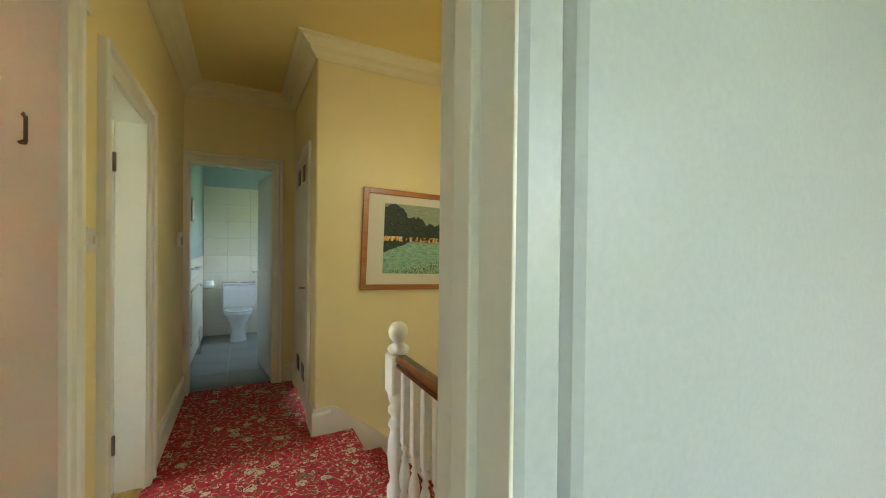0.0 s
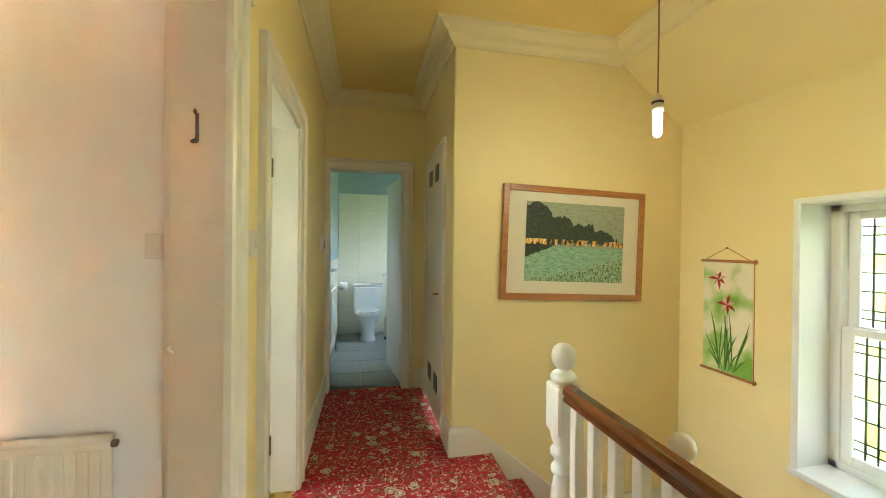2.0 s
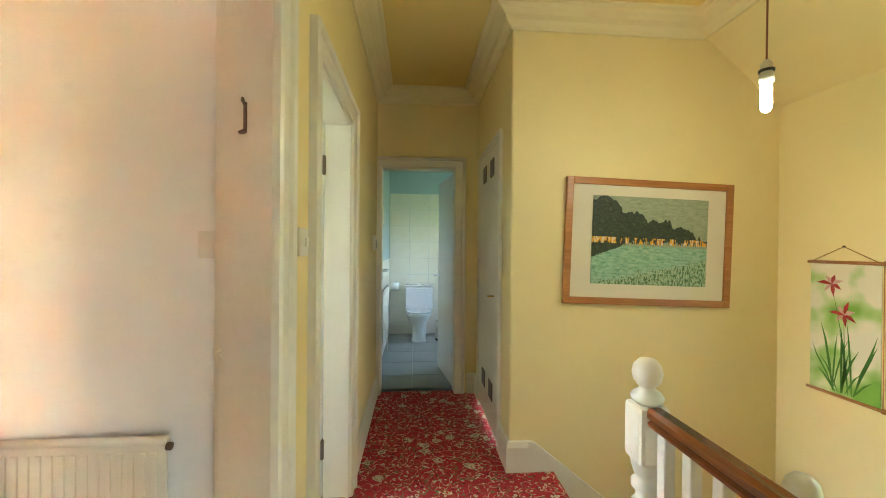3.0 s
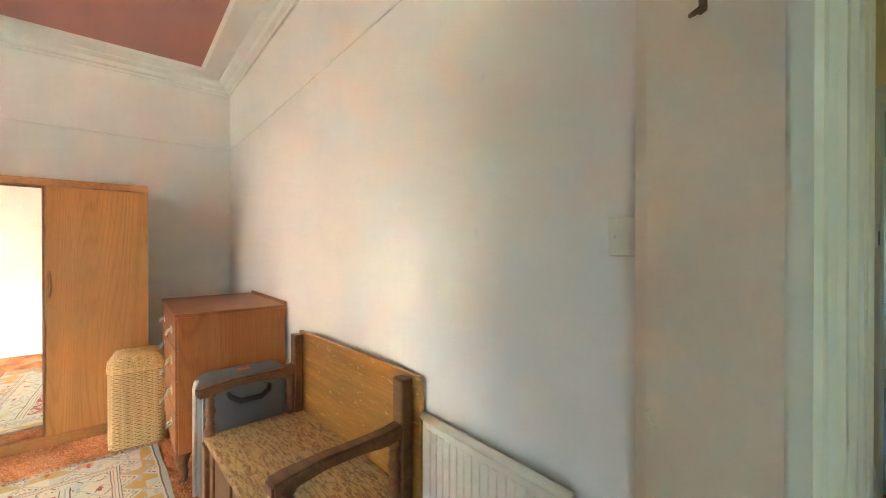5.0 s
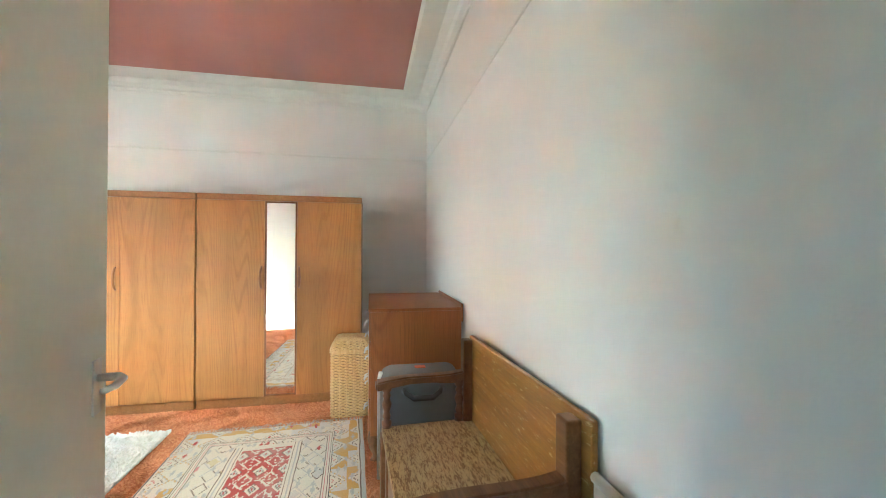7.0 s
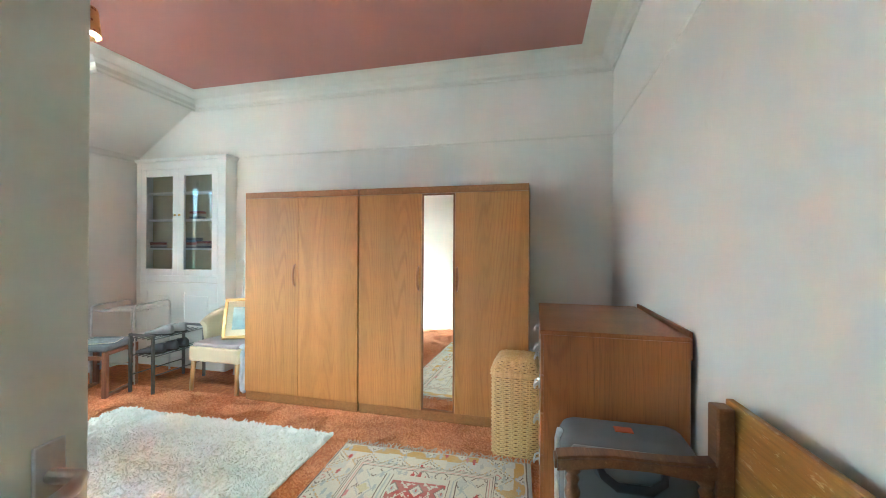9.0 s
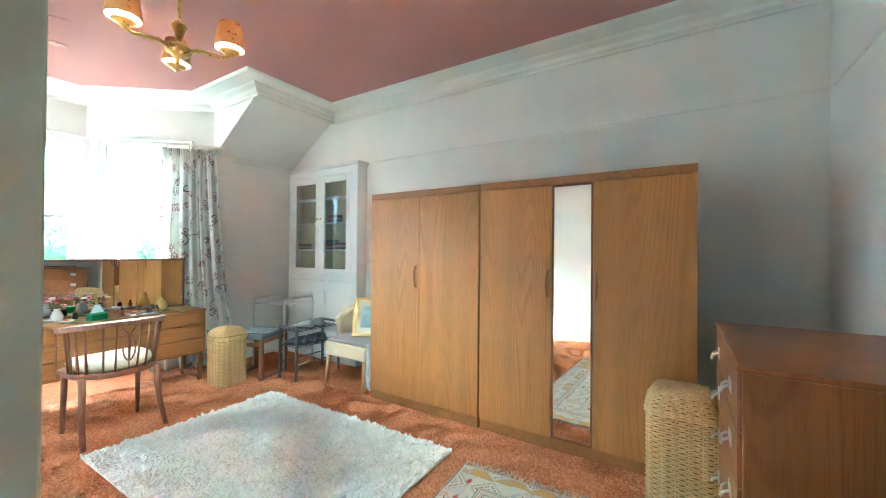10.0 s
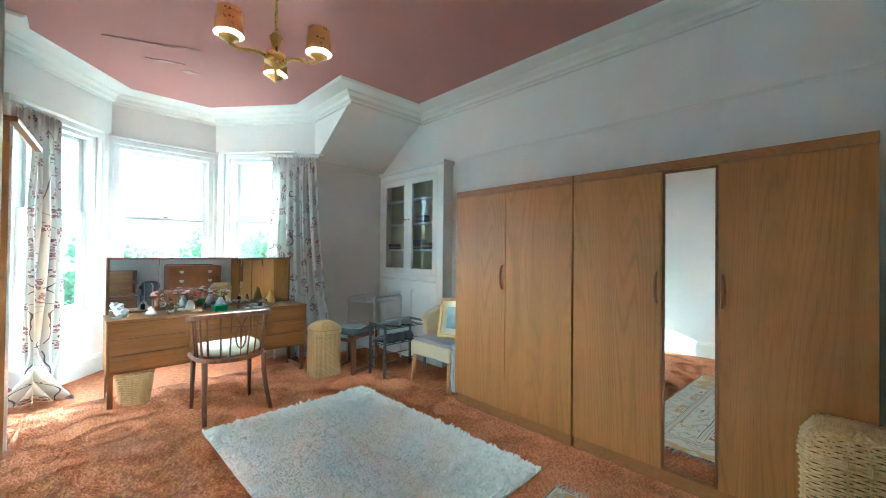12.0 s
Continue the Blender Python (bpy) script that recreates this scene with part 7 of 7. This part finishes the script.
part("bulb", lathe(bmesh.new(), [(0.005, -0.050), (0.013, -0.044), (0.0165, -0.03), (0.0165, 0.035), (0.015, 0.055)], (0, 0, 0), 18), LANDING_BULB, e, "glowing white bulb")

PA = ((0.794, 1.781), (1.856, 1.747), (1.814, 0.978), (0.751, 1.02))
ang = math.degrees(math.atan2(PA[1][1] - PA[0][1], PA[1][0] - PA[0][0]))
e = new("landscape_painting")
e.matrix_basis = Matrix.Translation(((PA[0][0] + PA[2][0]) / 2, YP - 0.004, (PA[0][1] + PA[2][1]) / 2)) @ Matrix.Rotation(radians(-ang), 4, "Y")
tagged(e, "framed painting of trees and a pale meadow, hanging crooked", "picture")
PW, PH = 1.063, 0.765
bm = bmesh.new()
f_ = 0.042
for a, b in (((-PW / 2, -0.026, -PH / 2), (-PW / 2 + f_, 0, PH / 2)), ((PW / 2 - f_, -0.026, -PH / 2), (PW / 2, 0, PH / 2)), ((-PW / 2 + f_, -0.026, PH / 2 - f_), (PW / 2 - f_, 0, PH / 2)), ((-PW / 2 + f_, -0.026, -PH / 2), (PW / 2 - f_, 0, -PH / 2 + f_))):
    box(bm, a, b, 0.004)
part("frame", bm, PINE_FRAME, e, "orange pine frame")
part("mount", B(((-PW / 2 + f_, -0.012, -PH / 2 + f_), (PW / 2 - f_, -0.004, PH / 2 - f_))), MAT_CREAM, e, "cream mount")
IW, IH = 0.735, 0.535
o = part("canvas", B(((0, -0.004, 0), (1, 0.0, 1))), landscape_paint("painted_landscape"), e, "painted trees over a meadow")
o.matrix_basis = Matrix.Translation((-IW / 2 + 0.005, -0.0125, -IH / 2 + 0.01)) @ Matrix.Diagonal((IW, 1, IH, 1))

# flower scroll on the east wall; local x runs along the wall to the south
e = thing("wall_scroll", (XST - 0.004, 2.275, 0.56), "hanging cloth scroll painted with red lilies", "wall hanging", -90)
SCW, SCH = 0.335, 0.72
part("cloth", B(((0.0, -0.003, 0.0), (SCW, -0.001, SCH))), brushed_leaf("ink_washed_cloth"), e)
for z in (0.0, SCH):
    part("rod", tube(bmesh.new(), [(-0.012, -0.006, z), (SCW + 0.015, -0.006, z)], 0.009, 8), PINE_FRAME, e, "wooden rod")
    part("rod_end", lathe(bmesh.new(), [(0.010, 0), (0.014, 0.004), (0.014, 0.012), (0.008, 0.018)], (0, 0, 0), 10), PINE_FRAME, e).matrix_basis = pose(SCW + 0.008, -0.006, z, 0, 90, 0)
part("cord", tube(bmesh.new(), [(0.0, -0.006, SCH), (SCW / 2, -0.004, SCH + 0.085), (SCW, -0.006, SCH)], 0.0025, 5), PINE_FRAME, e)
part("nail", lathe(bmesh.new(), [(0.006, 0), (0.006, 0.01)], (SCW / 2, -0.004, SCH + 0.08), 8), IRON, e)
part("side_cord", tube(bmesh.new(), [(SCW + 0.012, -0.006, SCH), (SCW + 0.012, -0.006, 0.0)], 0.002, 5), PINE_FRAME, e)
STEM, LILY, LILY2 = paint("ink_green", (0.07, 0.22, 0.03), 0.8, 0.3, 9), paint("ink_red", (0.42, 0.03, 0.03), 0.8, 0.3, 30), paint("ink_pink", (0.70, 0.40, 0.34), 0.8, 0.3, 30)
g = random.Random(11)


def stroke(pts, w0, material, name):
    """A flat painted brush stroke, tapering."""
    t = bmesh.new()
    P_ = [Vector(p) for p in pts]
    rows = []
    for i, p in enumerate(P_):
        d = (P_[min(i + 1, len(P_) - 1)] - P_[max(i - 1, 0)]).normalized()
        s = Vector((-d.y, d.x)) * w0 * math.sin(math.pi * (0.12 + 0.86 * i / (len(P_) - 1)))
        rows.append((t.verts.new((p.x + s.x, -0.0035, p.y + s.y)), t.verts.new((p.x - s.x, -0.0035, p.y - s.y))))
    for p, q in zip(rows, rows[1:]):
        t.faces.new((p[0], p[1], q[1], q[0]))
    bmesh.ops.recalc_face_normals(t, faces=t.faces[:])
    part(name, t, material, e)


for k in range(16):
    x0, dx, h = 0.17 + g.uniform(-0.06, 0.05), g.uniform(-0.16, 0.13), g.uniform(0.12, 0.40)
    stroke([(x0, 0.02), (x0 + dx * 0.25, h * 0.4), (x0 + dx * 0.6, h * 0.75), (min(0.32, max(0.01, x0 + dx)), h)], g.uniform(0.004, 0.008), STEM, "leaf_stroke")
for cx, cz in ((0.11, 0.60), (0.17, 0.44)):
    stroke([(0.17, 0.05), (0.175, 0.25), (cx, cz)], 0.003, STEM, "stem_stroke")
    for k in range(7):
        a = radians(-30 + 360 * k / 7)
        ln = g.uniform(0.05, 0.085)
        stroke([(cx, cz), (cx + 0.5 * ln * math.cos(a), cz + 0.5 * ln * math.sin(a) + 0.006), (cx + ln * math.cos(a), cz + ln * math.sin(a))], 0.011, LILY2 if k % 2 else LILY, "petal_stroke")

e = thing("thermostat", (XL, 3.36, 1.375), "small grey wall thermostat", "thermostat", 90)
part("case", B(((-0.04, -0.03, -0.06), (0.04, 0.0, 0.06)), bev=0.006), PLASTIC, e)
part("dial", B(((-0.025, -0.036, -0.045), (0.025, -0.03, 0.02)), bev=0.003), GREY_PLASTIC, e)

# ---- bathroom ----
BX0, BX1, BY1, BH = -0.52, 1.20, 6.15, 2.62
structure("floor_bathroom", B(((BX0 - 0.1, YBA + 0.05, -0.2), (BX1 + 0.1, BY1 + 0.1, -0.004))), GROUT, "grey grout bed of the bathroom floor", "floor")
bm = bmesh.new()
box(bm, (BX0 - 0.1, YBA + 0.06, -0.2), (BX0, BY1 + 0.1, BH))
box(bm, (BX0, BY1, -0.2), (BX1, BY1 + 0.1, BH))
structure("wall_bathroom", bm, BLUE_WALL, "pale blue bathroom walls above white tiles", "wall")
# the opening is out of view, added to let sky light in
bm = slab_with_holes("y", YBA + 0.06, BY1 + 0.1, BX1, BX1 + 0.1, -0.2, BH, [(4.6, 5.4, 1.1, 2.0)])
structure("wall_bathroom_east", bm, BLUE_WALL, "pale blue bathroom wall with an unseen opening added for daylight", "wall")
bm = slab_with_holes("x", -0.6, BX1, YBA + 0.062, YBA + 0.13, -0.2, BH, [(-0.445, 0.262, 0.0, 2.065)])
structure("wall_bathroom_south", bm, BLUE_WALL, "pale blue wall inside the bathroom door", "wall")
structure("ceiling_bathroom", B(((BX0 - 0.1, YBA + 0.06, BH), (BX1 + 0.1, BY1 + 0.1, BH + 0.1))), BLUE_WALL, "pale blue bathroom ceiling", "ceiling")

radiator((BX0, 4.30, 0.30), 90, 0.90, 0.56, "white panel radiator on the bathroom wall")

e = thing("toilet", (-0.06, 5.98, 0.0), "white ceramic close-coupled toilet with its lid down", "toilet")
part("pedestal", lathe(bmesh.new(), [(0.115, 0.0), (0.11, 0.03), (0.085, 0.10), (0.085, 0.18), (0.11, 0.26), (0.15, 0.33), (0.175, 0.38), (0.18, 0.40)], (0, -0.32, 0), 28), CERAMIC, e)
part("rear_foot", B(((-0.10, -0.30, 0.0), (0.10, 0.0, 0.38)), bev=0.03), CERAMIC, e)
seat = [(0.185 * math.cos(radians(a)), -0.30 + (0.25 if math.sin(radians(a)) < 0 else 0.16) * math.sin(radians(a))) for a in range(0, 360, 15)]
part("seat", prism(bmesh.new(), seat, 0.402, 0.422, 0.006), CERAMIC, e)
part("lid", prism(bmesh.new(), [(x * 0.98, -0.30 + (y + 0.30) * 0.98) for x, y in seat], 0.424, 0.445, 0.008), CERAMIC, e)
part("cistern", B(((-0.21, -0.03, 0.40), (0.21, 0.16, 0.74)), bev=0.02), CERAMIC, e)
part("cistern_lid", B(((-0.22, -0.04, 0.74), (0.22, 0.165, 0.775)), bev=0.010), CERAMIC, e)
part("flush_button", lathe(bmesh.new(), [(0.022, 0), (0.022, 0.006), (0.018, 0.008)], (0.0, 0.06, 0.775), 14), CHROME, e)

e = thing("pedal_bin", (0.28, 5.75, 0.0), "small white pedal bin with a dark base", "bin")
part("body", lathe(bmesh.new(), [(0.10, 0.03), (0.10, 0.28)], (0, 0, 0), 22), PLASTIC, e)
part("lid", lathe(bmesh.new(), [(0.102, 0.28), (0.10, 0.30), (0.05, 0.325), (0.003, 0.33)], (0, 0, 0), 22), PLASTIC, e)
part("base", lathe(bmesh.new(), [(0.103, 0.0), (0.103, 0.03)], (0, 0, 0), 22), BLACK, e)
e = thing("towel_ring", (BX0 + 0.004, 4.9, 1.06), "chrome towel rail on the tiled wall", "towel rail")
part("bar", tube(bmesh.new(), [(0.07, -0.2, 0), (0.07, 0.2, 0)], 0.008, 8), CHROME, e)
part("bracket", tube(bmesh.new(), [(0.0, -0.18, 0), (0.07, -0.18, 0)], 0.008, 8), CHROME, e)
part("bracket", tube(bmesh.new(), [(0.0, 0.18, 0), (0.07, 0.18, 0)], 0.008, 8), CHROME, e)
e = thing("toilet_roll", (BX0 + 0.10, 5.25, 0.83), "white toilet roll on a chrome holder", "toilet roll")
part("roll", lathe(bmesh.new(), [(0.052, -0.05), (0.052, 0.05)], (0, 0, 0), 20), CERAMIC, e).matrix_basis = pose(0.04, 0, 0, 0, 90, 0)
part("holder", tube(bmesh.new(), [(-0.09, 0, 0.0), (0.10, 0, 0.0)], 0.006, 8), CHROME, e)
e = thing("bathroom_picture", (BX0 + 0.002, 4.75, 1.72), "small framed print on the blue wall", "picture", 90)
part("frame", B(((-0.10, -0.02, -0.13), (0.10, 0.0, 0.13)), bev=0.004), GREY_PLASTIC, e)
part("print", B(((-0.075, -0.0225, -0.105), (0.075, -0.02, 0.105))), MAT_CREAM, e)
e = thing("bath_mat_towel", (0.42, 6.10, 1.05), "pale blue towel hanging by the toilet", "towel")
part("cloth", B(((-0.05, -0.03, -0.16), (0.05, 0.02, 0.16)), bev=0.02), paint("blue_towel", (0.45, 0.58, 0.66), 0.9, 0.1, 30), e)
part("hook", tube(bmesh.new(), [(0, 0.05, 0.16), (0, -0.01, 0.17), (0, -0.02, 0.15)], 0.005, 6), CHROME, e)

# ---- outdoors ----
structure("ground", B(((-400, -400, -3.6), (400, 400, -3.5))), paint("lawn", (0.06, 0.10, 0.03), 0.9, 0.3, 0.2, 8), "green lawn and gardens far below the windows", "ground")
LEAVES = paint("tree_leaves", (0.12, 0.17, 0.09), 0.7, 0.4, 0.9, 12)
_ln, _ll = LEAVES.node_tree.nodes, LEAVES.node_tree.links
_lt, _lm = _ln.new("ShaderNodeBsdfTranslucent"), _ln.new("ShaderNodeMixShader")
_lt.inputs["Color"].default_value = (0.22, 0.30, 0.12, 1)
_lm.inputs[0].default_value = 0.5
_ll.new(_ln["Principled BSDF"].outputs[0], _lm.inputs[1])
_ll.new(_lt.outputs[0], _lm.inputs[2])
_ll.new(_lm.outputs[0], _ln["Material Output"].inputs["Surface"])
BARK = paint("tree_bark", (0.10, 0.075, 0.05), 0.9, 0.3, 2, 20)


def tree(at, h, spread, seed):
    g = random.Random(seed)
    e = thing("tree", at, "leafy green garden tree beyond the window", "tree", group="garden trees")
    part("trunk", tube(bmesh.new(), [(0, 0, 0), (0.05 * h * g.uniform(-1, 1) * 0.4, 0.0, h * 0.3), (0, 0.1, h * 0.6)], [0.03 * h, 0.022 * h, 0.012 * h], 8), BARK, e)
    vs, fs = [], []
    limbs = bmesh.new()
    for k in range(9):
        a, z = g.uniform(0, 6.28), h * g.uniform(0.35, 0.7)
        tip = (spread * 0.7 * math.cos(a), spread * 0.7 * math.sin(a), z + h * g.uniform(0.1, 0.3))
        tube(limbs, [(0, 0, z * 0.75), (tip[0] * 0.5, tip[1] * 0.5, z), tip], [0.01 * h, 0.007 * h, 0.003 * h], 5)
        for _ in range(520):
            r = spread * 0.45 * g.random() ** 0.4
            b, c = g.uniform(0, 6.28), math.acos(g.uniform(-1, 1))
            p = (tip[0] + r * math.cos(b) * math.sin(c), tip[1] + r * math.sin(b) * math.sin(c), tip[2] + 0.8 * r * math.cos(c))
            s = g.uniform(0.07, 0.16)
            u = Vector((g.uniform(-1, 1), g.uniform(-1, 1), g.uniform(-1, 1))).normalized() * s
            w = u.orthogonal().normalized() * s * 0.6
            n0 = len(vs)
            P_ = Vector(p)
            vs += [tuple(P_ - u), tuple(P_ + w), tuple(P_ + u), tuple(P_ - w)]
            fs.append((n0, n0 + 1, n0 + 2, n0 + 3))
    part("limbs", limbs, BARK, e)
    me = bpy.data.meshes.new("crown")
    me.from_pydata(vs, [], fs)
    me.materials.append(LEAVES)
    o = new("crown", me)
    o.parent = e


for k, (x, y, h, s) in enumerate(((-9, -17, 5.6, 2.4), (-13, -22, 6.2, 2.8), (-5, -21, 5.4, 2.6), (-1, -19, 5.0, 2.2), (-18, -19, 6.0, 2.6))):
    tree((x, y, -3.5), h, s, 20 + k)

# ---- tiles, laid last ----
tile_me = bpy.data.meshes.new("tile")
bm = B(((0.002, 0.002, -0.004), (0.448, 0.448, 0.0)), bev=0.0015)
bm.to_mesh(tile_me)
bm.free()
tile_me.materials.append(TILE_GREY)
fl = bpy.data.objects["floor_bathroom"]
for i in range(4):
    for j in range(6):
        o = new("tile", tile_me)
        o.location = (BX0 + 0.38 - 0.45 + 0.45 * i, YBA + 0.07 + 0.45 * j - 0.30 * (j < 0), 0.0)
        o.parent = fl
wt = bpy.data.meshes.new("wall_tile")
bm = B(((0.0015, -0.007, 0.0015), (0.2985, 0.0, 0.2485)), bev=0.002)
bm.to_mesh(wt)
bm.free()
wt.materials.append(TILE_WHITE)
wb = bpy.data.objects["wall_bathroom"]
for i in range(6):
    for j in range(9):
        if BX0 + 0.3 * (i + 1) > BX1 + 0.1:
            continue
        o = new("wall_tile", wt)
        o.location = (BX0 + 0.008 + 0.3 * i, BY1, -0.08 + 0.25 * j)
        o.parent = wb
for i in range(8):
    for j in range(5):
        o = new("wall_tile", wt)
        o.matrix_basis = pose(BX0, BY1 - 0.008 - 0.3 * (7 - i) - 0.3, -0.08 + 0.25 * j, 0, 0, 90)
        o.parent = wb
